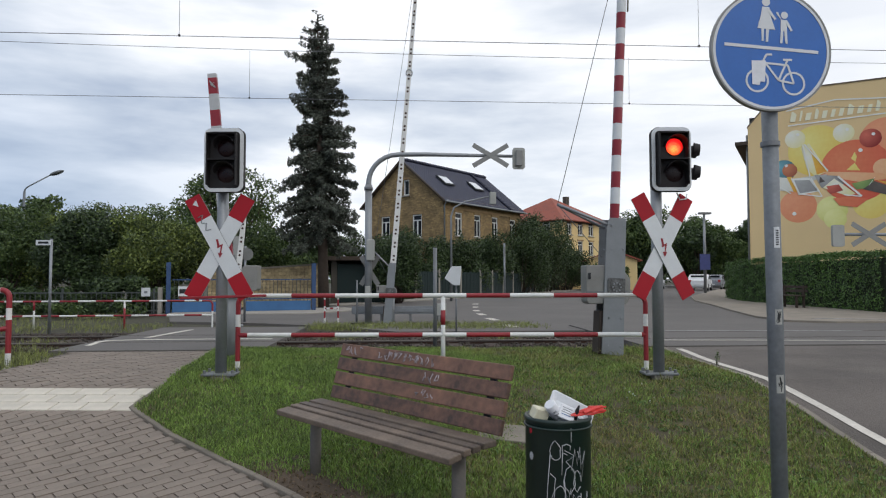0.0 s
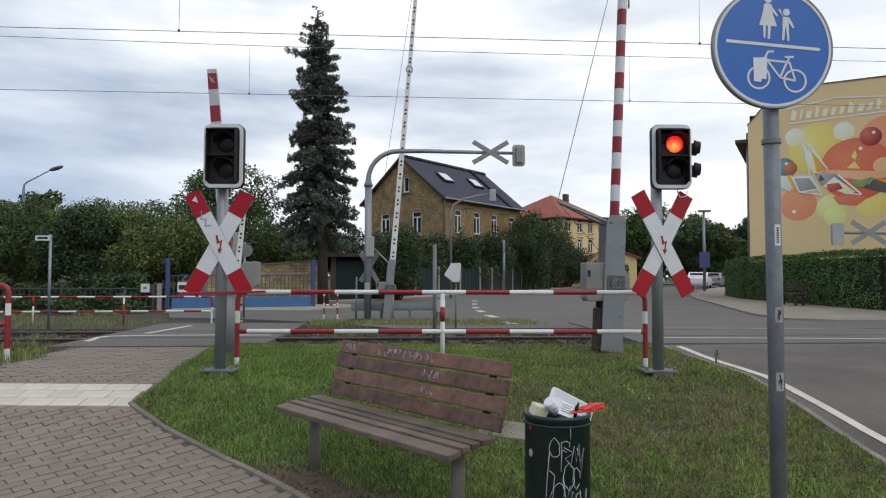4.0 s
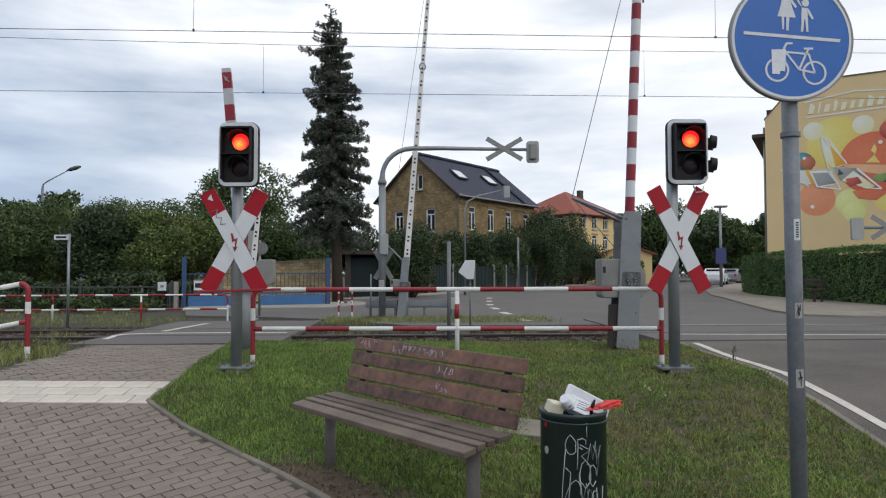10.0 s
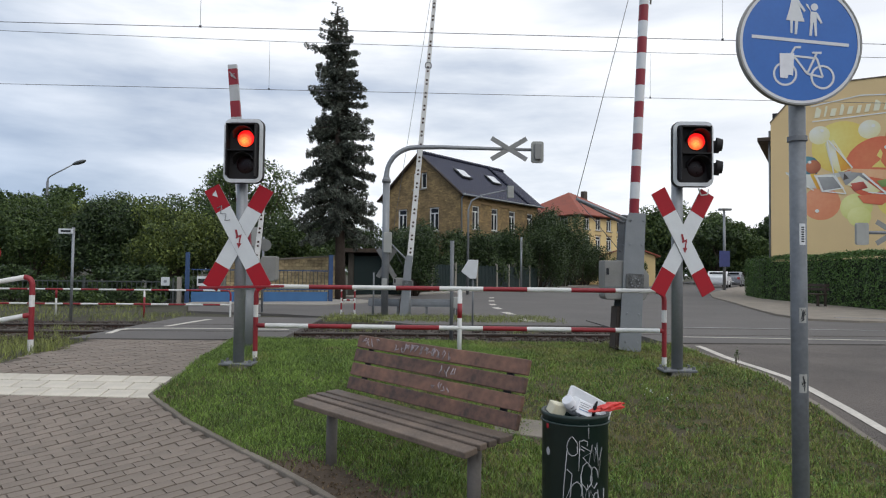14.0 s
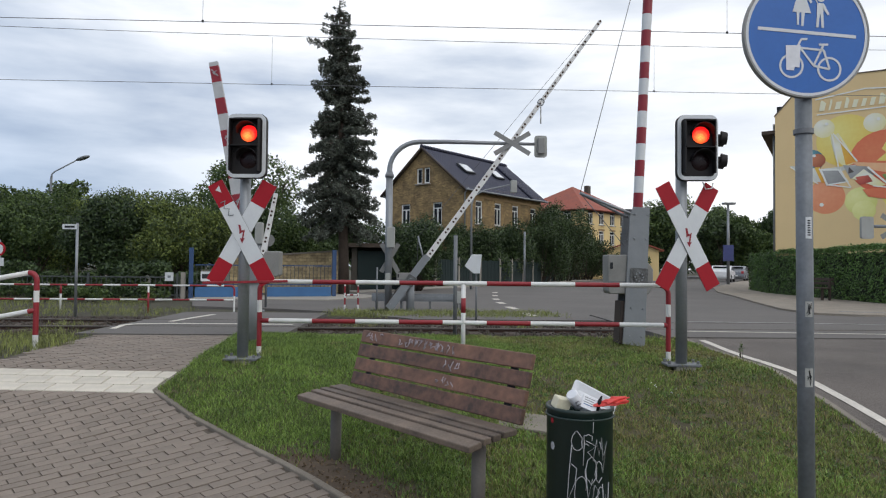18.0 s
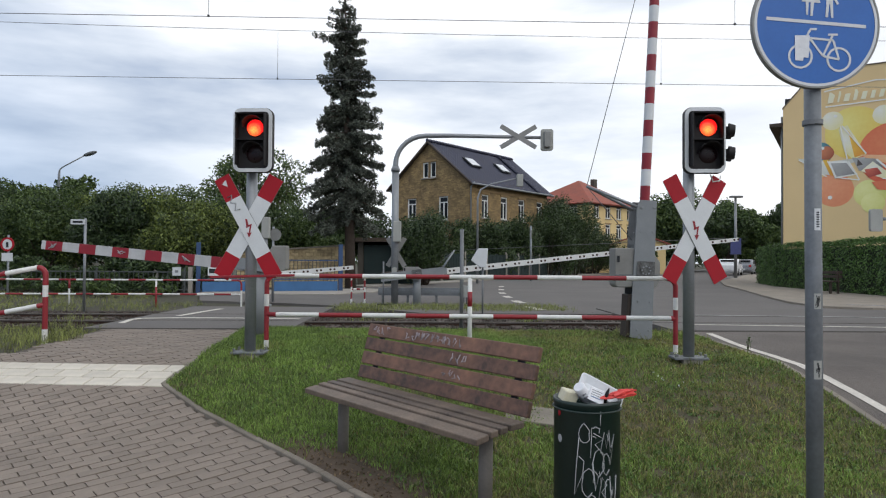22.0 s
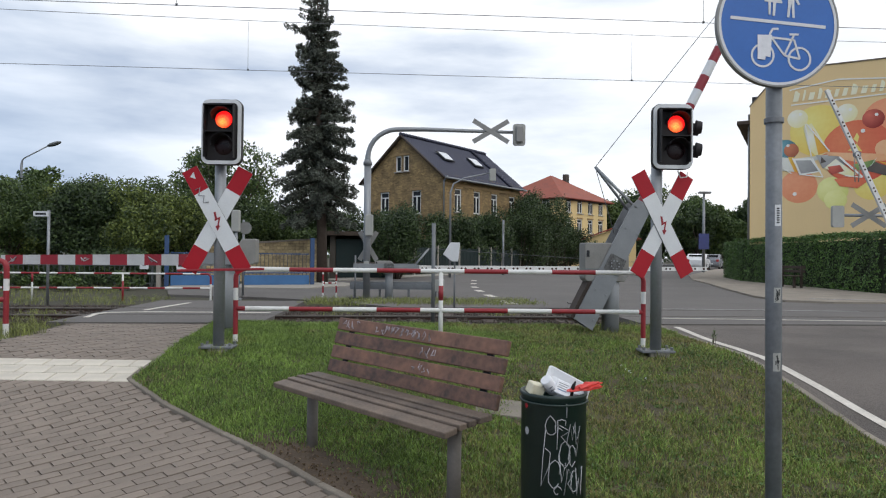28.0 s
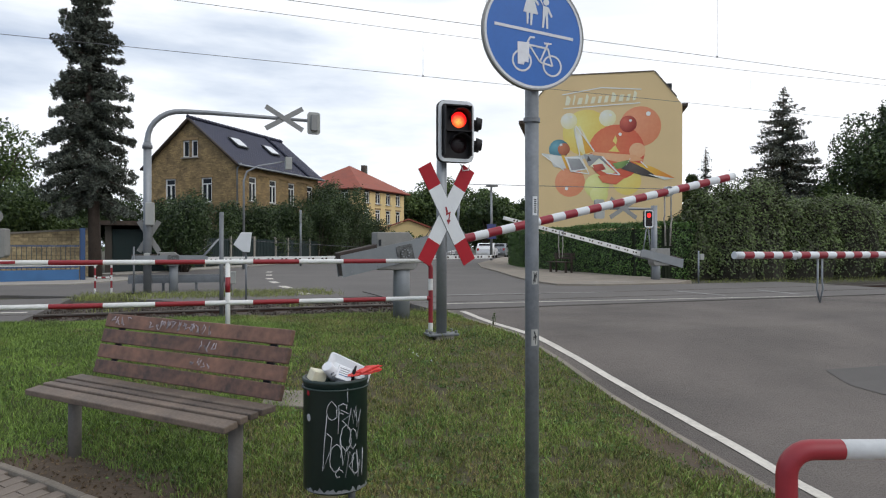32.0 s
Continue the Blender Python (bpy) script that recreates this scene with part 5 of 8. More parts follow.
    for a0, zc, s, m in ((-62, 0.80, 0.016, GRAFFITI), (-64, 0.93, 0.012, SIGNRED)):
        bm = bm_new()
        a = radians(-90 + a0)
        r = bmesh.ops.create_uvsphere(bm, u_segments=10, v_segments=6, radius=s)
        bmesh.ops.transform(bm, matrix=Matrix.Translation((R * math.cos(a), R * math.sin(a), zc)) @ Matrix.Rotation(a, 4, "Z") @ Matrix.Diagonal((0.1, 1, 1.3, 1)), verts=r["verts"])
        part("sticker_scrap", bm, m, body, "torn sticker scrap")
    # pale foil torn off along the lower edge
    bm = bm_new()
    lower, upper = [], []
    for k in range(61):
        a = radians(-90 - 68 + 136 * k / 60)
        top = z0 + 0.030 + 0.030 * noise.noise((k * 0.31, 2.0, 0.0)) + 0.014 * noise.noise((k * 1.3, 5.0, 0.0))
        lower.append(bm.verts.new(((R + 0.0008) * math.cos(a), (R + 0.0008) * math.sin(a), z0 + 0.014)))
        upper.append(bm.verts.new(((R + 0.0008) * math.cos(a), (R + 0.0008) * math.sin(a), max(z0 + 0.016, top))))
    for k in range(60):
        bm.faces.new((lower[k], lower[k + 1], upper[k + 1], upper[k]))
    part("torn_foil", bm, GALV, body, "pale foil torn along the lower edge")
    # rubbish on top: each piece its own thing
    base = Matrix.Translation((0.612, 3.56, -0.60))

    def crumple(name, size, seed, m, material, label, cat, jag=0.25):
        bm = bm_new()
        r = bmesh.ops.create_icosphere(bm, subdivisions=3, radius=1.0)
        rg = random.Random(seed)
        off = rg.uniform(0, 50)
        for v in bm.verts:
            q = v.co.copy()
            k = 1 + jag * noise.noise(q * 1.8 + Vector((off, 0, 0))) * 1.6 + jag * 0.4 * noise.noise(q * 5 + Vector((0, off, 0)))
            v.co = Vector((q.x * size[0], q.y * size[1], q.z * size[2])) * k
        ob = part(name, bm, material)
        ob.matrix_basis = base @ m
        return tagged(ob, label, cat)

    crumple("plastic_bag", (0.10, 0.075, 0.03), 2, pose(0.03, 0.02, 1.0, 4, 8, 10), PLASTIC_WHITE, "crumpled white plastic bag on the full bin", "bag", 0.4)
    # shallow foam tray tipped on its side, the hollow towards the path
    bm = bm_new()
    rings = []
    for w, d, z in ((0.185, 0.105, 0.0), (0.235, 0.150, 0.034), (0.250, 0.164, 0.036), (0.248, 0.162, 0.039), (0.230, 0.144, 0.037), (0.180, 0.100, 0.005)):
        rings.append([bm.verts.new((x, y, z)) for x, y in rounded(w, d, 0.018, 4)])
    n = len(rings[0])
    for a, b in zip(rings, rings[1:]):
        for k in range(n):
            bm.faces.new((a[k], a[(k + 1) % n], b[(k + 1) % n], b[k])).smooth = True
    bm.faces.new(list(reversed(rings[0])))
    bm.faces.new(rings[-1])
    ob = part("food_tray", bm, FOAM)
    ob.matrix_basis = base @ pose(0.055, 0.01, 0.992, 50, 27, -4)
    tagged(ob, "empty pale foam food tray stuck in the bin", "tray")
    # a printed paper box before the tray
    bm = bm_new()
    box(bm, (0, 0, 0), (0.085, 0.014, 0.075))
    ob = part("paper_packet", bevel(bm, 0.003, 1), PLASTIC_WHITE)
    ob.matrix_basis = base @ pose(0.035, -0.085, 1.02, -28, 22, -6)
    tagged(ob, "crumpled white printed paper packet in the bin", "packet")
    for k in range(4):
        bm = bm_new()
        box(bm, (-0.005, -0.0078, 0.022 - k * 0.012), (0.055 - 0.008 * (k % 2), 0.0012, 0.004))
        part("print_bar", bm, BLUE_GATE if k == 3 else GALV, ob, "unreadable print")
    bm = bm_new()
    sweep(bm, [(0, 0, -0.05), (0, 0, -0.045), (0, 0, 0.045), (0, 0, 0.05)], [0.026, 0.031, 0.031, 0.027], 20)
    cup = part("paper_cup", bm, PLASTIC_WHITE)
    cup.matrix_basis = base @ pose(-0.035, -0.075, 1.035, 30, -35, 0)
    tagged(cup, "white printed drink can in the bin", "can")
    bm = bm_new()
    sweep(bm, [(-0.01, -0.0315, 0.012), (0.01, -0.0315, 0.012)], 0.004, 6)
    sweep(bm, [(-0.012, -0.0315, -0.008), (0.012, -0.0315, -0.012)], 0.004, 6)
    part("print_bar", bm, CARPAINT_GREY, cup, "unreadable dark print")
    bm = bm_new()
    box(bm, (0, 0, 0), (0.085, 0.06, 0.06))
    ob = part("carton", bevel(bm, 0.005, 1), PAPER_CREAM)
    ob.matrix_basis = base @ pose(-0.105, -0.06, 1.015, 14, 16, 25)
    tagged(ob, "small cream-coloured carton in the bin", "carton")
    crumple("red_bag", (0.075, 0.022, 0.02), 8, pose(0.155, -0.085, 1.03, 0, -10, 8), PLASTIC_RED, "twisted red plastic bag hanging over the rim", "bag", 0.6)
    bm = bm_new()
    sweep(bm, [(0, 0, -0.05), (0, 0, 0.0), (0.004, 0, 0.03)], [0.010, 0.010, 0.004], 10)
    ob = part("dark_bottle", bm, BLACK)
    ob.matrix_basis = base @ pose(0.085, -0.10, 1.035, 10, 12, 0)
    tagged(ob, "dark bottle neck among the rubbish", "bottle")
    # concrete slab near the bin
    bm = bm_new()
    box(bm, (0, 0, 0), (0.55, 0.35, 0.06))
    ob = part("concrete_slab", bevel(bm, 0.01, 2), KERB)
    ob.matrix_basis = pose(0.60, 5.90, gz(5.90) + 0.005, 10, 0, -25)
    tagged(ob, "flat pale concrete slab sunk in the grass", "slab")


def build_path_sign():
    th = thing("traffic_sign", "round blue shared footpath and cycle path sign on a grey post", "traffic sign", pose(1.668, 3.31, -0.62, 0, 0, 3))
    bm = bm_new()
    sweep(bm, [(0, 0, -0.1), (-0.01, 0, 3.2)], 0.038, 24)
    post = part("post", bm, POST_GREY, th)
    for z, w, h, dz, m in ((1.945, 0.030, 0.105, 0, SIGNWHITE), (1.55, 0.036, 0.075, 0, BOX_GREY), (1.22, 0.04, 0.09, 0, BOX_GREY)):
        bm = bm_new()
        n = 6
        half = w / 0.0385 / 2
        rows = [[bm.verts.new((0.0388 * math.sin(-half + 2 * half * k / n) - 0.0062, -0.0388 * math.cos(-half + 2 * half * k / n), z + s * h / 2)) for k in range(n + 1)] for s in (-1, 1)]
        for k in range(n):
            bm.faces.new((rows[0][k], rows[0][k + 1], rows[1][k + 1], rows[1][k]))
        st = part("sticker", bm, m, post, "small weathered sticker")
        if m is not SIGNWHITE:
            rg = random.Random(int(z * 100))
            for _ in range(7):
                bm = bm_new()
                q = [(-0.0062 + rg.uniform(-0.013, 0.013), z + rg.uniform(-h * 0.42, h * 0.42)) for _ in range(3)]
                sweep(bm, [(a, -math.sqrt(max(0.0, 0.0392 ** 2 - (a + 0.0062) ** 2)), b) for a, b in q], 0.0014, 4)
                part("scribble", bm, IRON, st)
        else:
            bm = bm_new()
            for k in range(7):
                box(bm, (-0.006, -0.0392, z - 0.035 + k * 0.0115), (0.014, 0.0008, 0.0065))
            part("print_bar", bm, IRON, st)
    for z in (2.42,):
        bm = bm_new()
        ring_poly_mesh(bm, 0, 0, 0.0385, 0.046, -0.012, 0.012, 20)
        ob = part("clamp", bm, GALV_DARK, post)
        ob.matrix_basis = pose(-0.008, 0, z, 90, 0, 0)
    zc, R = 2.885, 0.303
    disc = new("sign_disc")
    disc.parent = th
    disc.matrix_basis = pose(-0.021, -0.052, zc, 0, 4.3, 0)
    bm = bm_new()
    prism(bm, disc_poly(0, 0, R - 0.006, 72), -0.002, 0.002)
    part("blue_face", bm, SIGNBLUE, disc, "reflective blue disc")
    bm = bm_new()
    prism(bm, disc_poly(0, 0, R - 0.002, 72), 0.003, 0.016)
    part("back", bm, SIGNBACK, disc)
    bm = bm_new()
    ring_poly_mesh(bm, 0, 0, R - 0.002, R + 0.006, -0.006, 0.022, 72)
    part("edge_channel", bm, SIGNBACK, disc)
    bm = bm_new()
    ring_poly_mesh(bm, 0, 0, R - 0.016, R - 0.003, -0.0045, -0.0025, 72)
    part("white_border", bm, SIGNWHITE, disc)
    bm = bm_new()
    prism(bm, [(-0.242, 0.002), (0.242, 0.002), (0.242, 0.018), (-0.242, 0.018)], -0.0045, -0.0025)
    part("divider", bm, SIGNWHITE, disc)
    # two plain walking pictograms, the larger one in a skirt, joined by raised arms
    def flat(nm, polys, label):
        bm = bm_new()
        for k, q in enumerate(polys):
            prism(bm, q, -0.0046 - 0.0002 * k, -0.0026)
        part(nm, bm, SIGNWHITE, disc, label)

    flat("walker_symbol", [disc_poly(-0.040, 0.243, 0.021, 18), [(-0.058, 0.218), (-0.022, 0.218), (-0.012, 0.170), (0.014, 0.106), (-0.078, 0.106), (-0.064, 0.170)], [(-0.058, 0.108), (-0.044, 0.108), (-0.043, 0.044), (-0.052, 0.044)], [(-0.034, 0.108), (-0.018, 0.108), (-0.020, 0.040), (-0.031, 0.040)], [(-0.026, 0.217), (-0.018, 0.205), (0.016, 0.162), (0.009, 0.154), (-0.032, 0.200)]], "white walking symbol in a skirt")
    flat("walker_symbol", [disc_poly(0.058, 0.184, 0.018, 18), [(0.040, 0.160), (0.072, 0.160), (0.074, 0.105), (0.042, 0.105)], [(0.043, 0.107), (0.057, 0.107), (0.054, 0.040), (0.042, 0.040)], [(0.060, 0.107), (0.074, 0.107), (0.081, 0.040), (0.070, 0.040)], [(0.041, 0.160), (0.049, 0.150), (0.024, 0.196), (0.014, 0.196), (0.018, 0.186)], [(0.070, 0.160), (0.078, 0.152), (0.103, 0.110), (0.095, 0.104), (0.070, 0.138)]], "small white walking symbol with a raised arm")
    # bicycle
    for cx in (-0.065, 0.122):
        bm = bm_new()
        ring_poly_mesh(bm, cx, -0.160, 0.050, 0.060, -0.0045, -0.0025, 32)
        part("cycle_wheel", bm, SIGNWHITE, disc)

    def bar(a, b, w=0.010):
        bm = bm_new()
        a, b = Vector((a[0] + 0.010, a[1])), Vector((b[0] + 0.010, b[1]))
        nrm = Vector((-(b - a).y, (b - a).x)).normalized() * w / 2
        prism(bm, [tuple(a - nrm), tuple(b - nrm), tuple(b + nrm), tuple(a + nrm)], -0.0049, -0.0029)
        part("cycle_tube", bm, SIGNWHITE, disc)

    for a, b in (((-0.077, -0.160), (-0.045, -0.045)), ((-0.038, -0.068), (0.079, -0.070)), ((-0.036, -0.070), (0.034, -0.150)), ((0.074, -0.046), (0.034, -0.150)), ((0.034, -0.150), (0.113, -0.160)), ((0.078, -0.070), (0.113, -0.160)), ((0.052, -0.044), (0.098, -0.040)), ((-0.045, -0.046), (-0.034, -0.024)), ((-0.036, -0.025), (-0.006, -0.022))):
        bar(a, b)
    bm = bm_new()
    prism(bm, [(-0.090, -0.182), (-0.052, -0.182), (-0.050, -0.164), (-0.026, -0.166), (-0.028, -0.056), (-0.100, -0.062)], -0.0062, -0.0050)
    part("white_sticker", bm, PLASTIC_WHITE, disc, "blank white sticker stuck over the symbol")


build_lawn()
build_bench()
build_bin()
build_path_sign()


# ---- masts, wires and small things round the tracks ----
def back_cross(parent, m, r=0.5, w=0.11):
    cross = new("cross_back")
    cross.parent = parent
    cross.matrix_basis = m
    for k, a in enumerate((31, -31)):
        bm = bm_new()
        box(bm, (0, k * 0.012, 0), (2 * r, 0.006, w))
        ob = part("arm", bevel(bm, 0.002, 1), SIGNBACK, cross, "bare grey back of a cross arm")
        ob.matrix_basis = pose(0, 0, 0, 0, a, 0)


def build_arch_mast():
    th = thing("signal_mast", "tall grey arched mast carrying a cross and light over the road", "signal mast", pose(-1.87, 16.5, 0, 0, 0, 2))
    bm = bm_new()
    pts = [(0, 0, -0.05), (0, 0, 3.5)]
    part("mast", sweep(bm, pts, 0.088, 18), GALV, th)
    bm = bm_new()
    pts = [(0, 0, 3.4), (0, 0, 3.55)] + [(0.75 - 0.75 * math.cos(radians(a)), 0, 3.55 + 0.72 * math.sin(radians(a))) for a in range(12, 91, 13)] + [(1.4, 0, 4.28), (3.85, 0, 4.24)]
    part("arched_arm", sweep(bm, pts, [0.07] * 2 + [0.062] * 7 + [0.055, 0.038], 14), GALV, th)
    bm = bm_new()
    sweep(bm, [(0, 0, 3.36), (0, 0, 3.44)], 0.11, 18)
    part("collar", bm, GALV_DARK, th)
    back_cross(th, pose(3.08, -0.06, 4.25), 0.52, 0.12)
    bm = bm_new()
    prism(bm, [(x + 3.80, z + 4.18) for x, z in rounded(0.31, 0.54, 0.06, 4)], -0.06, 0.02)
    lamp = part("light_board", bm, BOX_GREY, th, "grey back of a road signal")
    bm = bm_new()
    box(bm, (3.80, -0.11, 4.18), (0.17, 0.09, 0.40))
    part("lamp_box", bevel(bm, 0.015, 1), SIGNBACK, lamp)
    bm = bm_new()
    box(bm, (0.06, -0.12, 1.85), (0.20, 0.16, 0.52))
    part("switch_box", bevel(bm, 0.015, 1), BOX_GREY, th)
    back_cross(th, pose(0.02, 0.16, 1.34, 0, 90, 0), 0.42, 0.12)
    bm = bm_new()
    box(bm, (0.0, -0.13, 0.85), (0.13, 0.1, 0.2))
    part("cable_box", bevel(bm, 0.01, 1), BOX_GREY, th)


def build_trackside():
    # post with a white hooded lamp
    th = thing("marker_post", "thin grey steel post with a white hooded lamp", "post", pose(-0.13, 10.85, 0))
    bm = bm_new()
    sweep(bm, [(0, 0, -0.1), (0, 0, 1.64)], 0.033, 12)
    part("post", bm, GALV_DARK, th)
    th = thing("hooded_lamp", "white wedge-shaped lamp hood on a short stem", "lamp hood", pose(0.20, 13.95, 0))
    bm = bm_new()
    prism(bm, [(-0.17, 1.14), (0.02, 0.99), (0.15, 0.99), (0.19, 1.39), (-0.02, 1.39)], -0.13, 0.13)
    part("hood", bevel(bm, 0.01, 1), SIGNWHITE, th)
    bm = bm_new()
    sweep(bm, [(0.08, 0, -0.1), (0.08, 0, 1.0)], 0.02, 10)
    part("stem", bm, GALV_DARK, th)
    # guard rail with its posts
    th = thing("guard_rail", "low grey steel guard rail on posts", "guard rail", pose(-2.35, 17.15, 0.0, 0, 0, 2))
    bm = bm_new()
    prism(bm, [(-0.02, 0.22), (2.35, 0.22), (2.35, 0.27), (-0.02, 0.27)], -0.02, 0.0)
    prism(bm, [(-0.02, 0.27), (2.35, 0.27), (2.35, 0.36), (-0.02, 0.36)], -0.05, -0.02)
    prism(bm, [(-0.02, 0.36), (2.35, 0.36), (2.35, 0.42), (-0.02, 0.42)], -0.02, 0.0)
    part("beam", bm, GALV, th)
    for x in (0.1, 0.75, 1.5, 2.2):
        bm = bm_new()
        box(bm, (x, 0.05, 0.15), (0.06, 0.08, 0.5))
        part("post", bm, GALV_DARK, th)
    for x, y, z, s, lab in ((-0.05, 17.0, 0.34, (0.26, 0.2, 0.3), "small grey relay box on a stem"),):
        t2 = thing("relay_box", lab, "box", pose(x, y, 0))
        bm = bm_new()
        box(bm, (0, 0, z), s)
        part("box", bevel(bm, 0.015, 1), BOX_GREY, t2)
        bm = bm_new()
        sweep(bm, [(0, 0, -0.05), (0, 0, z)], 0.03, 10)
        part("stem", bm, GALV_DARK, t2)
    # thin stake with a foot
    th = thing("stake", "thin grey stake on a flat foot", "stake", pose(-2.1, 16.1, 0))
    bm = bm_new()
    sweep(bm, [(0, 0, 0.02), (0, 0, 1.1)], 0.02, 8)
    part("stake", bm, GALV_DARK, th)
    bm = bm_new()
    box(bm, (0, 0, 0.05), (0.28, 0.2, 0.04))
    part("foot", bm, IRON, th)
    # name plate on a post
    th = thing("street_name_sign", "white street name plate on a slim grey post", "street sign", pose(-8.4, 14.1, 0))
    bm = bm_new()
    sweep(bm, [(0, 0, -0.05), (0, 0, 2.0)], 0.03, 12)
    part("post", bm, GALV, th)
    bm = bm_new()
    box(bm, (-0.15, -0.03, 1.92), (0.32, 0.015, 0.11))
    pl = part("name_plate", bm, SIGNWHITE, th)
    bm = bm_new()
    box(bm, (-0.15, -0.0395, 1.92), (0.22, 0.003, 0.045))
    part("print_bar", bm, IRON, pl, "unreadable dark lettering")
    # red-ringed sign with a plate under it
    th = thing("restriction_sign", "round red-ringed white road sign above a small plate", "traffic sign", pose(-13.06, 18.2, -0.27))
    bm = bm_new()
    sweep(bm, [(0, 0, -0.05), (0, 0, 2.05)], 0.03, 10)
    part("post", bm, GALV, th)
    bm = bm_new()
    prism(bm, disc_poly(0, 1.78, 0.145, 28), -0.05, -0.04)
    part("white_face", bm, SIGNWHITE, th)
    bm = bm_new()
    ring_poly_mesh(bm, 0, 1.78, 0.145, 0.20, -0.055, -0.038, 32)
    part("red_ring", bm, SIGNRED, th)
    bm = bm_new()
    box(bm, (0, -0.056, 1.77), (0.07, 0.006, 0.15))
    part("symbol", bm, IRON, th, "dark plain symbol")
    bm = bm_new()
    box(bm, (0, -0.045, 1.42), (0.32, 0.012, 0.23))
    part("under_plate", bm, SIGNWHITE, th)
    # round sign seen from behind, by the far footpath barrier
    th = thing("round_sign", "grey back of a round road sign on a post", "traffic sign", pose(-5.17, 17.2, 0))
    bm = bm_new()
    sweep(bm, [(0, 0, -0.05), (0, 0, 2.0)], 0.03, 10)
    part("post", bm, GALV, th)
    bm = bm_new()
    prism(bm, disc_poly(0.06, 1.78, 0.16, 28), -0.05, -0.035)
    part("disc", bm, SIGNBACK, th)
    th = thing("far_signal", "pale grey back of a far crossing signal", "crossing signal", pose(-5.27, 16.9, 0))
    bm = bm_new()
    sweep(bm, [(0, 0, -0.05), (0, 0, 2.1)], 0.045, 12)
    part("post", bm, GALV, th)
    bm = bm_new()
    box(bm, (0, -0.02, 1.95), (0.21, 0.15, 0.56))
    part("lamp_box", bevel(bm, 0.03, 2), BOX_GREY, th)
    # right side: mast of the far signal, seen beyond the road
    th = thing("signal_mast", "grey mast with a side arm, cross back and small traffic light", "signal mast", pose(13.05, 18.35, 0, 0, 0, 4))
    bm = bm_new()
    sweep(bm, [(0, 0, -0.05), (0, 0, 2.46)], 0.10, 16)
    part("mast", bm, GALV, th)
    bm = bm_new()
    sweep(bm, [(0, 0, 2.34), (-2.05, 0, 2.34)], 0.045, 12)
    part("side_arm", bm, GALV, th)
    back_cross(th, pose(-1.25, -0.07, 2.34), 0.58, 0.14)
    bm = bm_new()
    prism(bm, [(x - 2.12, z + 2.30) for x, z in rounded(0.34, 0.60, 0.06, 4)], -0.05, 0.03)
    part("light_board", bm, BOX_GREY, th)
    bm = bm_new()
    prism(bm, [(x - 0.34, z + 2.02) for x, z in rounded(0.30, 0.52, 0.06, 4)], -0.16, -0.06)
    tl = part("traffic_light", bm, BLACK, th, "small black road light in a white rim")
    bm = bm_new()
    outer, inner = rounded(0.34, 0.56, 0.07, 4), rounded(0.27, 0.49, 0.05, 4)
    rows = [[bm.verts.new((px - 0.34, yy, pz + 2.02)) for px, pz in q] for q, yy in ((inner, -0.172), (outer, -0.172), (outer, -0.162), (inner, -0.162))]
    for q in range(4):
        for k in range(len(outer)):
            bm.faces.new((rows[q][k], rows[q][(k + 1) % len(outer)], rows[(q + 1) % 4][(k + 1) % len(outer)], rows[(q + 1) % 4][k]))
    bmesh.ops.recalc_face_normals(bm, faces=list(bm.faces))
    part("white_rim", bm, SIGNWHITE, tl)
    bm = bm_new()
    prism(bm, disc_poly(-0.34, 2.13, 0.075, 16), -0.168, -0.159)
    part("red_lens", bm, GLOW_RED, tl, "lit red lens")
    bm = bm_new()
    prism(bm, disc_poly(-0.34, 1.92, 0.075, 16), -0.168, -0.159)
    part("amber_lens", bm, LENS_DARK, tl)
    bm = bm_new()
    sweep(bm, [(-0.34, -0.08, 2.0), (0, 0, 2.0)], 0.03, 8)
    part("bracket", bm, GALV, th)
    bm = bm_new()
    sweep(bm, [(-0.36, -0.08, 1.76), (-0.52, -0.1, 0.95)], 0.02, 8)
    sweep(bm, [(-0.30, -0.08, 1.76), (-0.22, -0.1, 0.95)], 0.02, 8)
    part("strut", bm, GALV, th)
    for x, y, h in ((22.6, 17.4, 1.7),):
        t2 = thing("marker_post", "slim pale marker post in the verge", "post", pose(x, y, 0))
        bm = bm_new()
        sweep(bm, [(0, 0, -0.05), (0, 0, h)], 0.04, 10)
        part("post", bm, SIGNBACK, t2)
        bm = bm_new()
        box(bm, (0.12, -0.02, h - 0.35), (0.16, 0.1, 0.22))
        part("white_box", bm, SIGNWHITE, t2)


def wire_run(name, label, d, z, droppers=(), up=1.2, sag=0.0, r=0.006):
    """A wire along the tracks with its droppers."""
    th = thing(name, label, "overhead wire", pose(0, 0, 0), "overhead line wires")
    bm = bm_new()
    pts = []
    for s in range(-60, 81, 4):
        x, y = trk(s, d)
        pts.append((x, y, z + sag * (s - 5) ** 2 / 1000))
    part("wire", sweep(bm, pts, r, 6), WIRE, th)
    for s in droppers:
        x, y = trk(s, d)
        bm = bm_new()
        sweep(bm, [(x, y, z + sag * (s - 5) ** 2 / 1000), (x, y, z + up)], 0.004, 5)
        part("dropper", bm, WIRE, th)
        bm = bm_new()
        box(bm, (x, y, z + 0.01 + sag * (s - 5) ** 2 / 1000), (0.035, 0.02, 0.04))
        part("clamp", bm, IRON, th)


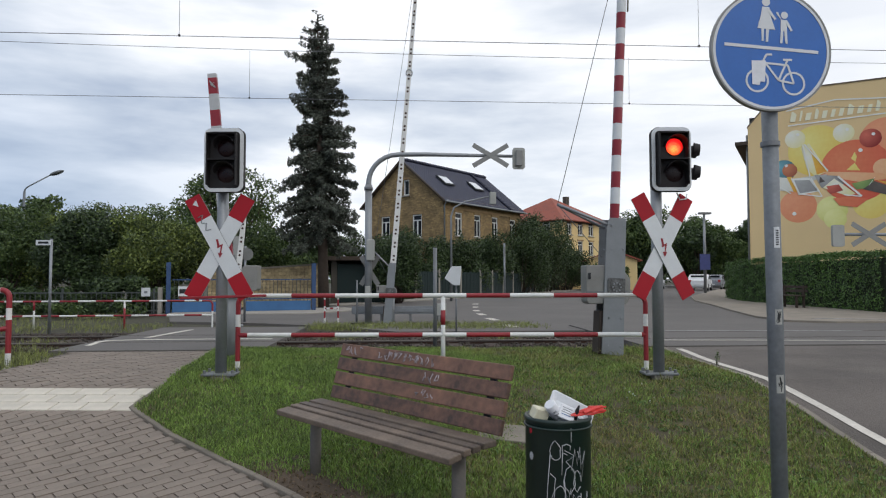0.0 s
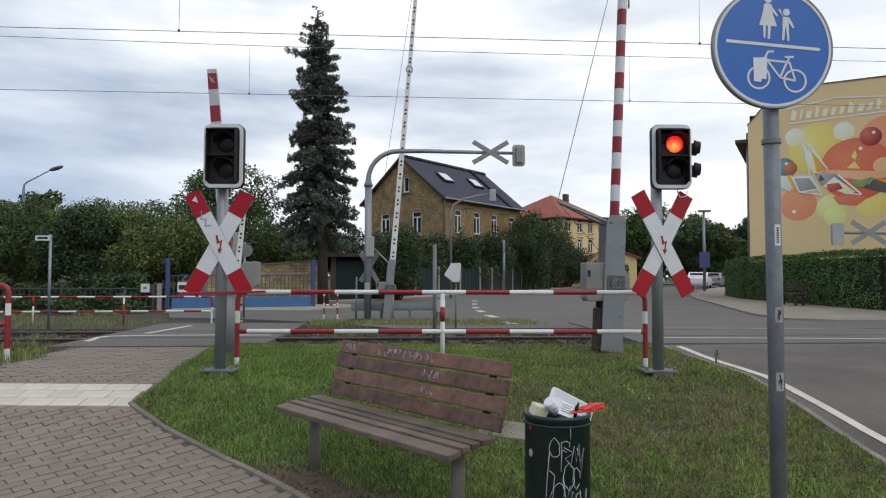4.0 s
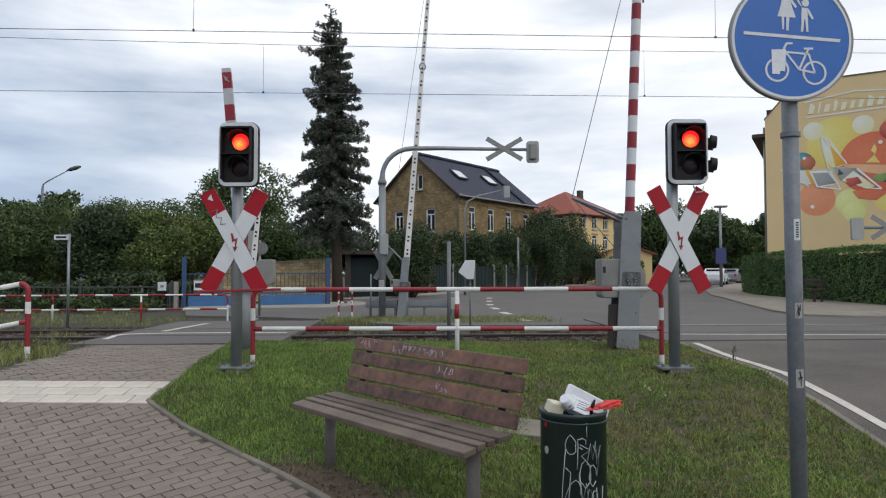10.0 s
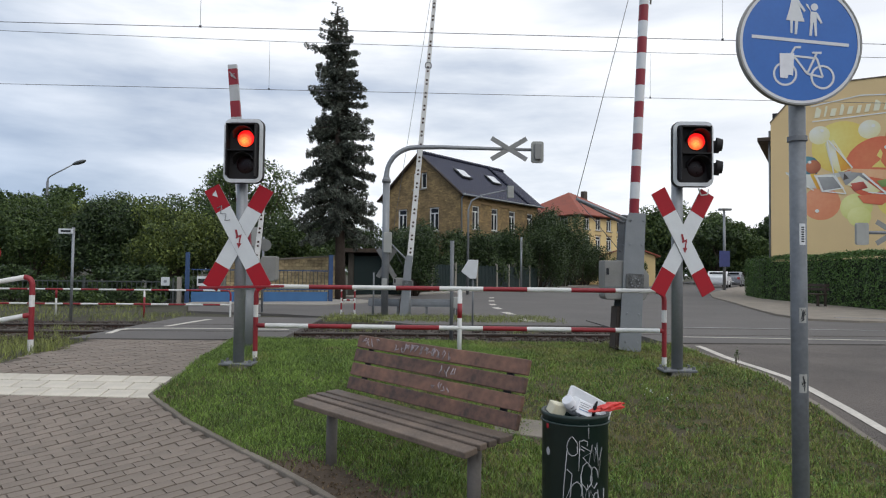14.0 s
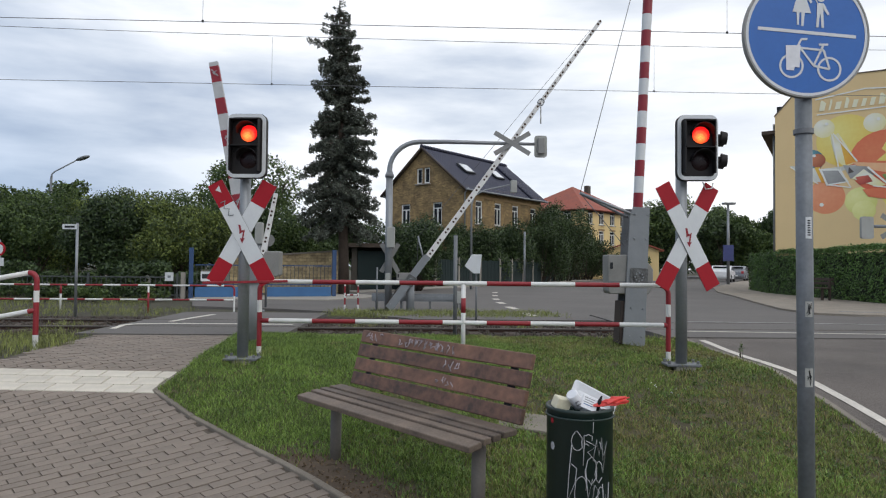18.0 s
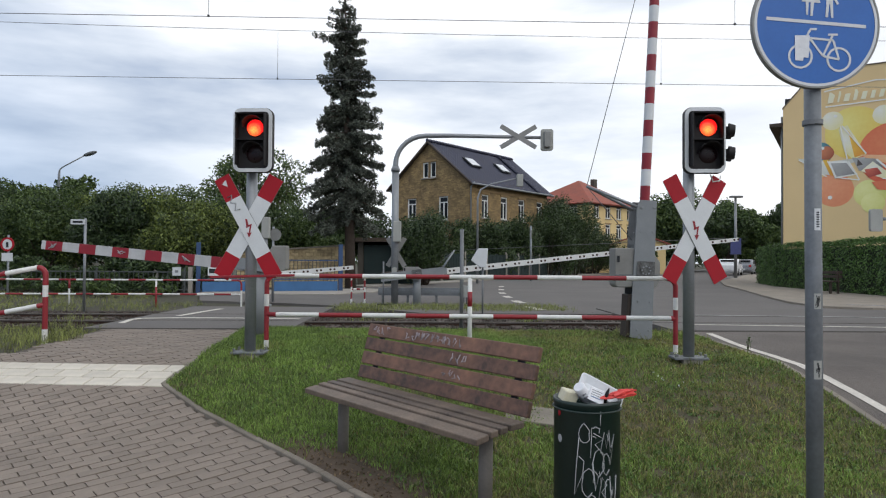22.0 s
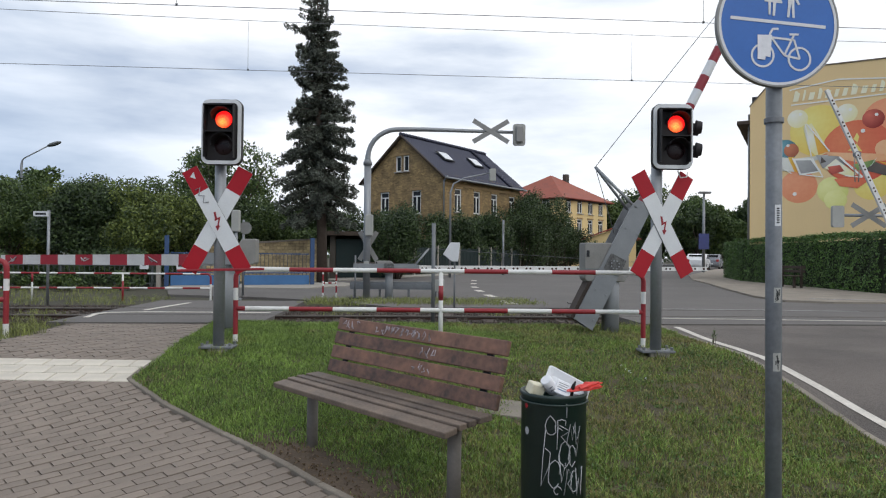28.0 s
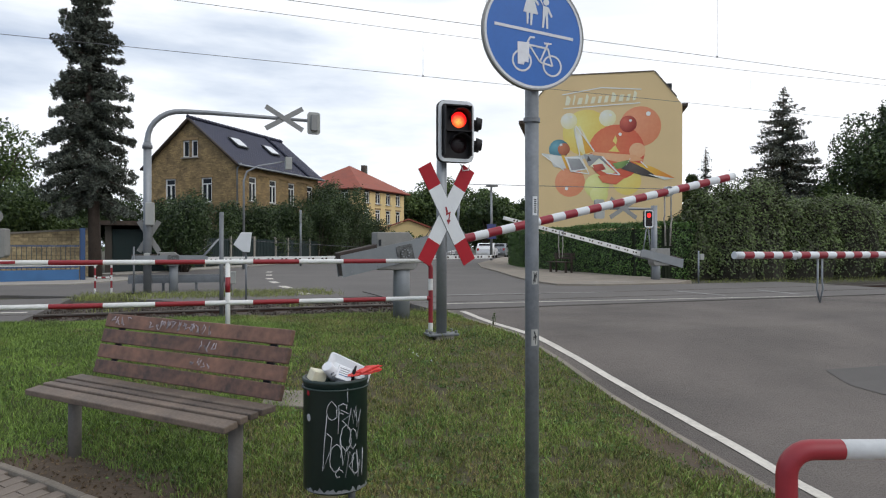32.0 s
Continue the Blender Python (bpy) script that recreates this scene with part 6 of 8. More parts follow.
def build_wires():
    wire_run("contact_wire", "thin dark contact wire above the tracks", 3.55, 5.305, (-16.5, -4.25, 4.7, 15.2), 1.11)
    wire_run("carrier_wire", "thin dark carrier wire above the contact wire", 3.55, 6.39, (), sag=0.6)
    wire_run("contact_wire", "thin dark contact wire above the tracks", -0.05, 5.41, (-10.2, -4.65, 4.75, 10.5, 18), 1.4)


# ---- houses ----
def window(parent, m, w, h, muntin=True):
    """White two-light window with a sill, in the parent's wall space: x along, z up, y outward is negative."""
    win = new("window")
    win.parent = parent
    win.matrix_basis = m
    bm = bm_new()
    box(bm, (0, 0.13, 0), (w, 0.02, h))
    part("pane", bm, DARKGLASS, win)
    bm = bm_new()
    fw = 0.085
    for c, s in (((0, 0.09, h / 2 - fw / 2), (w, 0.06, fw)), ((0, 0.09, -h / 2 + fw / 2), (w, 0.06, fw)), ((-w / 2 + fw / 2, 0.092, 0), (fw, 0.06, h)), ((w / 2 - fw / 2, 0.092, 0), (fw, 0.06, h))):
        box(bm, c, s)
    if muntin:
        box(bm, (0, 0.094, -h * 0.13), (0.10, 0.06, h * 0.74))
        box(bm, (0, 0.096, h * 0.25), (w, 0.05, 0.08))
    part("frame", bm, FRAME_WHITE, win)
    bm = bm_new()
    box(bm, (0, -0.05, -h / 2 - 0.06), (w + 0.18, 0.18, 0.08))
    part("sill", bm, CONCRETE, win)
    bm = bm_new()
    box(bm, (0, -0.015, h / 2 + 0.1), (w + 0.2, 0.05, 0.16))
    part("lintel", bm, BRICK_JOINED, win)
    return win


def wall_strips(bm, u0, u1, top, holes, breaks, place):
    """A wall in upright strips that leave real openings: holes are (middle, height of middle, width, height); place(u, depth 0 to 1, z) sets it."""
    cuts = sorted({u0, u1, *breaks, *(h[0] - h[2] / 2 for h in holes), *(h[0] + h[2] / 2 for h in holes)})
    for a, b in zip(cuts, cuts[1:]):
        c = (a + b) / 2
        gaps = sorted((h[1] - h[3] / 2, h[1] + h[3] / 2) for h in holes if h[0] - h[2] / 2 < c < h[0] + h[2] / 2)
        z, spans = 0.0, []
        for g0, g1 in gaps:
            spans.append((z, z, g0, g0))
            z = g1
        spans.append((z, z, top(b), top(a)))
        for za, zb, zc, zd in spans:
            q = [(a, za), (b, zb), (b, zc), (a, zd)]
            f = [bm.verts.new(place(u, 0, w)) for u, w in q]
            k = [bm.verts.new(place(u, 1, w)) for u, w in q]
            fs = [bm.faces.new(f), bm.faces.new(k)]
            for i in range(4):
                fs.append(bm.faces.new((f[i], f[(i + 1) % 4], k[(i + 1) % 4], k[i])))
            bmesh.ops.recalc_face_normals(bm, faces=fs)


def tiled_slope(name, parent, p0, along, up, material, rows=16, cols=36, label=""):
    """A roof plane of overlapping tile courses, from the eave corner p0."""
    bm = bm_new()
    p0, along, up = Vector(p0), Vector(along), Vector(up)
    nrm = along.cross(up).normalized()
    for i in range(rows):
        a, b = up * (i / rows), up * ((i + 1.12) / rows)
        for k in range(cols):
            c, d = along * (k / cols), along * ((k + 0.96) / cols)
            m = along * ((k + 0.48) / cols)
            q = [p0 + a + c + nrm * 0.035, p0 + a + m + nrm * 0.075, p0 + a + d + nrm * 0.035, p0 + b + d - nrm * 0.01, p0 + b + m + nrm * 0.03, p0 + b + c - nrm * 0.01]
            v = [bm.verts.new(x) for x in q]
            bm.faces.new((v[0], v[1], v[4], v[5]))
            bm.faces.new((v[1], v[2], v[3], v[4]))
    ob = part(name, bm, material, parent, label)
    ob["kind"] = "stuff"
    return ob


def build_brick_house():
    W, Ln, E, RG = 7.7, 11.2, 7.2, 10.35
    th = thing("brick_house", "old yellow brick house with a dark tiled gable roof", "house", pose(0.0, 48.2, 0, 0, 0, 53))
    # house space: x along the long wall, y along the gable (to the left of the corner)
    roof_k = (RG - E) / (W / 2)
    long_holes = [(x, z, 0.9, 1.75) for x in (2.0, 4.55, 7.1, 9.9) for z in (2.2, 5.3)]
    gable_holes = [(y, z, 0.9, 1.75) for y in (2.45, 5.65) for z in (2.2, 5.15)] + [(y, 8.15, 0.55, 1.2) for y in (3.5, 4.25)]

    def gable_top(u):
        return E + roof_k * min(u, W - u) - 0.12

    for nm, args in (("gable_wall", (0.4, W - 0.4, gable_top, gable_holes, (W / 2,), lambda u, d, z: (d * 0.4, u, z))),
                     ("gable_wall", (0.4, W - 0.4, gable_top, [], (W / 2,), lambda u, d, z: (Ln - d * 0.4, u, z))),
                     ("long_wall", (0, Ln, lambda u: E - 0.02, long_holes, (), lambda u, d, z: (u, d * 0.4, z))),
                     ("long_wall", (0, Ln, lambda u: E - 0.02, [], (), lambda u, d, z: (u, W - d * 0.4, z)))):
        bm = bm_new()
        wall_strips(bm, *args)
        bmesh.ops.remove_doubles(bm, verts=list(bm.verts), dist=0.001)
        part(nm, bm, BRICK_WALL_TEX, th)
    # added block, near-black in place of the unlit rooms behind the walls
    bm = bm_new()
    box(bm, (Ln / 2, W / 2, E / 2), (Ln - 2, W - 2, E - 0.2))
    part("dark_interior_block", bm, IRON, th)
    oh = 0.45
    k = (RG - E) / (W / 2)
    tiled_slope("roof_slope", th, (Ln + 0.3, -oh, E - oh * k), (-Ln - 0.6, 0, 0), (0, W / 2 + oh, RG - E + oh * k), ROOF_DARK, 20, 44, "dark glazed tiles")
    tiled_slope("roof_slope", th, (-0.3, W + oh, E - oh * k), (Ln + 0.6, 0, 0), (0, -W / 2 - oh, RG - E + oh * k), ROOF_DARK, 20, 44, "dark glazed tiles")
    bm = bm_new()
    for sgn, y0 in ((1, -oh), (-1, W + oh)):
        v = [bm.verts.new(p) for p in ((-0.3, y0, E - oh * k - 0.12), (Ln + 0.3, y0, E - oh * k - 0.12), (Ln + 0.3, W / 2, RG - 0.12), (-0.3, W / 2, RG - 0.12))]
        bm.faces.new(v)
    part("roof_deck", bm, BARK, th)
    bm = bm_new()
    for q in range(32):
        x0 = -0.32 + q * (Ln + 0.64) / 32
        sweep(bm, [(x0, W / 2, RG + 0.05), (x0 + 0.39, W / 2, RG + 0.03)], [0.15, 0.11], 8)
    part("ridge", bm, ROOF_DARK, th)
    for y0, y1 in ((-oh, W / 2), (W + oh, W / 2)):
        bm = bm_new()
        sweep(bm, [(-0.28, y0, E - oh * k - 0.08), (-0.28, y1, RG - 0.06)], 0.085, 6)
        part("verge_board", bm, BARK, th)
    # fire wall rib across the roof
    bm = bm_new()
    for q in range(16):
        a, b = Vector((9.0, -oh, E - oh * k + 0.09)), Vector((9.0, W / 2, RG + 0.12))
        sweep(bm, [a.lerp(b, q / 16), a.lerp(b, (q + 1.1) / 16)], [0.13, 0.09], 6)
    part("roof_rib", bm, ROOF_DARK, th)
    for x, s in ((2.9, 0.50), (7.1, 0.50)):
        bm = bm_new()
        c = Vector((x, W / 2 * s, E + (RG - E) * s + 0.12))
        rot = Matrix.Rotation(math.atan(k), 4, "X")
        box(bm, c, (1.28, 1.22, 0.09), rot)
        sk = part("skylight", bm, IRON, th, "dark-framed roof window")
        bm = bm_new()
        box(bm, c + Vector((0, -0.03, 0.04)), (1.08, 1.0, 0.07), rot)
        part("skylight_pane", bm, SKYLIGHT, sk, "pane that mirrors the bright sky")
    bm = bm_new()
    sweep(bm, [(-0.3, -oh - 0.05, E - oh * k - 0.02), (Ln + 0.3, -oh - 0.05, E - oh * k - 0.02)], 0.07, 8)
    part("gutter", bm, GALV, th)
    bm = bm_new()
    sweep(bm, [(0.05, -oh, E - 0.25), (0.05, -0.12, E - 0.6), (0.05, -0.12, 0)], 0.055, 8)
    part("downpipe", bm, GALV, th)
    bm = bm_new()
    sweep(bm, [(-0.1, W + oh, E - 0.25), (-0.12, W - 0.1, E - 0.7), (-0.12, W - 0.1, 0)], 0.055, 8)
    part("downpipe", bm, GALV, th)
    # cornice band
    bm = bm_new()
    box(bm, (Ln / 2, -0.03, E - 0.75), (Ln, 0.08, 0.18))
    part("cornice", bm, BRICK_JOINED, th)
    for x in (2.0, 4.55, 7.1, 9.9):
        window(th, pose(x, -0.01, 5.3), 0.9, 1.75)
        window(th, pose(x, -0.01, 2.2), 0.9, 1.75)
    for y in (2.45, 5.65):
        window(th, pose(-0.01, y, 5.15, 0, 0, -90), 0.9, 1.75)
        window(th, pose(-0.01, y, 2.2, 0, 0, -90), 0.9, 1.75)
    for y in (3.5, 4.25):
        window(th, pose(-0.01, y, 8.15, 0, 0, -90), 0.55, 1.2, False)


def build_yellow_house():
    W, Ln, E, RG = 9.0, 9.4, 7.6, 10.5
    th = thing("yellow_house", "pale yellow rendered house with a red tiled hip roof", "house", pose(12.6, 69.6, 0, 0, 0, 46))
    bm = bm_new()
    hl = [(x, z, 1.0, 1.5) for x in (1.4, 3.6, 5.8, 8.0) for z in (1.9, 4.5, 6.65)]
    hg = [(y, z, 1.0, 1.5) for y in (2.0, 5.0, 7.4) for z in (1.9, 4.5, 6.65)]
    wall_strips(bm, 0, Ln, lambda u: E, hl, (), lambda u, d, z: (u, d * 0.35, z))
    wall_strips(bm, 0, Ln, lambda u: E, [], (), lambda u, d, z: (u, W - d * 0.35, z))
    wall_strips(bm, 0.35, W - 0.35, lambda u: E, hg, (), lambda u, d, z: (d * 0.35, u, z))
    wall_strips(bm, 0.35, W - 0.35, lambda u: E, [], (), lambda u, d, z: (Ln - d * 0.35, u, z))
    bmesh.ops.remove_doubles(bm, verts=list(bm.verts), dist=0.001)
    part("wall", bm, YELLOW_WALL, th)
    # added filler: its black colour stands for the dark indoors
    bm = bm_new()
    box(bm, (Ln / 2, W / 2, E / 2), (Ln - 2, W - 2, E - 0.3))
    part("dark_interior_block", bm, IRON, th)
    r0, r1 = (W / 2, W / 2, RG), (Ln - W / 2, W / 2, RG)
    o = 0.6
    c = [(-o, -o, E - 0.2), (Ln + o, -o, E - 0.2), (Ln + o, W + o, E - 0.2), (-o, W + o, E - 0.2)]
    for poly in ([c[0], c[1], r1, r0], [c[1], c[2], r1], [c[2], c[3], r0, r1], [c[3], c[0], r0]):
        bm = bm_new()
        bm.faces.new([bm.verts.new(p) for p in poly])
        ob = part("roof_slope", bm, ROOF_RED_TEX, th)
        ob.modifiers.new("thick", "SOLIDIFY").thickness = 0.12
    bm = bm_new()
    box(bm, (Ln / 2 + 1.6, W / 2 - 0.9, RG - 0.3), (0.6, 0.5, 1.0))
    part("chimney", bm, SHED_WALL, th)
    bm = bm_new()
    box(bm, (Ln / 2, W / 2, E - 0.32), (Ln + 0.5, W + 0.5, 0.16))
    part("eaves", bm, BARK, th)
    for z in (1.9, 4.5, 6.65):
        for x in (1.4, 3.6, 5.8, 8.0):
            window(th, pose(x, -0.01, z), 1.0, 1.5)
        for y in (2.0, 5.0, 7.4):
            window(th, pose(-0.01, y, z, 0, 0, -90), 1.0, 1.5)
    th = thing("garage", "small yellow garage with an orange tiled roof", "garage", pose(16.8, 66.0, 0, 0, 0, -8))
    bm = bm_new()
    prism(bm, [(-2.3, 0), (2.3, 0), (2.3, 2.95), (0, 3.8), (-2.3, 2.95)], -2, 3)
    part("wall", bm, YELLOW_WALL, th)
    for sx in (-1, 1):
        bm = bm_new()
        prism(bm, [(0, 3.84), (sx * 2.75, 2.82), (sx * 2.75, 2.95), (0, 3.98)], -2.3, 3.3)
        part("roof_slope", bm, ROOF_RED_TEX, th)


def paint(name, col, col2=None, r=1.0):
    """Mural paint: a fade between two sprayed colours around the shape's own middle."""
    m = bpy.data.materials.new(name)
    m.use_nodes = True
    n, l = m.node_tree.nodes, m.node_tree.links
    b = n["Principled BSDF"]
    b.inputs["Roughness"].default_value = 0.85
    tc, mp, gr, rp = n.new("ShaderNodeTexCoord"), n.new("ShaderNodeMapping"), n.new("ShaderNodeTexGradient"), n.new("ShaderNodeValToRGB")
    mp.inputs["Location"].default_value = (0.25, 0, -0.25)
    mp.inputs["Scale"].default_value = (0.7 / r, 0.7 / r, 0.7 / r)
    gr.gradient_type = "SPHERICAL"
    l.new(tc.outputs["Object"], mp.inputs[0])
    l.new(mp.outputs[0], gr.inputs[0])
    l.new(gr.outputs[0], rp.inputs[0])
    rp.color_ramp.elements[0].color = (*(min(0.82, c * 1.22) for c in col), 1)
    rp.color_ramp.elements[1].color = (*(min(0.86, c * 1.25) for c in (col2 or col)), 1)
    nz = n.new("ShaderNodeTexNoise")
    nz.inputs["Scale"].default_value = 6
    mx = n.new("ShaderNodeMixRGB")
    mx.blend_type, mx.inputs[0].default_value = "OVERLAY", 0.15
    l.new(tc.outputs["Object"], nz.inputs["Vector"])
    l.new(rp.outputs[0], mx.inputs[1])
    l.new(nz.outputs[0], mx.inputs[2])
    l.new(mx.outputs[0], b.inputs["Base Color"])
    return m


def build_mural_house():
    P0, P1 = Vector((14.35, 30.1)), Vector((20.5, 26.7))
    Wd = (P1 - P0).length
    ang = math.degrees(math.atan2(P1.y - P0.y, P1.x - P0.x))
    th = thing("mural_house", "ochre rendered house whose blank gable bears a bright painted mural", "house", pose(P0.x, P0.y, 0, 0, 0, ang))
    # gable outline: x along the wall, z up
    gable = [(-0.25, 0), (Wd, 0), (Wd, 7.95), (Wd - 0.28, 8.35), (Wd - 1.30, 9.62), (1.05, 9.62), (-0.25, 8.1)]
    bm = bm_new()
    prism(bm, gable, 0, 14)
    part("wall", bm, MURAL_WALL, th)
    for a, b in ((gable[3], gable[4]), (gable[4], gable[5]), (gable[5], gable[6])):
        bm = bm_new()
        a, b = Vector((a[0], 0, a[1])), Vector((b[0], 0, b[1]))
        d = (b - a)
        nrm = Vector((-d.z, 0, d.x)).normalized() * -1
        v = [bm.verts.new(p) for p in (a, b, b + Vector((0, 14.1, 0)), a + Vector((0, 14.1, 0)))]
        v2 = [bm.verts.new(x.co + nrm * 0.05) for x in v]
        for x in v + v2:
            x.co.y -= 0.03
        bm.faces.new(v)
        bm.faces.new(list(reversed(v2)))
        for k in range(4):
            bm.faces.new((v[k], v[(k + 1) % 4], v2[(k + 1) % 4], v2[k]))
        bmesh.ops.recalc_face_normals(bm, faces=list(bm.faces))
        part("roof_slope", bm, ROOF_WORN, th)
    for x, sx in ((-0.53, 1), (Wd + 0.12, -1)):
        bm = bm_new()
        box(bm, (x, 7.1, 7.40 if sx > 0 else 7.95), (0.55 if sx > 0 else 0.26, 14.2, 0.16))
        part("eaves", bm, BARK, th)
    for c, s in (((Wd - 0.55, 1.2, 8.75), (0.35, 0.8, 0.9)), ((0.02, 0.9, 8.35), (0.45, 0.8, 0.6))):
        bm = bm_new()
        box(bm, c, s)
        part("chimney", bm, IRON, th)
    bm = bm_new()
    sweep(bm, [(-0.31, 0.25, 7.8), (-0.31, 0.25, 0)], 0.05, 8)
    part("downpipe", bm, GALV, th)
    # the painting: thin layers of spray paint on the gable
    pic = new("mural")
    pic.parent = th
    pic.matrix_basis = pose(0, 0, 0)
    layer = [0.002]

    def shape(nm, poly, cx, cz, m):
        layer[0] += 0.0006
        bm = bm_new()
        bm.faces.new([bm.verts.new((x - cx, 0, z - cz)) for x, z in poly])
        bmesh.ops.recalc_face_normals(bm, faces=list(bm.faces))
        ob = part(nm, bm, m, pic)
        ob.matrix_basis = pose(cx, -layer[0], cz)

    def ball(cx, cz, r, m):
        shape("painted_ball", disc_poly(cx, cz, r, 36), cx, cz, m)

    CORAL = paint("mural_coral", (0.62, 0.22, 0.11), (0.68, 0.30, 0.17), 1.2)
    CORAL2 = paint("mural_coral_pale", (0.66, 0.33, 0.17), (0.70, 0.42, 0.24), 1.2)
    REDP = paint("mural_red", (0.58, 0.10, 0.06), (0.62, 0.20, 0.10), 1.4)
    YEL = paint("mural_yellow", (0.72, 0.48, 0.10), (0.78, 0.62, 0.22), 1.2)
    PALE = paint("mural_pale", (0.72, 0.62, 0.32), (0.85, 0.82, 0.62), 0.5)
    LIME = paint("mural_lime", (0.55, 0.55, 0.16), (0.70, 0.68, 0.32), 0.7)
    TEAL = paint("mural_teal", (0.04, 0.10, 0.13), (0.16, 0.36, 0.42), 0.5)
    RUST = paint("mural_rust", (0.22, 0.05, 0.03), (0.55, 0.22, 0.12), 0.5)
    MAROON = paint("mural_maroon", (0.20, 0.02, 0.02), (0.55, 0.14, 0.10), 0.45)
    ORANGE = paint("mural_orange", (0.62, 0.20, 0.04), (0.78, 0.46, 0.08), 0.9)
    GREY = paint("mural_grey", (0.18, 0.18, 0.18), (0.36, 0.36, 0.35), 0.8)
    LIGHT = paint("mural_light_grey", (0.50, 0.50, 0.46), (0.68, 0.68, 0.62), 0.8)
    DARK = paint("mural_dark", (0.03, 0.03, 0.03), (0.12, 0.10, 0.09), 0.8)
    GREEN = paint("mural_green", (0.07, 0.16, 0.06), (0.26, 0.36, 0.12), 0.5)
    WHT = paint("mural_white", (0.70, 0.68, 0.62), (0.74, 0.72, 0.66), 1)

    # plan of the painting: (0, 0) is its lower left, one unit a fifteenth of the wall
    def g(px, pz):
        return ((px - 950) / 260 * Wd, 8.02 - (pz - 187) * 0.02725)

    def poly(nm, pts, m):
        q = [g(*p) for p in pts]
        cx, cz = sum(p[0] for p in q) / len(q), sum(p[1] for p in q) / len(q)
        shape(nm, q, cx, cz, m)

    S = Wd / 260
    for px, pz, r, m in ((1014, 322, 27, CORAL), (1062, 330, 22, LIME), (1115, 322, 25, YEL), (1043, 233, 42, YEL), (1012, 211, 15, PALE), (1081, 208, 15, PALE), (1138, 225, 36, CORAL), (1096, 270, 50, REDP), (1133, 268, 14, CORAL2), (994, 262, 18, TEAL), (1003, 262, 11, RUST), (1117, 220, 15, MAROON), (1066, 345, 16, LIME)):
        cx, cz = g(px, pz)
        ball(cx, cz, r * S, m)
    poly("painted_shard", [(1095, 240), (1090, 250), (1096, 256), (1083, 268), (1102, 270), (1095, 258), (1098, 247)], YEL)
    poly("painted_shard", [(1020, 225), (1032, 220), (1058, 268), (1040, 275), (1028, 262)], PALE)
    poly("painted_shard", [(1033, 228), (1056, 268), (1042, 272)], ORANGE)
    poly("painted_shard", [(962, 268), (1010, 276), (1060, 272), (1035, 282), (980, 284)], LIGHT)
    poly("painted_shard", [(1050, 268), (1130, 276), (1145, 286), (1100, 288), (1062, 278)], CORAL2)
    poly("painted_shard", [(975, 272), (1000, 276), (1010, 298), (985, 294)], LIGHT)
    poly("painted_shard", [(998, 273), (1006, 273), (1016, 300), (1008, 298)], ORANGE)
    poly("painted_shard", [(1005, 276), (1032, 277), (1046, 299), (1015, 304)], WHT)
    poly("painted_shard", [(1009, 279), (1031, 280), (1042, 298), (1017, 301)], GREY)
    poly("painted_shard", [(1038, 272), (1070, 276), (1080, 290), (1048, 294)], GREY)
    poly("painted_shard", [(1066, 280), (1095, 306), (1085, 310), (1050, 294)], PALE)
    poly("painted_shard", [(1055, 292), (1072, 290), (1078, 300), (1060, 305)], MAROON)
    poly("painted_shard", [(1090, 290), (1120, 284), (1118, 298), (1096, 300)], GREEN)
    poly("painted_shard", [(1105, 300), (1120, 288), (1150, 302), (1170, 318), (1140, 312)], DARK)
    poly("painted_shard", [(1122, 286), (1160, 298), (1197, 318), (1172, 318), (1148, 302)], ORANGE)
    poly("painted_shard", [(1150, 310), (1196, 319), (1180, 321)], LIGHT)
    poly("painted_shard", [(1064, 312), (1092, 310), (1112, 316), (1096, 328), (1072, 324)], REDP)
    poly("painted_shard", [(1046, 275), (1053, 284), (1045, 286)], DARK)
    # a white house-shaped outline with a plain bar where the lettering is
    for a, b in (((1000, 162), (1070, 152)), ((1070, 152), (1140, 158)), ((1002, 187), (1138, 182))):
        poly("white_outline", [a, b, (b[0], b[1] + 2), (a[0], a[1] + 2)], WHT)
    FADED = paint("mural_faded_white", (0.70, 0.62, 0.44), (0.74, 0.68, 0.52), 2)
    x = 1005.0
    for w, tall in ((9, 1), (4, 1), (9, 0), (6, 1), (8, 0), (7, 0), (7.5, 0), (9, 1), (9, 0), (7, 0), (6.5, 1)):
        low = 182.5 - (x - 1004) * 0.035
        top_z = low - (17 if tall else 12)
        poly("lettering_bar", [(x, low), (x + w - 1.5, low), (x + w + 1.5, low - 12), (x + 5.5, top_z), (x + 3, top_z)] if tall else [(x, low), (x + w - 1.5, low), (x + w + 1.5, top_z), (x + 3, top_z)], FADED)
        x += w + 4.4
    # small bright glints on the painted balls, and white edges along the shards
    for px, pz, r in ((1152, 203, 4), (1121, 214, 2.5), (998, 254, 2.5), (1086, 203, 2.5), (1016, 204, 2.5), (1008, 334, 3), (1103, 238, 3)):
        cx, cz = g(px, pz)
        ball(cx, cz, r * S, WHT)
    for a, b, w in (((1022, 222), (1031, 275), 1.6), ((1024, 221), (1057, 268), 1.4), ((1004, 276), (1016, 303), 1.5), ((1016, 303), (1048, 309), 1.5), ((1048, 309), (1033, 278), 1.2), ((963, 271), (1003, 301), 1.2), ((1070, 278), (1102, 312), 2.0), ((1102, 312), (1078, 308), 1.6), ((1120, 283), (1112, 296), 1.6), ((1138, 288), (1150, 300), 1.2)):
        poly("painted_edge", [a, b, (b[0] + w, b[1] - w), (a[0] + w, a[1] - w)], WHT)


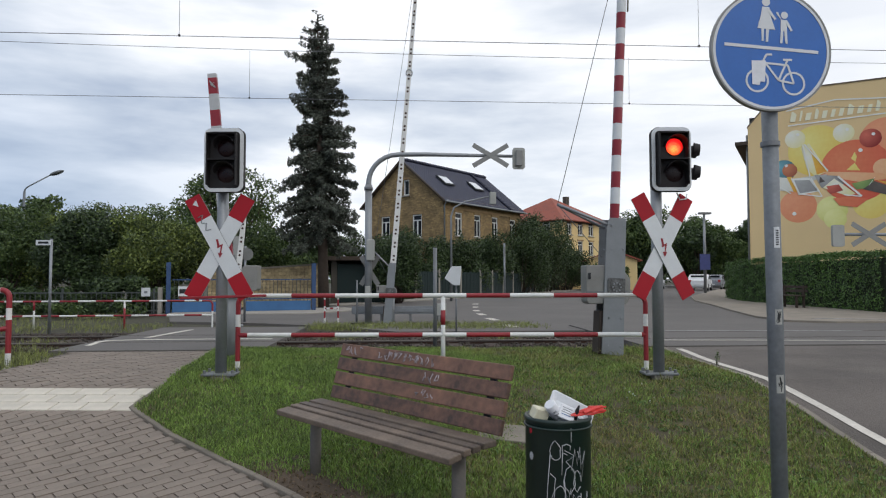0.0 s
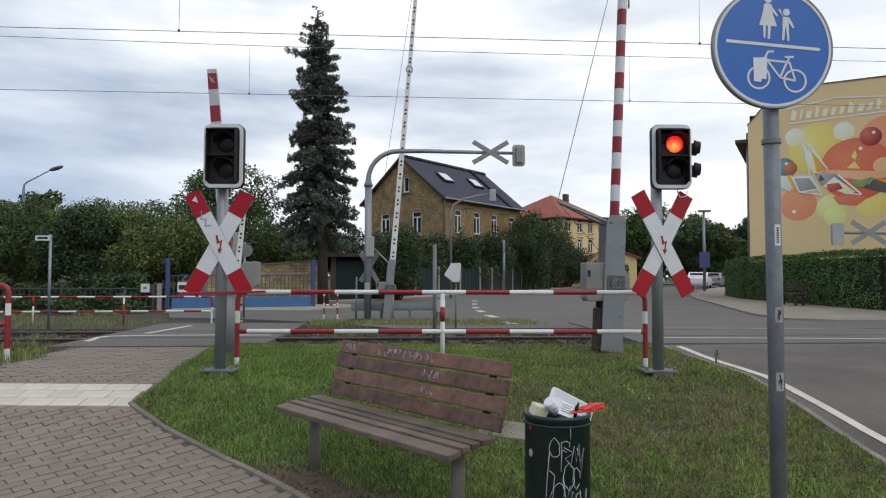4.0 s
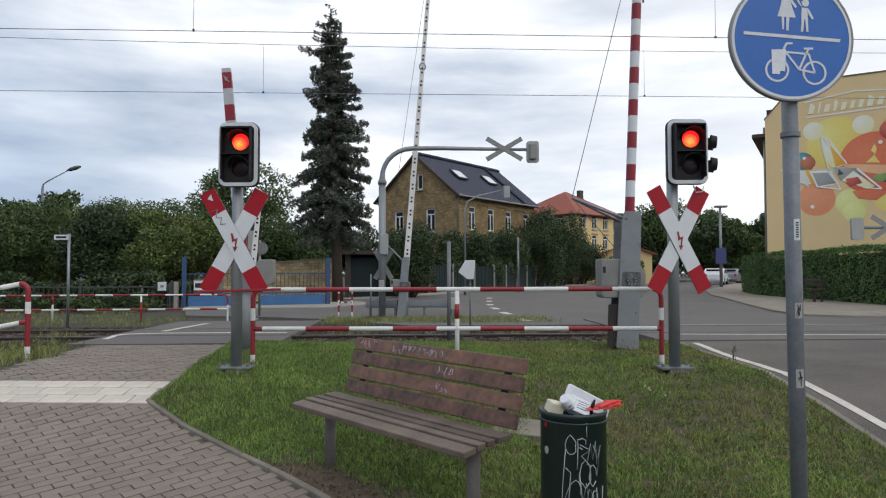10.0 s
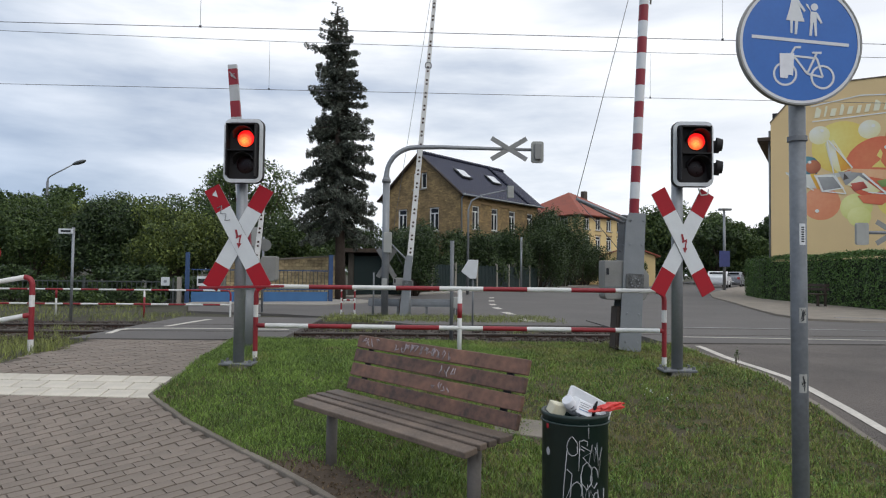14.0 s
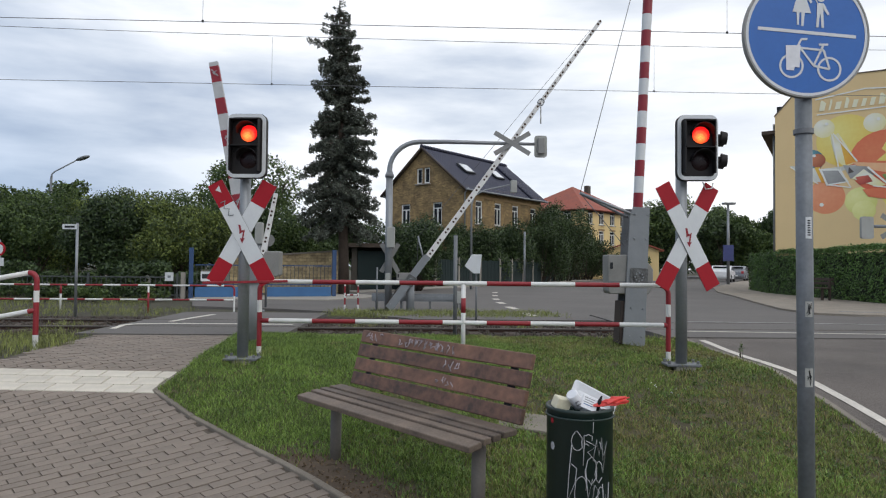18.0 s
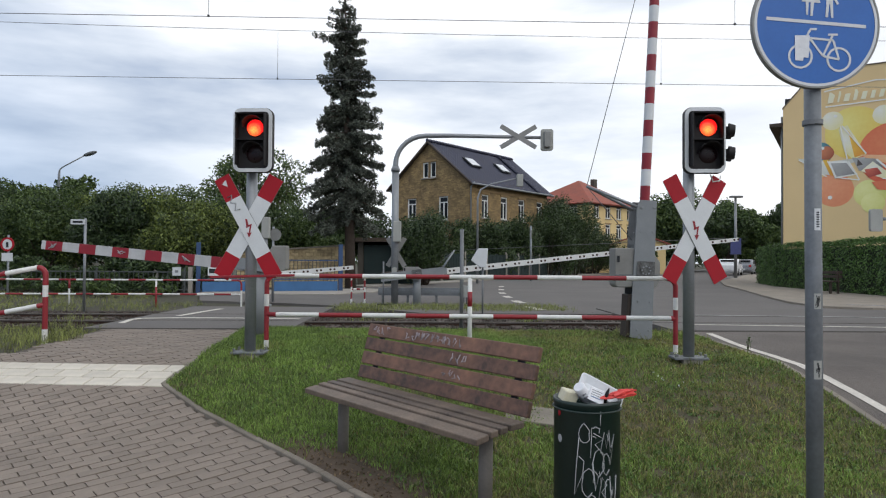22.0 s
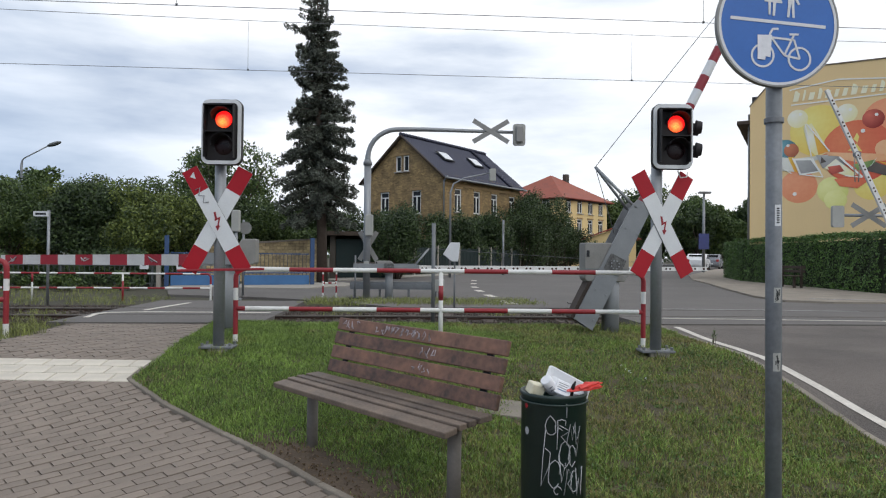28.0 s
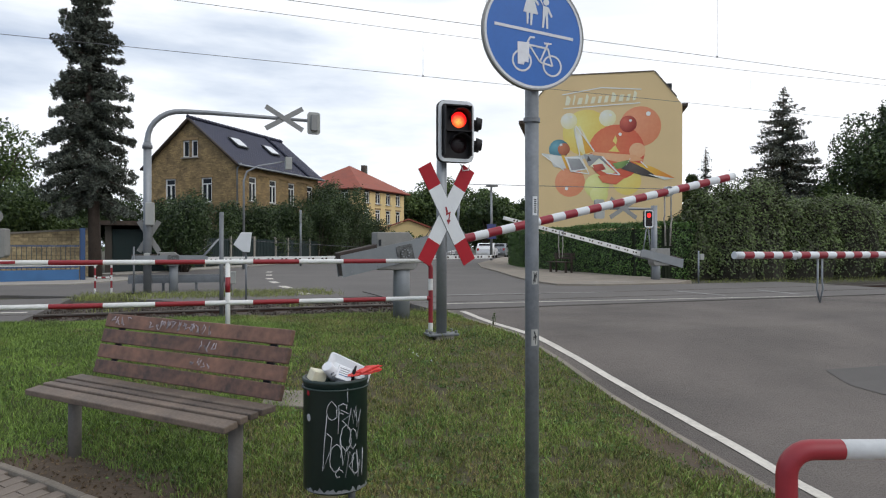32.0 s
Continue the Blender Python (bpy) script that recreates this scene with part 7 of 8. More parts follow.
# ---- fences, gate, walls ----
def build_fences():
    # blue gate in two leaves
    th = thing("blue_gate", "blue steel yard gate with dark bars above its panel", "gate", pose(-9.0, 21.6, 0, 0, 0, 21.5))
    for x in (0.0, 4.75):
        bm = bm_new()
        box(bm, (x, 0, 0.84), (0.14, 0.14, 1.7))
        part("gate_post", bm, BLUE_POST, th)
    for x0, x1 in ((0.12, 2.3), (2.4, 4.65)):
        bm = bm_new()
        box(bm, ((x0 + x1) / 2, 0, 0.21), (x1 - x0, 0.05, 0.34))
        part("panel", bevel(bm, 0.01, 1), BLUE_GATE, th)
        for z in (0.46, 1.12):
            bm = bm_new()
            box(bm, ((x0 + x1) / 2, 0, z), (x1 - x0, 0.04, 0.04))
            part("rail", bm, BLUE_POST, th)
        k = x0 + 0.06
        while k < x1:
            bm = bm_new()
            box(bm, (k, 0, 0.76), (0.018, 0.018, 0.76))
            part("bar", bm, FENCE_GREY, th)
            k += 0.13
    bm = bm_new()
    box(bm, (0.48, -0.05, 0.74), (0.36, 0.012, 0.32))
    pl = part("plate", bm, SIGNWHITE, th, "white plate with dark unreadable marks")
    bm = bm_new()
    box(bm, (0.45, -0.058, 0.74), (0.22, 0.004, 0.15))
    part("print_bar", bm, IRON, pl)
    # iron fence to the left of it
    th = thing("iron_fence", "dark iron bar fence before the thicket", "fence", pose(-21, 20.9, 0, 0, 0, 3))
    for z in (0.12, 0.70):
        bm = bm_new()
        box(bm, (5.9, 0, z), (11.8, 0.03, 0.04))
        part("rail", bm, FENCE_GREY, th)
    first = None
    for k in range(74):
        if first is None:
            bm = bm_new()
            box(bm, (0, 0, 0.37), (0.018, 0.018, 0.72))
            first = part("bar", bm, FENCE_GREY, th)
        else:
            share("bar", first.data, th, pose(k * 0.16, 0, 0))
    for k in range(5):
        bm = bm_new()
        box(bm, (k * 2.9, 0, 0.40), (0.06, 0.06, 0.86))
        part("post", bm, FENCE_GREY, th)
    bm = bm_new()
    box(bm, (11.35, -0.05, 0.72), (0.28, 0.01, 0.28))
    nt = part("notice", bm, SIGNWHITE, th, "white notice on the fence")
    bm = bm_new()
    box(bm, (11.35, -0.057, 0.72), (0.10, 0.004, 0.08))
    part("print_bar", bm, GALV, nt)
    bm = bm_new()
    box(bm, (11.8, -0.02, 0.42), (0.12, 0.12, 0.9))
    part("end_post", bm, CONCRETE, th, "pale concrete end post")
    # low stone wall behind the gate
    th = thing("brick_wall", "weathered yellow brick yard wall", "wall", pose(-8.2, 26.6, 0, 0, 0, 16))
    bm = bm_new()
    prism(bm, [(-1.2, 0), (3.1, 0), (3.1, 1.72), (-1.2, 1.40)], -0.15, 0.15)
    part("wall", bm, YARD_BRICK, th)
    bm = bm_new()
    prism(bm, [(-1.25, 1.40), (3.15, 1.725), (3.15, 1.79), (-1.25, 1.465)], -0.21, 0.21)
    part("coping", bm, EDGE_STONE, th)
    # shed with an open dark bay
    th = thing("shed", "low shed with a flat roof and a dark green gate", "shed", pose(-3.4, 31.0, 0, 0, 0, 10))
    bm = bm_new()
    box(bm, (-1.7, 1.5, 1.0), (0.25, 3, 2.0))
    box(bm, (1.3, 1.5, 1.0), (0.25, 3, 2.0))
    box(bm, (-0.2, 2.9, 1.0), (2.8, 0.2, 2.0))
    part("wall", bm, SHED_WALL, th)
    bm = bm_new()
    box(bm, (-0.2, 1.4, 2.1), (3.7, 3.7, 0.18))
    part("roof", bm, BARK, th)
    bm = bm_new()
    box(bm, (-0.2, 0.05, 0.95), (2.7, 0.06, 1.8))
    part("door", bm, DARKFENCE, th)
    # dark fence in panels with pale posts
    th = thing("panel_fence", "dark green slatted fence between pale posts", "fence", pose(0, 0, 0))
    line = [Vector((-3.4, 33.5)), Vector((-2.9, 36)), Vector((2.4, 42.6)), Vector((7, 53)), Vector((12, 68))]
    slat = None
    for a, b in zip(line, line[1:]):
        n = max(1, round((b - a).length / 2.3))
        rz = math.degrees(math.atan2(b.y - a.y, b.x - a.x))
        for k in range(n):
            p = a.lerp(b, k / n)
            bm = bm_new()
            box(bm, (0, 0, 0.85), (0.13, 0.13, 1.75))
            ob = part("post", bm, CONCRETE, th)
            ob.matrix_basis = pose(p.x, p.y, 0, 0, 0, rz)
            w = (b - a).length / n
            for j in range(14):
                q = a.lerp(b, (k + (j + 0.7) / 14.4) / n)
                if slat is None:
                    bm = bm_new()
                    box(bm, (0, 0, 0.82), (0.125, 0.025, 1.5))
                    slat = part("slat", bm, DARKFENCE, th)
                    slat.matrix_basis = pose(q.x, q.y, 0, 0, 0, rz)
                else:
                    share("slat", slat.data, th, pose(q.x, q.y, random.uniform(-0.03, 0.03), 0, 0, rz))
    for x, y in ((4.2, 47.0), (4.75, 48.2)):
        t2 = thing("gate_pillar", "pale square gate pillar in the dark fence", "pillar", pose(x - 0.35, y - 0.5, 0, 0, 0, 60))
        bm = bm_new()
        box(bm, (0, 0, 0.95), (0.32, 0.32, 1.9))
        part("shaft", bevel(bm, 0.02, 1), CONCRETE, t2)


def build_lamps():
    th = thing("street_lamp", "grey street lamp with a long curved arm over the thicket", "street lamp", pose(-19.3, 30.2, 0))
    bm = bm_new()
    sweep(bm, [(0, 0, 0), (0, 0, 5.1), (0.03, 0, 5.3), (0.16, 0, 5.42), (1.22, 0, 5.98)], [0.07, 0.055, 0.035, 0.03, 0.028], 10)
    part("pole", bm, GALV, th)
    bm = bm_new()
    r = bmesh.ops.create_uvsphere(bm, u_segments=16, v_segments=8, radius=0.3)
    bmesh.ops.transform(bm, matrix=Matrix.Translation((1.48, 0, 6.06)) @ Matrix.Rotation(radians(-18), 4, "Y") @ Matrix.Diagonal((1.15, 0.5, 0.3, 1)), verts=r["verts"])
    part("lamp_head", bm, GALV_DARK, th)
    th = thing("street_lamp", "slim grey lamp post with a curved arm before the brick house", "street lamp", pose(0.42, 33.2, 0, 0, 0, 8))
    bm = bm_new()
    sweep(bm, [(0, 0, 0), (0, 0, 4.3), (0.15, 0, 4.75), (0.7, 0, 5.05), (2.0, 0, 5.35)], [0.07, 0.05, 0.045, 0.04, 0.035], 10)
    part("pole", bm, GALV, th)
    bm = bm_new()
    box(bm, (2.15, 0, 5.25), (0.32, 0.22, 0.62))
    part("light_board", bevel(bm, 0.03, 2), BOX_GREY, th)
    bm = bm_new()
    box(bm, (0.12, -0.1, 1.15), (0.3, 0.02, 0.42))
    part("plate", bm, SIGNWHITE, th)
    th = thing("road_sign", "slim grey post with a sign seen edge on", "traffic sign", pose(3.55, 38.0, 0, 0, 0, 0))
    bm = bm_new()
    sweep(bm, [(0, 0, 0), (0, 0, 3.2)], 0.06, 10)
    part("post", bm, GALV, th)
    bm = bm_new()
    box(bm, (0, 0.05, 2.7), (0.06, 0.5, 0.5))
    part("panel", bm, SIGNBACK, th)
    th = thing("street_lamp", "plain grey lamp post with a flat head by the parked cars", "street lamp", pose(19.3, 48.5, 0))
    bm = bm_new()
    sweep(bm, [(0, 0, 0), (0, 0, 5.9)], [0.12, 0.08], 10)
    part("pole", bm, GALV, th)
    bm = bm_new()
    box(bm, (0.05, 0, 5.95), (0.85, 0.4, 0.14))
    part("lamp_head", bm, GALV_DARK, th)
    bm = bm_new()
    box(bm, (-0.05, -0.16, 2.35), (0.75, 0.05, 1.15))
    part("blue_panel", bm, mat("faded_blue_panel", (0.08, 0.10, 0.28), 0.6, var=0.2), th, "faded blue panel")


def build_car(x, y, rz, paintm, label):
    th = thing("parked_car", label, "car", pose(x, y, 0.02, 0, 0, rz), "parked cars")
    bm = bm_new()
    prof = [(-2.05, 0.28), (-2.1, 0.75), (-1.95, 0.95), (-1.2, 1.0), (-0.55, 1.45), (0.9, 1.5), (1.75, 1.1), (2.05, 0.95), (2.1, 0.45), (2.0, 0.25)]
    prism(bm, [(px, pz) for px, pz in prof], -0.85, 0.85)
    part("body", bevel(bm, 0.06, 2), paintm, th)
    bm = bm_new()
    box(bm, (1.42, 0, 1.25), (0.04, 1.3, 0.36), Matrix.Rotation(radians(-62), 4, "Y") @ Matrix.Rotation(radians(90), 4, "Y"))
    part("rear_window", bm, DARKGLASS, th)
    for sy in (-1, 1):
        bm = bm_new()
        prism(bm, [(-1.0, 1.02), (-0.5, 1.38), (0.85, 1.42), (1.4, 1.08)], sy * 0.852, sy * 0.862)
        part("side_window", bm, DARKGLASS, th)
        bm = bm_new()
        box(bm, (2.04, sy * 0.66, 0.86), (0.06, 0.24, 0.26))
        part("tail_light", bevel(bm, 0.02, 1), TAIL_RED, th)
        for sx in (-1.3, 1.3):
            bm = bm_new()
            sweep(bm, [(sx, sy * 0.70, 0.31), (sx, sy * 0.88, 0.31)], 0.31, 20)
            wh = part("wheel", bm, TYRE, th)
            bm = bm_new()
            sweep(bm, [(sx, sy * 0.86, 0.31), (sx, sy * 0.895, 0.31)], 0.19, 16)
            part("rim", bm, GALV, wh)
    bm = bm_new()
    box(bm, (2.09, 0, 0.55), (0.04, 0.5, 0.11))
    part("plate_bar", bm, SIGNWHITE, th, "blank pale plate")


def build_far_bench():
    th = thing("wooden_bench", "small dark wooden bench before the hedge", "bench", pose(12.7, 24.2, 0.075, 0, 0, 100))
    for y in (-0.12, 0.02, 0.16):
        bm = bm_new()
        box(bm, (0, y, 0.43), (1.3, 0.11, 0.04))
        part("seat_slat", bevel(bm, 0.006, 1), BARK, th)
    for z in (0.60, 0.74):
        bm = bm_new()
        box(bm, (0, -0.22, z), (1.3, 0.035, 0.10))
        part("back_slat", bevel(bm, 0.006, 1), BARK, th)
    for x in (-0.5, 0.5):
        bm = bm_new()
        box(bm, (x, 0.1, 0.2), (0.07, 0.07, 0.42))
        part("leg", bm, BARK, th)
        bm = bm_new()
        box(bm, (x, -0.19, 0.39), (0.07, 0.06, 0.8))
        part("back_post", bm, BARK, th)


ROOF_WORN = mat("weathered_roof_edge", (0.17, 0.135, 0.10), 0.85, var=0.3, scale=2, fine=20)
def build_verge_post():
    th = thing("marker_post", "thin grey post with a small box in the verge", "post", pose(13.3, 16.5, 0))
    bm = bm_new()
    sweep(bm, [(0, 0, -0.05), (0, 0, 1.0)], 0.025, 10)
    part("pole", bm, GALV, th)
    bm = bm_new()
    box(bm, (0.10, 0, 0.82), (0.14, 0.10, 0.18))
    part("box", bevel(bm, 0.01, 1), BOX_GREY, th)


build_far_bench()
build_verge_post()
build_arch_mast()
build_trackside()
build_wires()
def bricked(m, bw, bh, tone=(1.25, 0.70, 0.85)):
    """Lays courses of brick over a material, each brick a little lighter or darker."""
    n, l = m.node_tree.nodes, m.node_tree.links
    b = n["Principled BSDF"]
    tc, sep, add, com, br, mx = n.new("ShaderNodeTexCoord"), n.new("ShaderNodeSeparateXYZ"), n.new("ShaderNodeMath"), n.new("ShaderNodeCombineXYZ"), n.new("ShaderNodeTexBrick"), n.new("ShaderNodeMixRGB")
    l.new(tc.outputs["Object"], sep.inputs[0])
    l.new(sep.outputs[0], add.inputs[0])
    l.new(sep.outputs[1], add.inputs[1])
    l.new(add.outputs[0], com.inputs[0])
    l.new(sep.outputs[2], com.inputs[1])
    l.new(com.outputs[0], br.inputs["Vector"])
    for key, t in zip(("Color1", "Color2", "Mortar"), tone):
        br.inputs[key].default_value = (t, t, t, 1)
    br.inputs["Scale"].default_value, br.inputs["Mortar Size"].default_value = 1.0, 0.010
    br.inputs["Brick Width"].default_value, br.inputs["Row Height"].default_value = bw, bh
    src = b.inputs["Base Color"].links[0].from_socket
    mx.blend_type, mx.inputs[0].default_value = "MULTIPLY", 1.0
    l.new(src, mx.inputs[1])
    l.new(br.outputs["Color"], mx.inputs[2])
    l.new(mx.outputs[0], b.inputs["Base Color"])
    return m


BRICK_WALL_TEX = mat("old_yellow_brick", (0.34, 0.235, 0.105), 0.9, var=0.5, scale=1.4, fine=7, bump=0.5, dist=0.03, dark=(0.125, 0.085, 0.046))
bricked(BRICK_WALL_TEX, 0.26, 0.085)
bricked(YARD_BRICK, 0.30, 0.13, (1.2, 0.65, 0.6))
ROOF_RED_TEX = mat("red_roof_tiles", (0.30, 0.078, 0.048), 0.75, var=0.3, scale=1.2, fine=9, bump=0.4, dist=0.03)
build_brick_house()
build_yellow_house()
build_mural_house()
build_fences()
build_lamps()
build_car(24.2, 62.0, -118, CARPAINT_WHITE, "white parked estate car seen from behind")
build_car(27.4, 66.6, -118, CARPAINT_GREY, "grey parked car behind the white one")
build_car(23.2, 72.5, -118, CARPAINT_WHITE, "white parked car further along the street")
build_car(33.5, 82, -118, CARPAINT_WHITE, "white parked van-like car at the far kerb")


# ---- trees, hedges ----
def limb_pts(a, b, rng, n=4, w=0.12):
    a, b = Vector(a), Vector(b)
    ln = (b - a).length
    return [a.lerp(b, k / n) + Vector((rng.uniform(-w, w), rng.uniform(-w, w), rng.uniform(-w, w))) * ln * (0.5 if 0 < k < n else 0) for k in range(n + 1)]


def build_spruce(x, y, h, r, seed, label, count=26000, leaf=0.085, bare_trunk=0.14, m=None, taper=0.62, lean=0.0):
    """Whorls of drooping boughs round a straight trunk, each bough hung with needle sprays."""
    rng = np.random.default_rng(seed)
    pr = random.Random(seed)
    th = thing("spruce_tree", label, "tree", pose(x, y, 0, 0, lean, 0))
    bm = bm_new()
    sweep(bm, [(0, 0, -0.1), (0.02, 0, h * 0.3), (-0.03, 0.02, h * 0.65), (0, 0, h * 0.99)], [h * 0.019, h * 0.014, h * 0.008, 0.015], 10)
    part("trunk", bm, BARK, th)
    cs, rs = [], []
    bm = bm_new()
    z = h * bare_trunk
    while z < h * 0.985:
        u = (z / h - bare_trunk) / (1 - bare_trunk)
        reach = r * min((1 - u) ** taper, 3.0 * (1 - u)) * (0.75 + 0.25 * min(1, u * 6 + 0.2)) * (1.0 + 0.14 * noise.noise((z * 1.3, seed, 0.5)))
        nb = max(4, int(8 - 3 * u))
        a0 = pr.uniform(0, 6.28)
        for k in range(nb):
            a = a0 + 6.283 * k / nb + pr.uniform(-0.35, 0.35)
            ln = reach * pr.uniform(0.55, 1.12) * (1.45 if pr.random() < 0.07 else 1) + 0.04
            droop = 0.55 * ln * (1 - u) - 0.20 * ln * u
            zz = z + pr.uniform(-0.3, 0.3)
            d = Vector((math.cos(a), math.sin(a), 0))
            side = Vector((-d.y, d.x, 0))

            def at(q):
                return d * (ln * q) + Vector((0, 0, zz - droop * q ** 1.3 + 0.20 * ln * max(0, q - 0.7)))

            sweep(bm, [at(q) for q in (0, 0.35, 0.7, 1.0)], [0.03, 0.022, 0.013, 0.004], 5)
            n = max(2, int(ln / 0.13))
            for j in range(n):
                q = (j + 1.0) / n
                w = (0.05 + 0.20 * ln * q * (1.25 - q))
                c = at(q) + side * pr.uniform(-w, w) - Vector((0, 0, 0.05 + 0.06 * pr.random()))
                cs.append(tuple(c))
                fine = min(1.0, 0.35 + 2.6 * (1 - u))
                rs.append(((0.07 + w * 0.42) * fine, (0.07 + w * 0.42) * fine, (0.09 + 0.11 * pr.random()) * fine))
        z += h * 0.0175 * (1.15 - 0.45 * u)
    part("bough", bm, BARK, th)["kind"] = "stuff"
    v, f = leaf_cloud(rng, cs, rs, count, leaf, 0.9, 0.32)
    cr = mesh_np("crown", v, f, m or NEEDLE, th)
    cr["kind"] = "stuff"


def build_tree(x, y, h, r, seed, label, material, count=7000, leaf=0.17, trunk=0.28, squash=0.85, blobs=26, gap=0.3, group=""):
    rng = np.random.default_rng(seed)
    pr = random.Random(seed)
    th = thing("broadleaf_tree", label, "tree", pose(x, y, 0), group)
    cz = h * (trunk + (1 - trunk) / 2)
    hz = h * (1 - trunk) / 2
    cs, rs = [], []
    for k in range(blobs):
        d = rng.normal(size=3)
        d /= np.linalg.norm(d)
        q = rng.uniform(gap, 0.86)
        s = r * rng.uniform(0.24, 0.42)
        c = np.array([d[0] * r * q, d[1] * r * q, cz + d[2] * hz * q])
        cs.append(c)
        rs.append((s, s, s * squash))
    bm = bm_new()
    sweep(bm, [(0, 0, -0.1), (pr.uniform(-0.1, 0.1), 0, h * trunk * 0.7), (0, pr.uniform(-0.1, 0.1), cz)], [0.028 * h, 0.02 * h, 0.008 * h], 9)
    part("trunk", bm, BARK, th)
    bm = bm_new()
    for c in cs[::2]:
        sweep(bm, limb_pts((0, 0, h * trunk * pr.uniform(0.75, 1.2)), tuple(c), pr, 3), [0.011 * h, 0.008 * h, 0.005 * h, 0.002 * h], 5)
    part("branch_work", bm, BARK, th)["kind"] = "stuff"
    v, f = leaf_cloud(rng, cs, rs, count, leaf)
    cr = mesh_np("crown", v, f, material, th)
    cr["kind"] = "stuff"


def build_hedge(name, label, line, width, height, count, leaf, material, seed, top_jag=0.1, cat="hedge"):
    """A clipped or grown hedge along a plan line: a solid core coloured as inner shade, leaves all over."""
    rng = np.random.default_rng(seed)
    th = thing(name, label, cat, pose(line[0][0], line[0][1], 0))
    o = Vector((line[0][0], line[0][1], 0))
    segs = [(np.array(a), np.array(b)) for a, b in zip(line, line[1:])]
    lens = np.array([np.linalg.norm(b - a) for a, b in segs])
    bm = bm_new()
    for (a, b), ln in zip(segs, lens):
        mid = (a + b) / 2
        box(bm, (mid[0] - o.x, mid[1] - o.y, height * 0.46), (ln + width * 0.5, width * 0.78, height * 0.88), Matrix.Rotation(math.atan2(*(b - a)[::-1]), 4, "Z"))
    # near-black colour stands in for the shade between the leaves
    part("shaded_core", bm, mat(name + "_core", (0.018, 0.026, 0.010), 0.95, var=0.5, scale=4, fine=20), th)
    k = rng.choice(len(segs), count, p=lens / lens.sum())
    u = rng.random(count)
    p = np.zeros((count, 3))
    nrm = np.zeros((count, 3))
    side = rng.random(count)
    for i in range(count):
        a, b = segs[k[i]]
        d = (b - a) / lens[k[i]]
        n2 = np.array([-d[1], d[0]])
        base = a + (b - a) * (u[i] * 1.06 - 0.03)
        bump = 0.10 * noise.noise((base[0] * 1.1, base[1] * 1.1, i % 7 * 0.01)) + top_jag * noise.noise((base[0] * 0.6, base[1] * 0.6, 5))
        if side[i] < 0.62:
            s = -1 if side[i] < 0.40 else 1
            zz = height * rng.random() ** 0.9
            off = s * (width / 2 + 0.06 * noise.noise((base[0] * 2, base[1] * 2, zz * 2)) + rng.normal(0, 0.035) - 0.02)
            p[i] = (*(base + n2 * off), zz)
            nrm[i] = (*(n2 * s), 0.25)
        else:
            off = (rng.random() - 0.5) * width
            p[i] = (*(base + n2 * off), height + bump + rng.normal(0, 0.04))
            nrm[i] = (0, 0, 1)
    p[:, 0] -= o.x
    p[:, 1] -= o.y
    nrm = nrm + rng.normal(0, 0.55, (count, 3))
    nrm /= np.linalg.norm(nrm, axis=1)[:, None]
    t = np.cross(nrm, rng.normal(size=(count, 3)))
    t /= np.linalg.norm(t, axis=1)[:, None]
    bb = np.cross(nrm, t)
    s = (leaf * rng.uniform(0.6, 1.4, count))[:, None]
    v = np.stack([p - t * s, p - bb * s * 0.6, p + t * s, p + bb * s * 0.6], 1).reshape(-1, 3)
    lv = mesh_np("leaves", v, np.arange(count * 4).reshape(-1, 4), material, th)
    lv["kind"] = "stuff"


def build_bush(x, y, w, d, h, seed, label, material, count=6000, leaf=0.09, name="shrub", blobs=14, z0=0.0):
    rng = np.random.default_rng(seed)
    th = thing(name, label, "shrub", pose(x, y, 0))
    cs, rs = [], []
    for k in range(blobs):
        a, q = rng.uniform(0, 6.283), math.sqrt(rng.random())
        zz = h * rng.uniform(0.25, 0.8)
        s = min(w, d) * 0.5 * rng.uniform(0.28, 0.5)
        cs.append((w / 2 * q * math.cos(a) * 0.8, d / 2 * q * math.sin(a) * 0.8, z0 + zz))
        rs.append((s * 1.15, s * 1.05, max(min(0.15, h * 0.3), h * rng.uniform(0.16, 0.3))))
    bm = bm_new()
    for c in cs:
        sweep(bm, [(c[0] * 0.3, c[1] * 0.3, -0.05), (c[0] * 0.7, c[1] * 0.7, c[2] * 0.5), c], [min(0.035, h * 0.014), min(0.025, h * 0.010), min(0.01, h * 0.005)], 5)
    part("woody_base", bm, BARK, th)["kind"] = "stuff"
    v, f = leaf_cloud(rng, cs, rs, count, leaf)
    cr = mesh_np("foliage", v, f, material, th)
    cr["kind"] = "stuff"


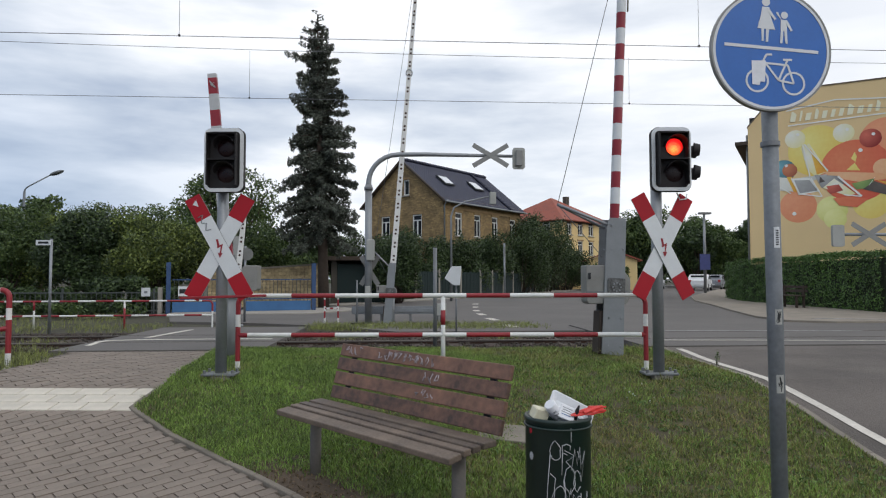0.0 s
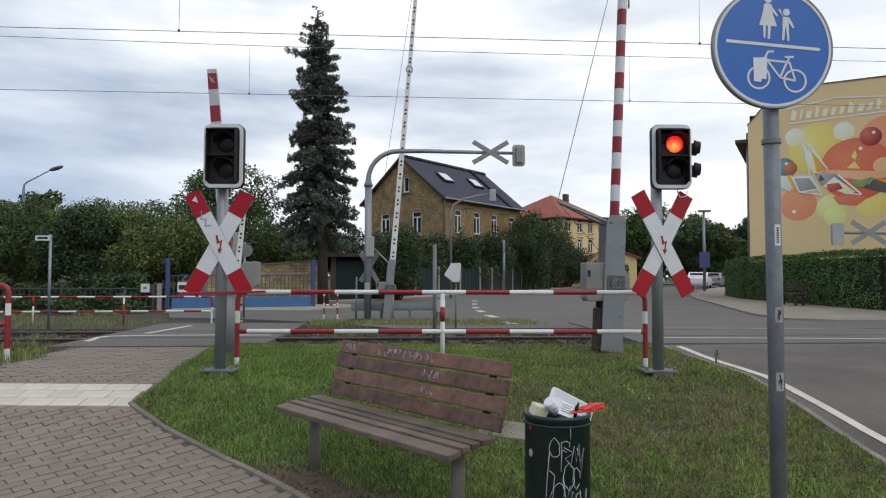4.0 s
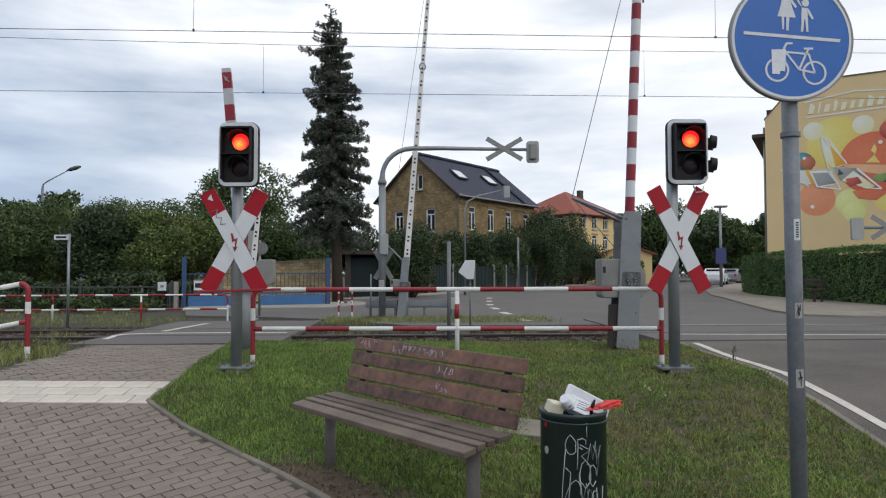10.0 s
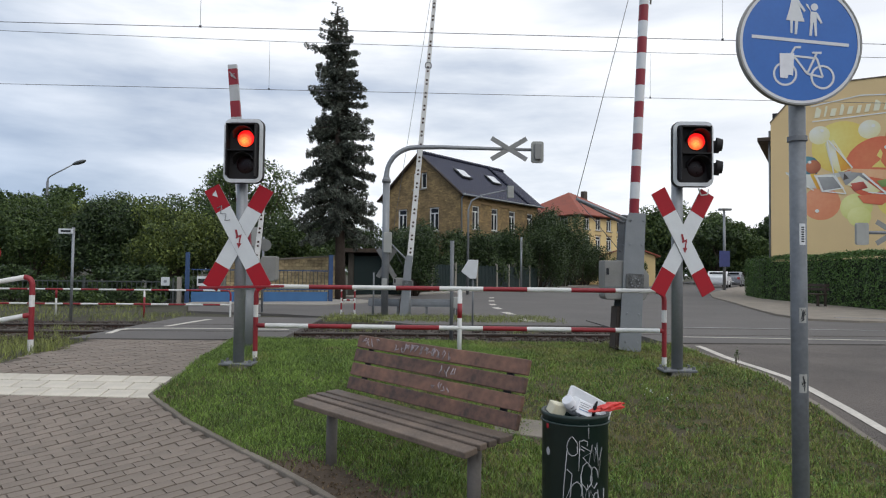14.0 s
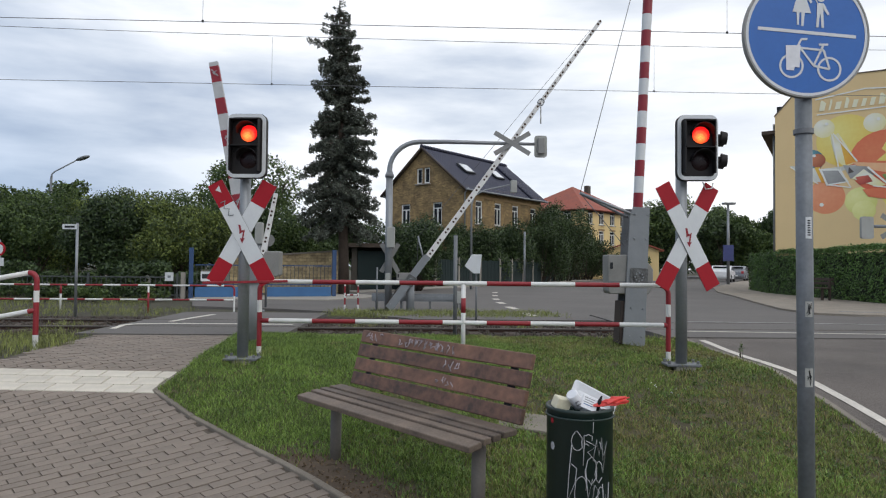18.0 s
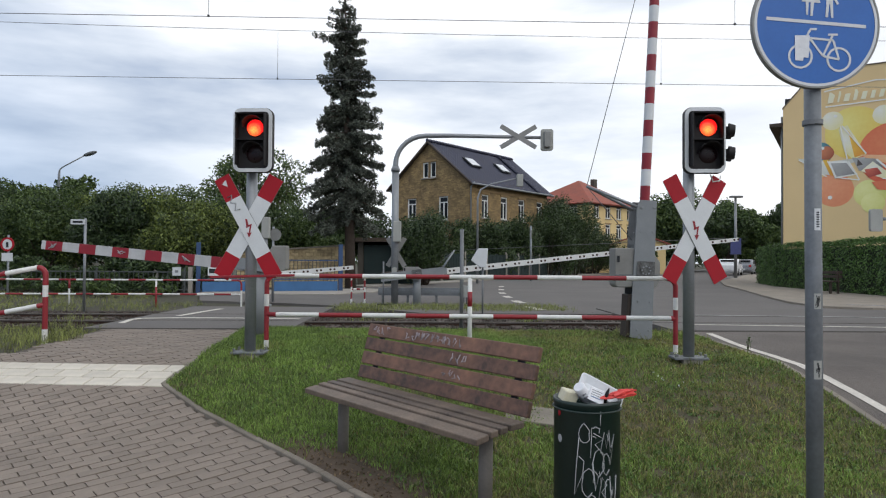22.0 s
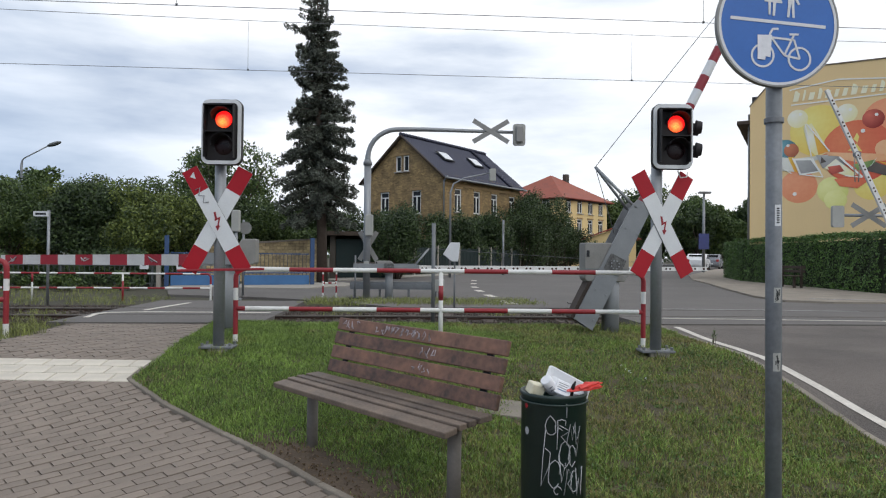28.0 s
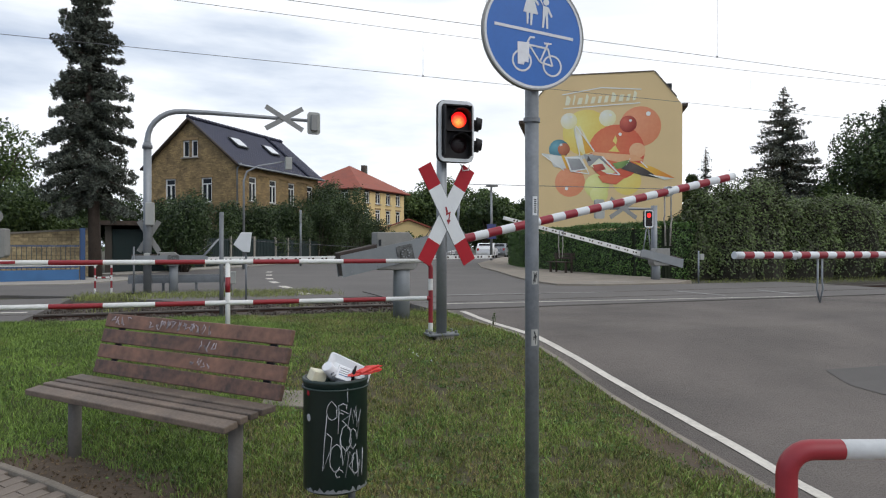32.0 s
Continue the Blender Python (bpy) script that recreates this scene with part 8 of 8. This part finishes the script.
def build_mound(x, y, w, d, h, seed, label, material, count, leaf, name="ivy_shrub"):
    """A thicket draped with ivy down to the ground: an uneven heart, coloured as inner shade, under a skin of hanging
    leaves.
    """
    rng = np.random.default_rng(seed)
    th = thing(name, label, "shrub", pose(x, y, 0))

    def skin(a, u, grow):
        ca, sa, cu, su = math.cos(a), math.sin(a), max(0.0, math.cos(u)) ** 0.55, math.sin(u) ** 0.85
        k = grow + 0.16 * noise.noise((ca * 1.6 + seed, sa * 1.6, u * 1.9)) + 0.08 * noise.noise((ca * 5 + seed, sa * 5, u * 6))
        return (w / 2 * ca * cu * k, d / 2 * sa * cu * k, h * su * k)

    # closed shell whose dark colour is the shade behind the ivy leaves
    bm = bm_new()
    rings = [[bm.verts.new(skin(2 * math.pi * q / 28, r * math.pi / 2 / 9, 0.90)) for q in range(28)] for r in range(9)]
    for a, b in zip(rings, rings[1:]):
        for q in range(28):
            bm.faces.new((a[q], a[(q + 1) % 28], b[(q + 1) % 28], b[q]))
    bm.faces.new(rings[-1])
    part("shaded_heart", bm, MOUND_SHADE, th, "solid inner form coloured dark as shade under the ivy")
    a = rng.uniform(0, 2 * np.pi, count)
    u = np.arcsin(rng.uniform(0.0, 1.0, count) ** 0.62)
    g = 1.0 + rng.normal(0, 0.035, count)
    p = np.array([skin(a[k], u[k], g[k]) for k in range(count)])
    nrm = np.column_stack([np.cos(a) * np.cos(u), np.sin(a) * np.cos(u), np.sin(u) + 0.25]) + rng.normal(0, 0.5, (count, 3))
    nrm /= np.linalg.norm(nrm, axis=1)[:, None]
    t = np.cross(nrm, rng.normal(size=(count, 3)) * 0.6 + (1, 0, 0))
    t /= np.linalg.norm(t, axis=1)[:, None] + 1e-9
    bb = np.cross(nrm, t)
    sz = (leaf * rng.uniform(0.55, 1.4, count))[:, None]
    v = np.stack([p - t * sz, p - bb * sz * 0.62, p + t * sz, p + bb * sz * 0.62], 1).reshape(-1, 3)
    mesh_np("foliage", v, np.arange(count * 4).reshape(-1, 4), material, th)["kind"] = "stuff"


def build_green():
    build_spruce(-4.68, 25.9, 11.85, 1.62, 21, "tall slender blue spruce at the roadside", 105000, 0.060, 0.25, taper=0.50, lean=-1.6)
    # thicket behind the iron fence
    pr = random.Random(31)
    for k, (x, y, h, r) in enumerate(((-20.5, 29.5, 5.0, 2.4), (-18.0, 27.5, 4.6, 2.2), (-16.0, 28.8, 5.0, 2.3), (-14.3, 26.6, 4.6, 2.0), (-12.6, 28.0, 4.9, 2.2), (-11.2, 25.8, 4.3, 1.9), (-9.8, 28.8, 4.5, 2.1), (-8.4, 30.8, 4.6, 2.2), (-22.8, 28.0, 5.2, 2.4), (-25.2, 30, 5.4, 2.6), (-17.6, 33.5, 5.7, 2.6), (-12.8, 34.0, 5.8, 2.5), (-6.9, 33.5, 4.3, 2.0))):
        build_tree(x, y, h * 0.9, r, 100 + k, "bushy broadleaf tree in the thicket behind the fence", (LEAF_DARK, LEAF, LEAF_LIGHT)[k % 3], 27000, 0.054, 0.16, 0.9, 34, 0.3, "thicket trees")
    for k in range(9):
        build_bush(-21.5 + k * 1.45, 22.4 + 0.12 * k + pr.uniform(-0.3, 0.3), 2.2, 1.6, pr.uniform(0.9, 1.5), 300 + k, "dark undergrowth behind the iron fence", LEAF_DARK, 6500, 0.060)
    for k in range(16):
        build_bush(-20.5 + k * 0.72, 19.9 + pr.uniform(-0.5, 0.5), 1.3, 0.9, pr.uniform(0.35, 0.7), 350 + k, "low weeds before the iron fence", (LEAF_DARK, LEAF)[k % 2], 900, 0.045, "weed_clump", 8)
    build_bush(3.43, 8.3, 0.10, 0.10, 0.24, 390, "single thin weed growing at the kerb", LEAF, 45, 0.014, "kerb_weed", 5)
    build_tree(-11.9, 36.5, 7.7, 3.1, 140, "taller loose-crowned tree behind the thicket", LEAF, 15000, 0.085, 0.22, 0.7, 34, 0.35)
    build_tree(-24.4, 40.0, 7.0, 2.2, 141, "pale loose-crowned tree far behind", LEAF, 12000, 0.10, 0.2)
    build_tree(-31.0, 44.0, 7.4, 2.8, 142, "pale loose-crowned tree far behind", LEAF, 12000, 0.11, 0.2)
    # shrubs along the dark fence
    for k, (x, y, w, h) in enumerate(((-4.2, 38.5, 4.2, 3.9), (-1.6, 41.0, 4.6, 4.3), (1.2, 44.2, 4.6, 4.4), (3.6, 47.5, 4.6, 4.5), (5.9, 51.0, 4.8, 4.9), (8.8, 57.0, 5.4, 7.2), (11.5, 63.0, 5.2, 5.0), (7.2, 54.5, 4.5, 6.4), (12.8, 68.0, 4.6, 4.5))):
        build_bush(x, y, w, w * 0.8, h, 400 + k, "dense dark green shrub behind the fence", LEAF_DARK, 17000, 0.072, "shrub", 22)
    build_bush(15.6, 61.5, 4.6, 2.0, 2.5, 430, "green hedge-like shrub before the garage", LEAF, 9000, 0.08, "shrub", 20)
    build_bush(-2.2, 30.2, 2.6, 1.8, 3.3, 431, "dense dark green shrub beside the shed", LEAF_DARK, 14000, 0.055, "shrub", 22)
    # street trees beyond the parked cars and beside the gable
    for k, (x, y, h, r) in enumerate(((17.5, 85, 9.8, 3.4), (22.0, 90, 8.8, 3.2), (26.5, 84, 10.8, 4.2), (31.5, 95, 8.6, 4.0), (37.5, 98, 10.4, 4.6), (43, 104, 9.6, 4.5), (20.5, 82, 9.2, 3.6), (23.5, 84, 9.5, 3.4), (36, 90, 9.2, 4.2), (29.0, 92.0, 6.0, 3.5), (34, 86, 5.0, 3.0), (31.0, 80.0, 8.4, 2.4), (35.2, 82.0, 8.6, 2.8), (40.0, 86.0, 9.4, 3.4), (45.0, 92.0, 10.0, 4.0))):
        build_tree(x, y, h, r, 500 + k, "green street tree at the far end of the road", LEAF_DARK if k % 2 else LEAF, 12000, 0.17, 0.15, 0.9, 30)
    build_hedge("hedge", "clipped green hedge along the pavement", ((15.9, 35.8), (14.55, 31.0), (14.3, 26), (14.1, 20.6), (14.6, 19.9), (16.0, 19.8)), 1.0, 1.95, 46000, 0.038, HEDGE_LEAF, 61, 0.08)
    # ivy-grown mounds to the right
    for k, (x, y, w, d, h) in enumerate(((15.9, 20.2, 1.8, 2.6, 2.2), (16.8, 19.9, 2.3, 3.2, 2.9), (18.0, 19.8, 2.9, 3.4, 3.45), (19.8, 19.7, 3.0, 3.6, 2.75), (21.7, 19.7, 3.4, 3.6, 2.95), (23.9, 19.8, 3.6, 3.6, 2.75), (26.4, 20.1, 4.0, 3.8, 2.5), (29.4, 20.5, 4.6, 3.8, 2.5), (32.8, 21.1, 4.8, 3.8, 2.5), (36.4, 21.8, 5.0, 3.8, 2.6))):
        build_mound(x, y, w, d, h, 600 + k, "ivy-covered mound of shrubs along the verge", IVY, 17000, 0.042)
    for k, (x, y, h, r, m) in enumerate(((31.8, 32.0, 10.8, 3.0, LEAF_DARK), (36.4, 28.4, 10.8, 3.2, LEAF_DARK), (34.2, 31.0, 5.4, 2.2, LEAF), (41.5, 33.0, 11.5, 4.0, LEAF_DARK), (29.5, 29.0, 3.9, 1.8, LEAF))):
        if k == 0:
            build_spruce(x, y, h, 4.1, 71, "dark bushy spruce behind the ivy", 70000, 0.095, 0.05, taper=0.85)
        else:
            build_tree(x, y, h, r, 700 + k, "dark broadleaf tree behind the ivy", m, 22000, 0.11, 0.15, 0.9, 34)
    build_spruce(40.8, 50.0, 10.2, 1.4, 72, "slim distant spruce beside the gable", 5000, 0.10, 0.1)
    build_tree(29.1, 37.0, 6.8, 1.0, 720, "dark broadleaf tree beside the gable", LEAF_DARK, 9000, 0.10, 0.1)
    # woods that close the far distance
    rng = np.random.default_rng(9)
    n = 150
    a = np.linspace(-0.2, 3.5, n) + rng.normal(0, 0.01, n)
    dist = rng.uniform(150, 190, n)
    c = np.column_stack([np.cos(a) * dist, np.sin(a) * dist, rng.uniform(1.5, 4.5, n)])
    v, f = leaf_cloud(rng, c, np.column_stack([rng.uniform(4, 8, n), rng.uniform(3, 6, n), rng.uniform(2.5, 5, n)]), 26000, 0.7)
    tagged(mesh_np("distant_woods", v, f, LEAF_DARK), "low green woods in the distance", "woods", kind="stuff")


build_green()
build_grass()


# ---- paving stones, kerbs ----
def build_pavers():
    left = lerp_line(((-8.0, 0.6), (-9.5, 3.0), (-9.5, 6.9), (-6.2, 7.25), (-5.35, 7.6), (-5.45, 8.3), (-5.85, 11.0)))
    pavement = bpy.data.objects["pavement"]
    me = None
    v, f = [], []
    cube = np.array([(-1, -1, -1), (1, -1, -1), (1, 1, -1), (-1, 1, -1), (-0.978, -0.955, 1), (0.978, -0.955, 1), (0.978, 0.955, 1), (-0.978, 0.955, 1)], float)
    quads = np.array([(4, 5, 6, 7), (0, 1, 5, 4), (1, 2, 6, 5), (2, 3, 7, 6), (3, 0, 4, 7)])
    rng = random.Random(8)
    singles, n = 0, 0

    def tip(x, y, z, slope):
        return Matrix.Translation((x, y, z)) @ Matrix.Rotation(slope, 4, "X") @ Matrix.Rotation(radians(45), 4, "Z")

    tilt = radians(45)
    ct, st = math.cos(tilt), math.sin(tilt)
    for i in range(-80, 110):
        for k in range(-60, 50):
            a = (k + (0.5 if i % 2 else 0)) * 0.205
            b = i * 0.1025
            x, y = -1.977 + a * ct - b * st, 5.128 + a * st + b * ct
            if not 0.75 < y < 10.64:
                continue
            if not left(y) + 0.1 < x < path_edge(y) + 0.02:
                continue
            if 6.54 < y + (x + 3) * 0.015 < 7.03:
                continue
            slope = math.atan2(gz(y + 0.05) - gz(y - 0.05), 0.1)
            z = gz(y) - 0.030 + rng.uniform(-0.003, 0.003)
            if 4.4 < y < 6.4 and -3.0 < x < -0.8 and singles < 300:
                if me is None:
                    bm = bm_new()
                    vs = [bm.verts.new(c * np.array((0.0998, 0.0480, 0.032))) for c in cube]
                    for q in quads:
                        bm.faces.new([vs[j] for j in q])
                    ob = part("paver", bm, PAVER, pavement)
                    me = ob.data
                    ob.matrix_basis = tip(x, y, z, slope)
                else:
                    share("paver", me, pavement, tip(x, y, z, slope) @ pose(0, 0, 0, rng.uniform(-0.6, 0.6), rng.uniform(-0.6, 0.6), 0))
                singles += 1
                continue
            q = cube * np.array((0.0998, 0.0480, 0.032))
            qx = q[:, 0] * ct - q[:, 1] * st
            qy = q[:, 0] * st + q[:, 1] * ct
            v.append(np.column_stack([x + qx, y + qy * math.cos(slope), z + q[:, 2] + qy * math.sin(slope)]))
            f.append(quads + 8 * n)
            n += 1
    ob = mesh_np("far_pavers", np.concatenate(v), np.concatenate(f), PAVER_FAR, pavement)
    ob["kind"] = "stuff"
    # white tactile slabs in three rows
    slab_me = None
    for r in range(3):
        for k in range(24):
            y = 6.575 + 0.208 * r
            x = path_edge(y) - 0.05 - k * 0.302 - (0.15 if r % 2 else 0)
            if x < -9.4:
                break
            y -= (x + 3) * 0.015
            slope = math.degrees(math.atan2(gz(y + 0.1) - gz(y - 0.1), 0.2))
            m = pose(x, y, gz(y) - 0.016, slope, rng.uniform(-0.4, 0.4), -0.9)
            if slab_me is None:
                bm = bm_new()
                box(bm, (0, 0, 0), (0.293, 0.199, 0.05))
                ob = part("tactile_slab", bevel(bm, 0.006, 1), TACTILE, pavement, "white tactile paving slab")
                slab_me = ob.data
                ob.matrix_basis = m
            else:
                share("tactile_slab", slab_me, pavement, m)


def edging(name, label, pts, w, h, lift, ln, material):
    """Edging stones end to end along a plan line."""
    th = tagged(new(name), label, "kerb", kind="structure")
    pts = [Vector(p) for p in pts]
    me = None
    rng = random.Random(2)
    for a, b in zip(pts, pts[1:]):
        n = max(1, round((b - a).length / ln))
        for k in range(n):
            p, q = a.lerp(b, k / n), a.lerp(b, (k + 1) / n)
            c = (p + q) / 2
            L3 = math.hypot((q - p).length, gz(q.y) - gz(p.y))
            bm = bm_new()
            box(bm, (0, 0, 0), (L3 - 0.006, w, h))
            ob = part("kerb_stone", bevel(bm, 0.006, 1), material, th)
            d = Vector((q.x - p.x, q.y - p.y, gz(q.y) - gz(p.y))).normalized()
            side = Vector((0, 0, 1)).cross(d).normalized()
            up = d.cross(side)
            ob.matrix_basis = Matrix.Translation((c.x, c.y, (gz(p.y) + gz(q.y)) / 2 + lift - h / 2)) @ Matrix((d, side, up)).transposed().to_4x4()


edging("path_edging", "narrow concrete edging between pavers and grass", PATH_EDGE[1:], 0.055, 0.16, 0.02, 0.8, EDGE_STONE)
edging("kerb", "weathered low kerb between grass and road", [(kerb_line(y), y) for y in (1.5, 2.5, 3.5, 4.5, 5.5, 6.5, 7.5, 8.5, 9.5, 10.5)], 0.07, 0.16, 0.02, 1.0, KERB)
build_pavers()

motions()
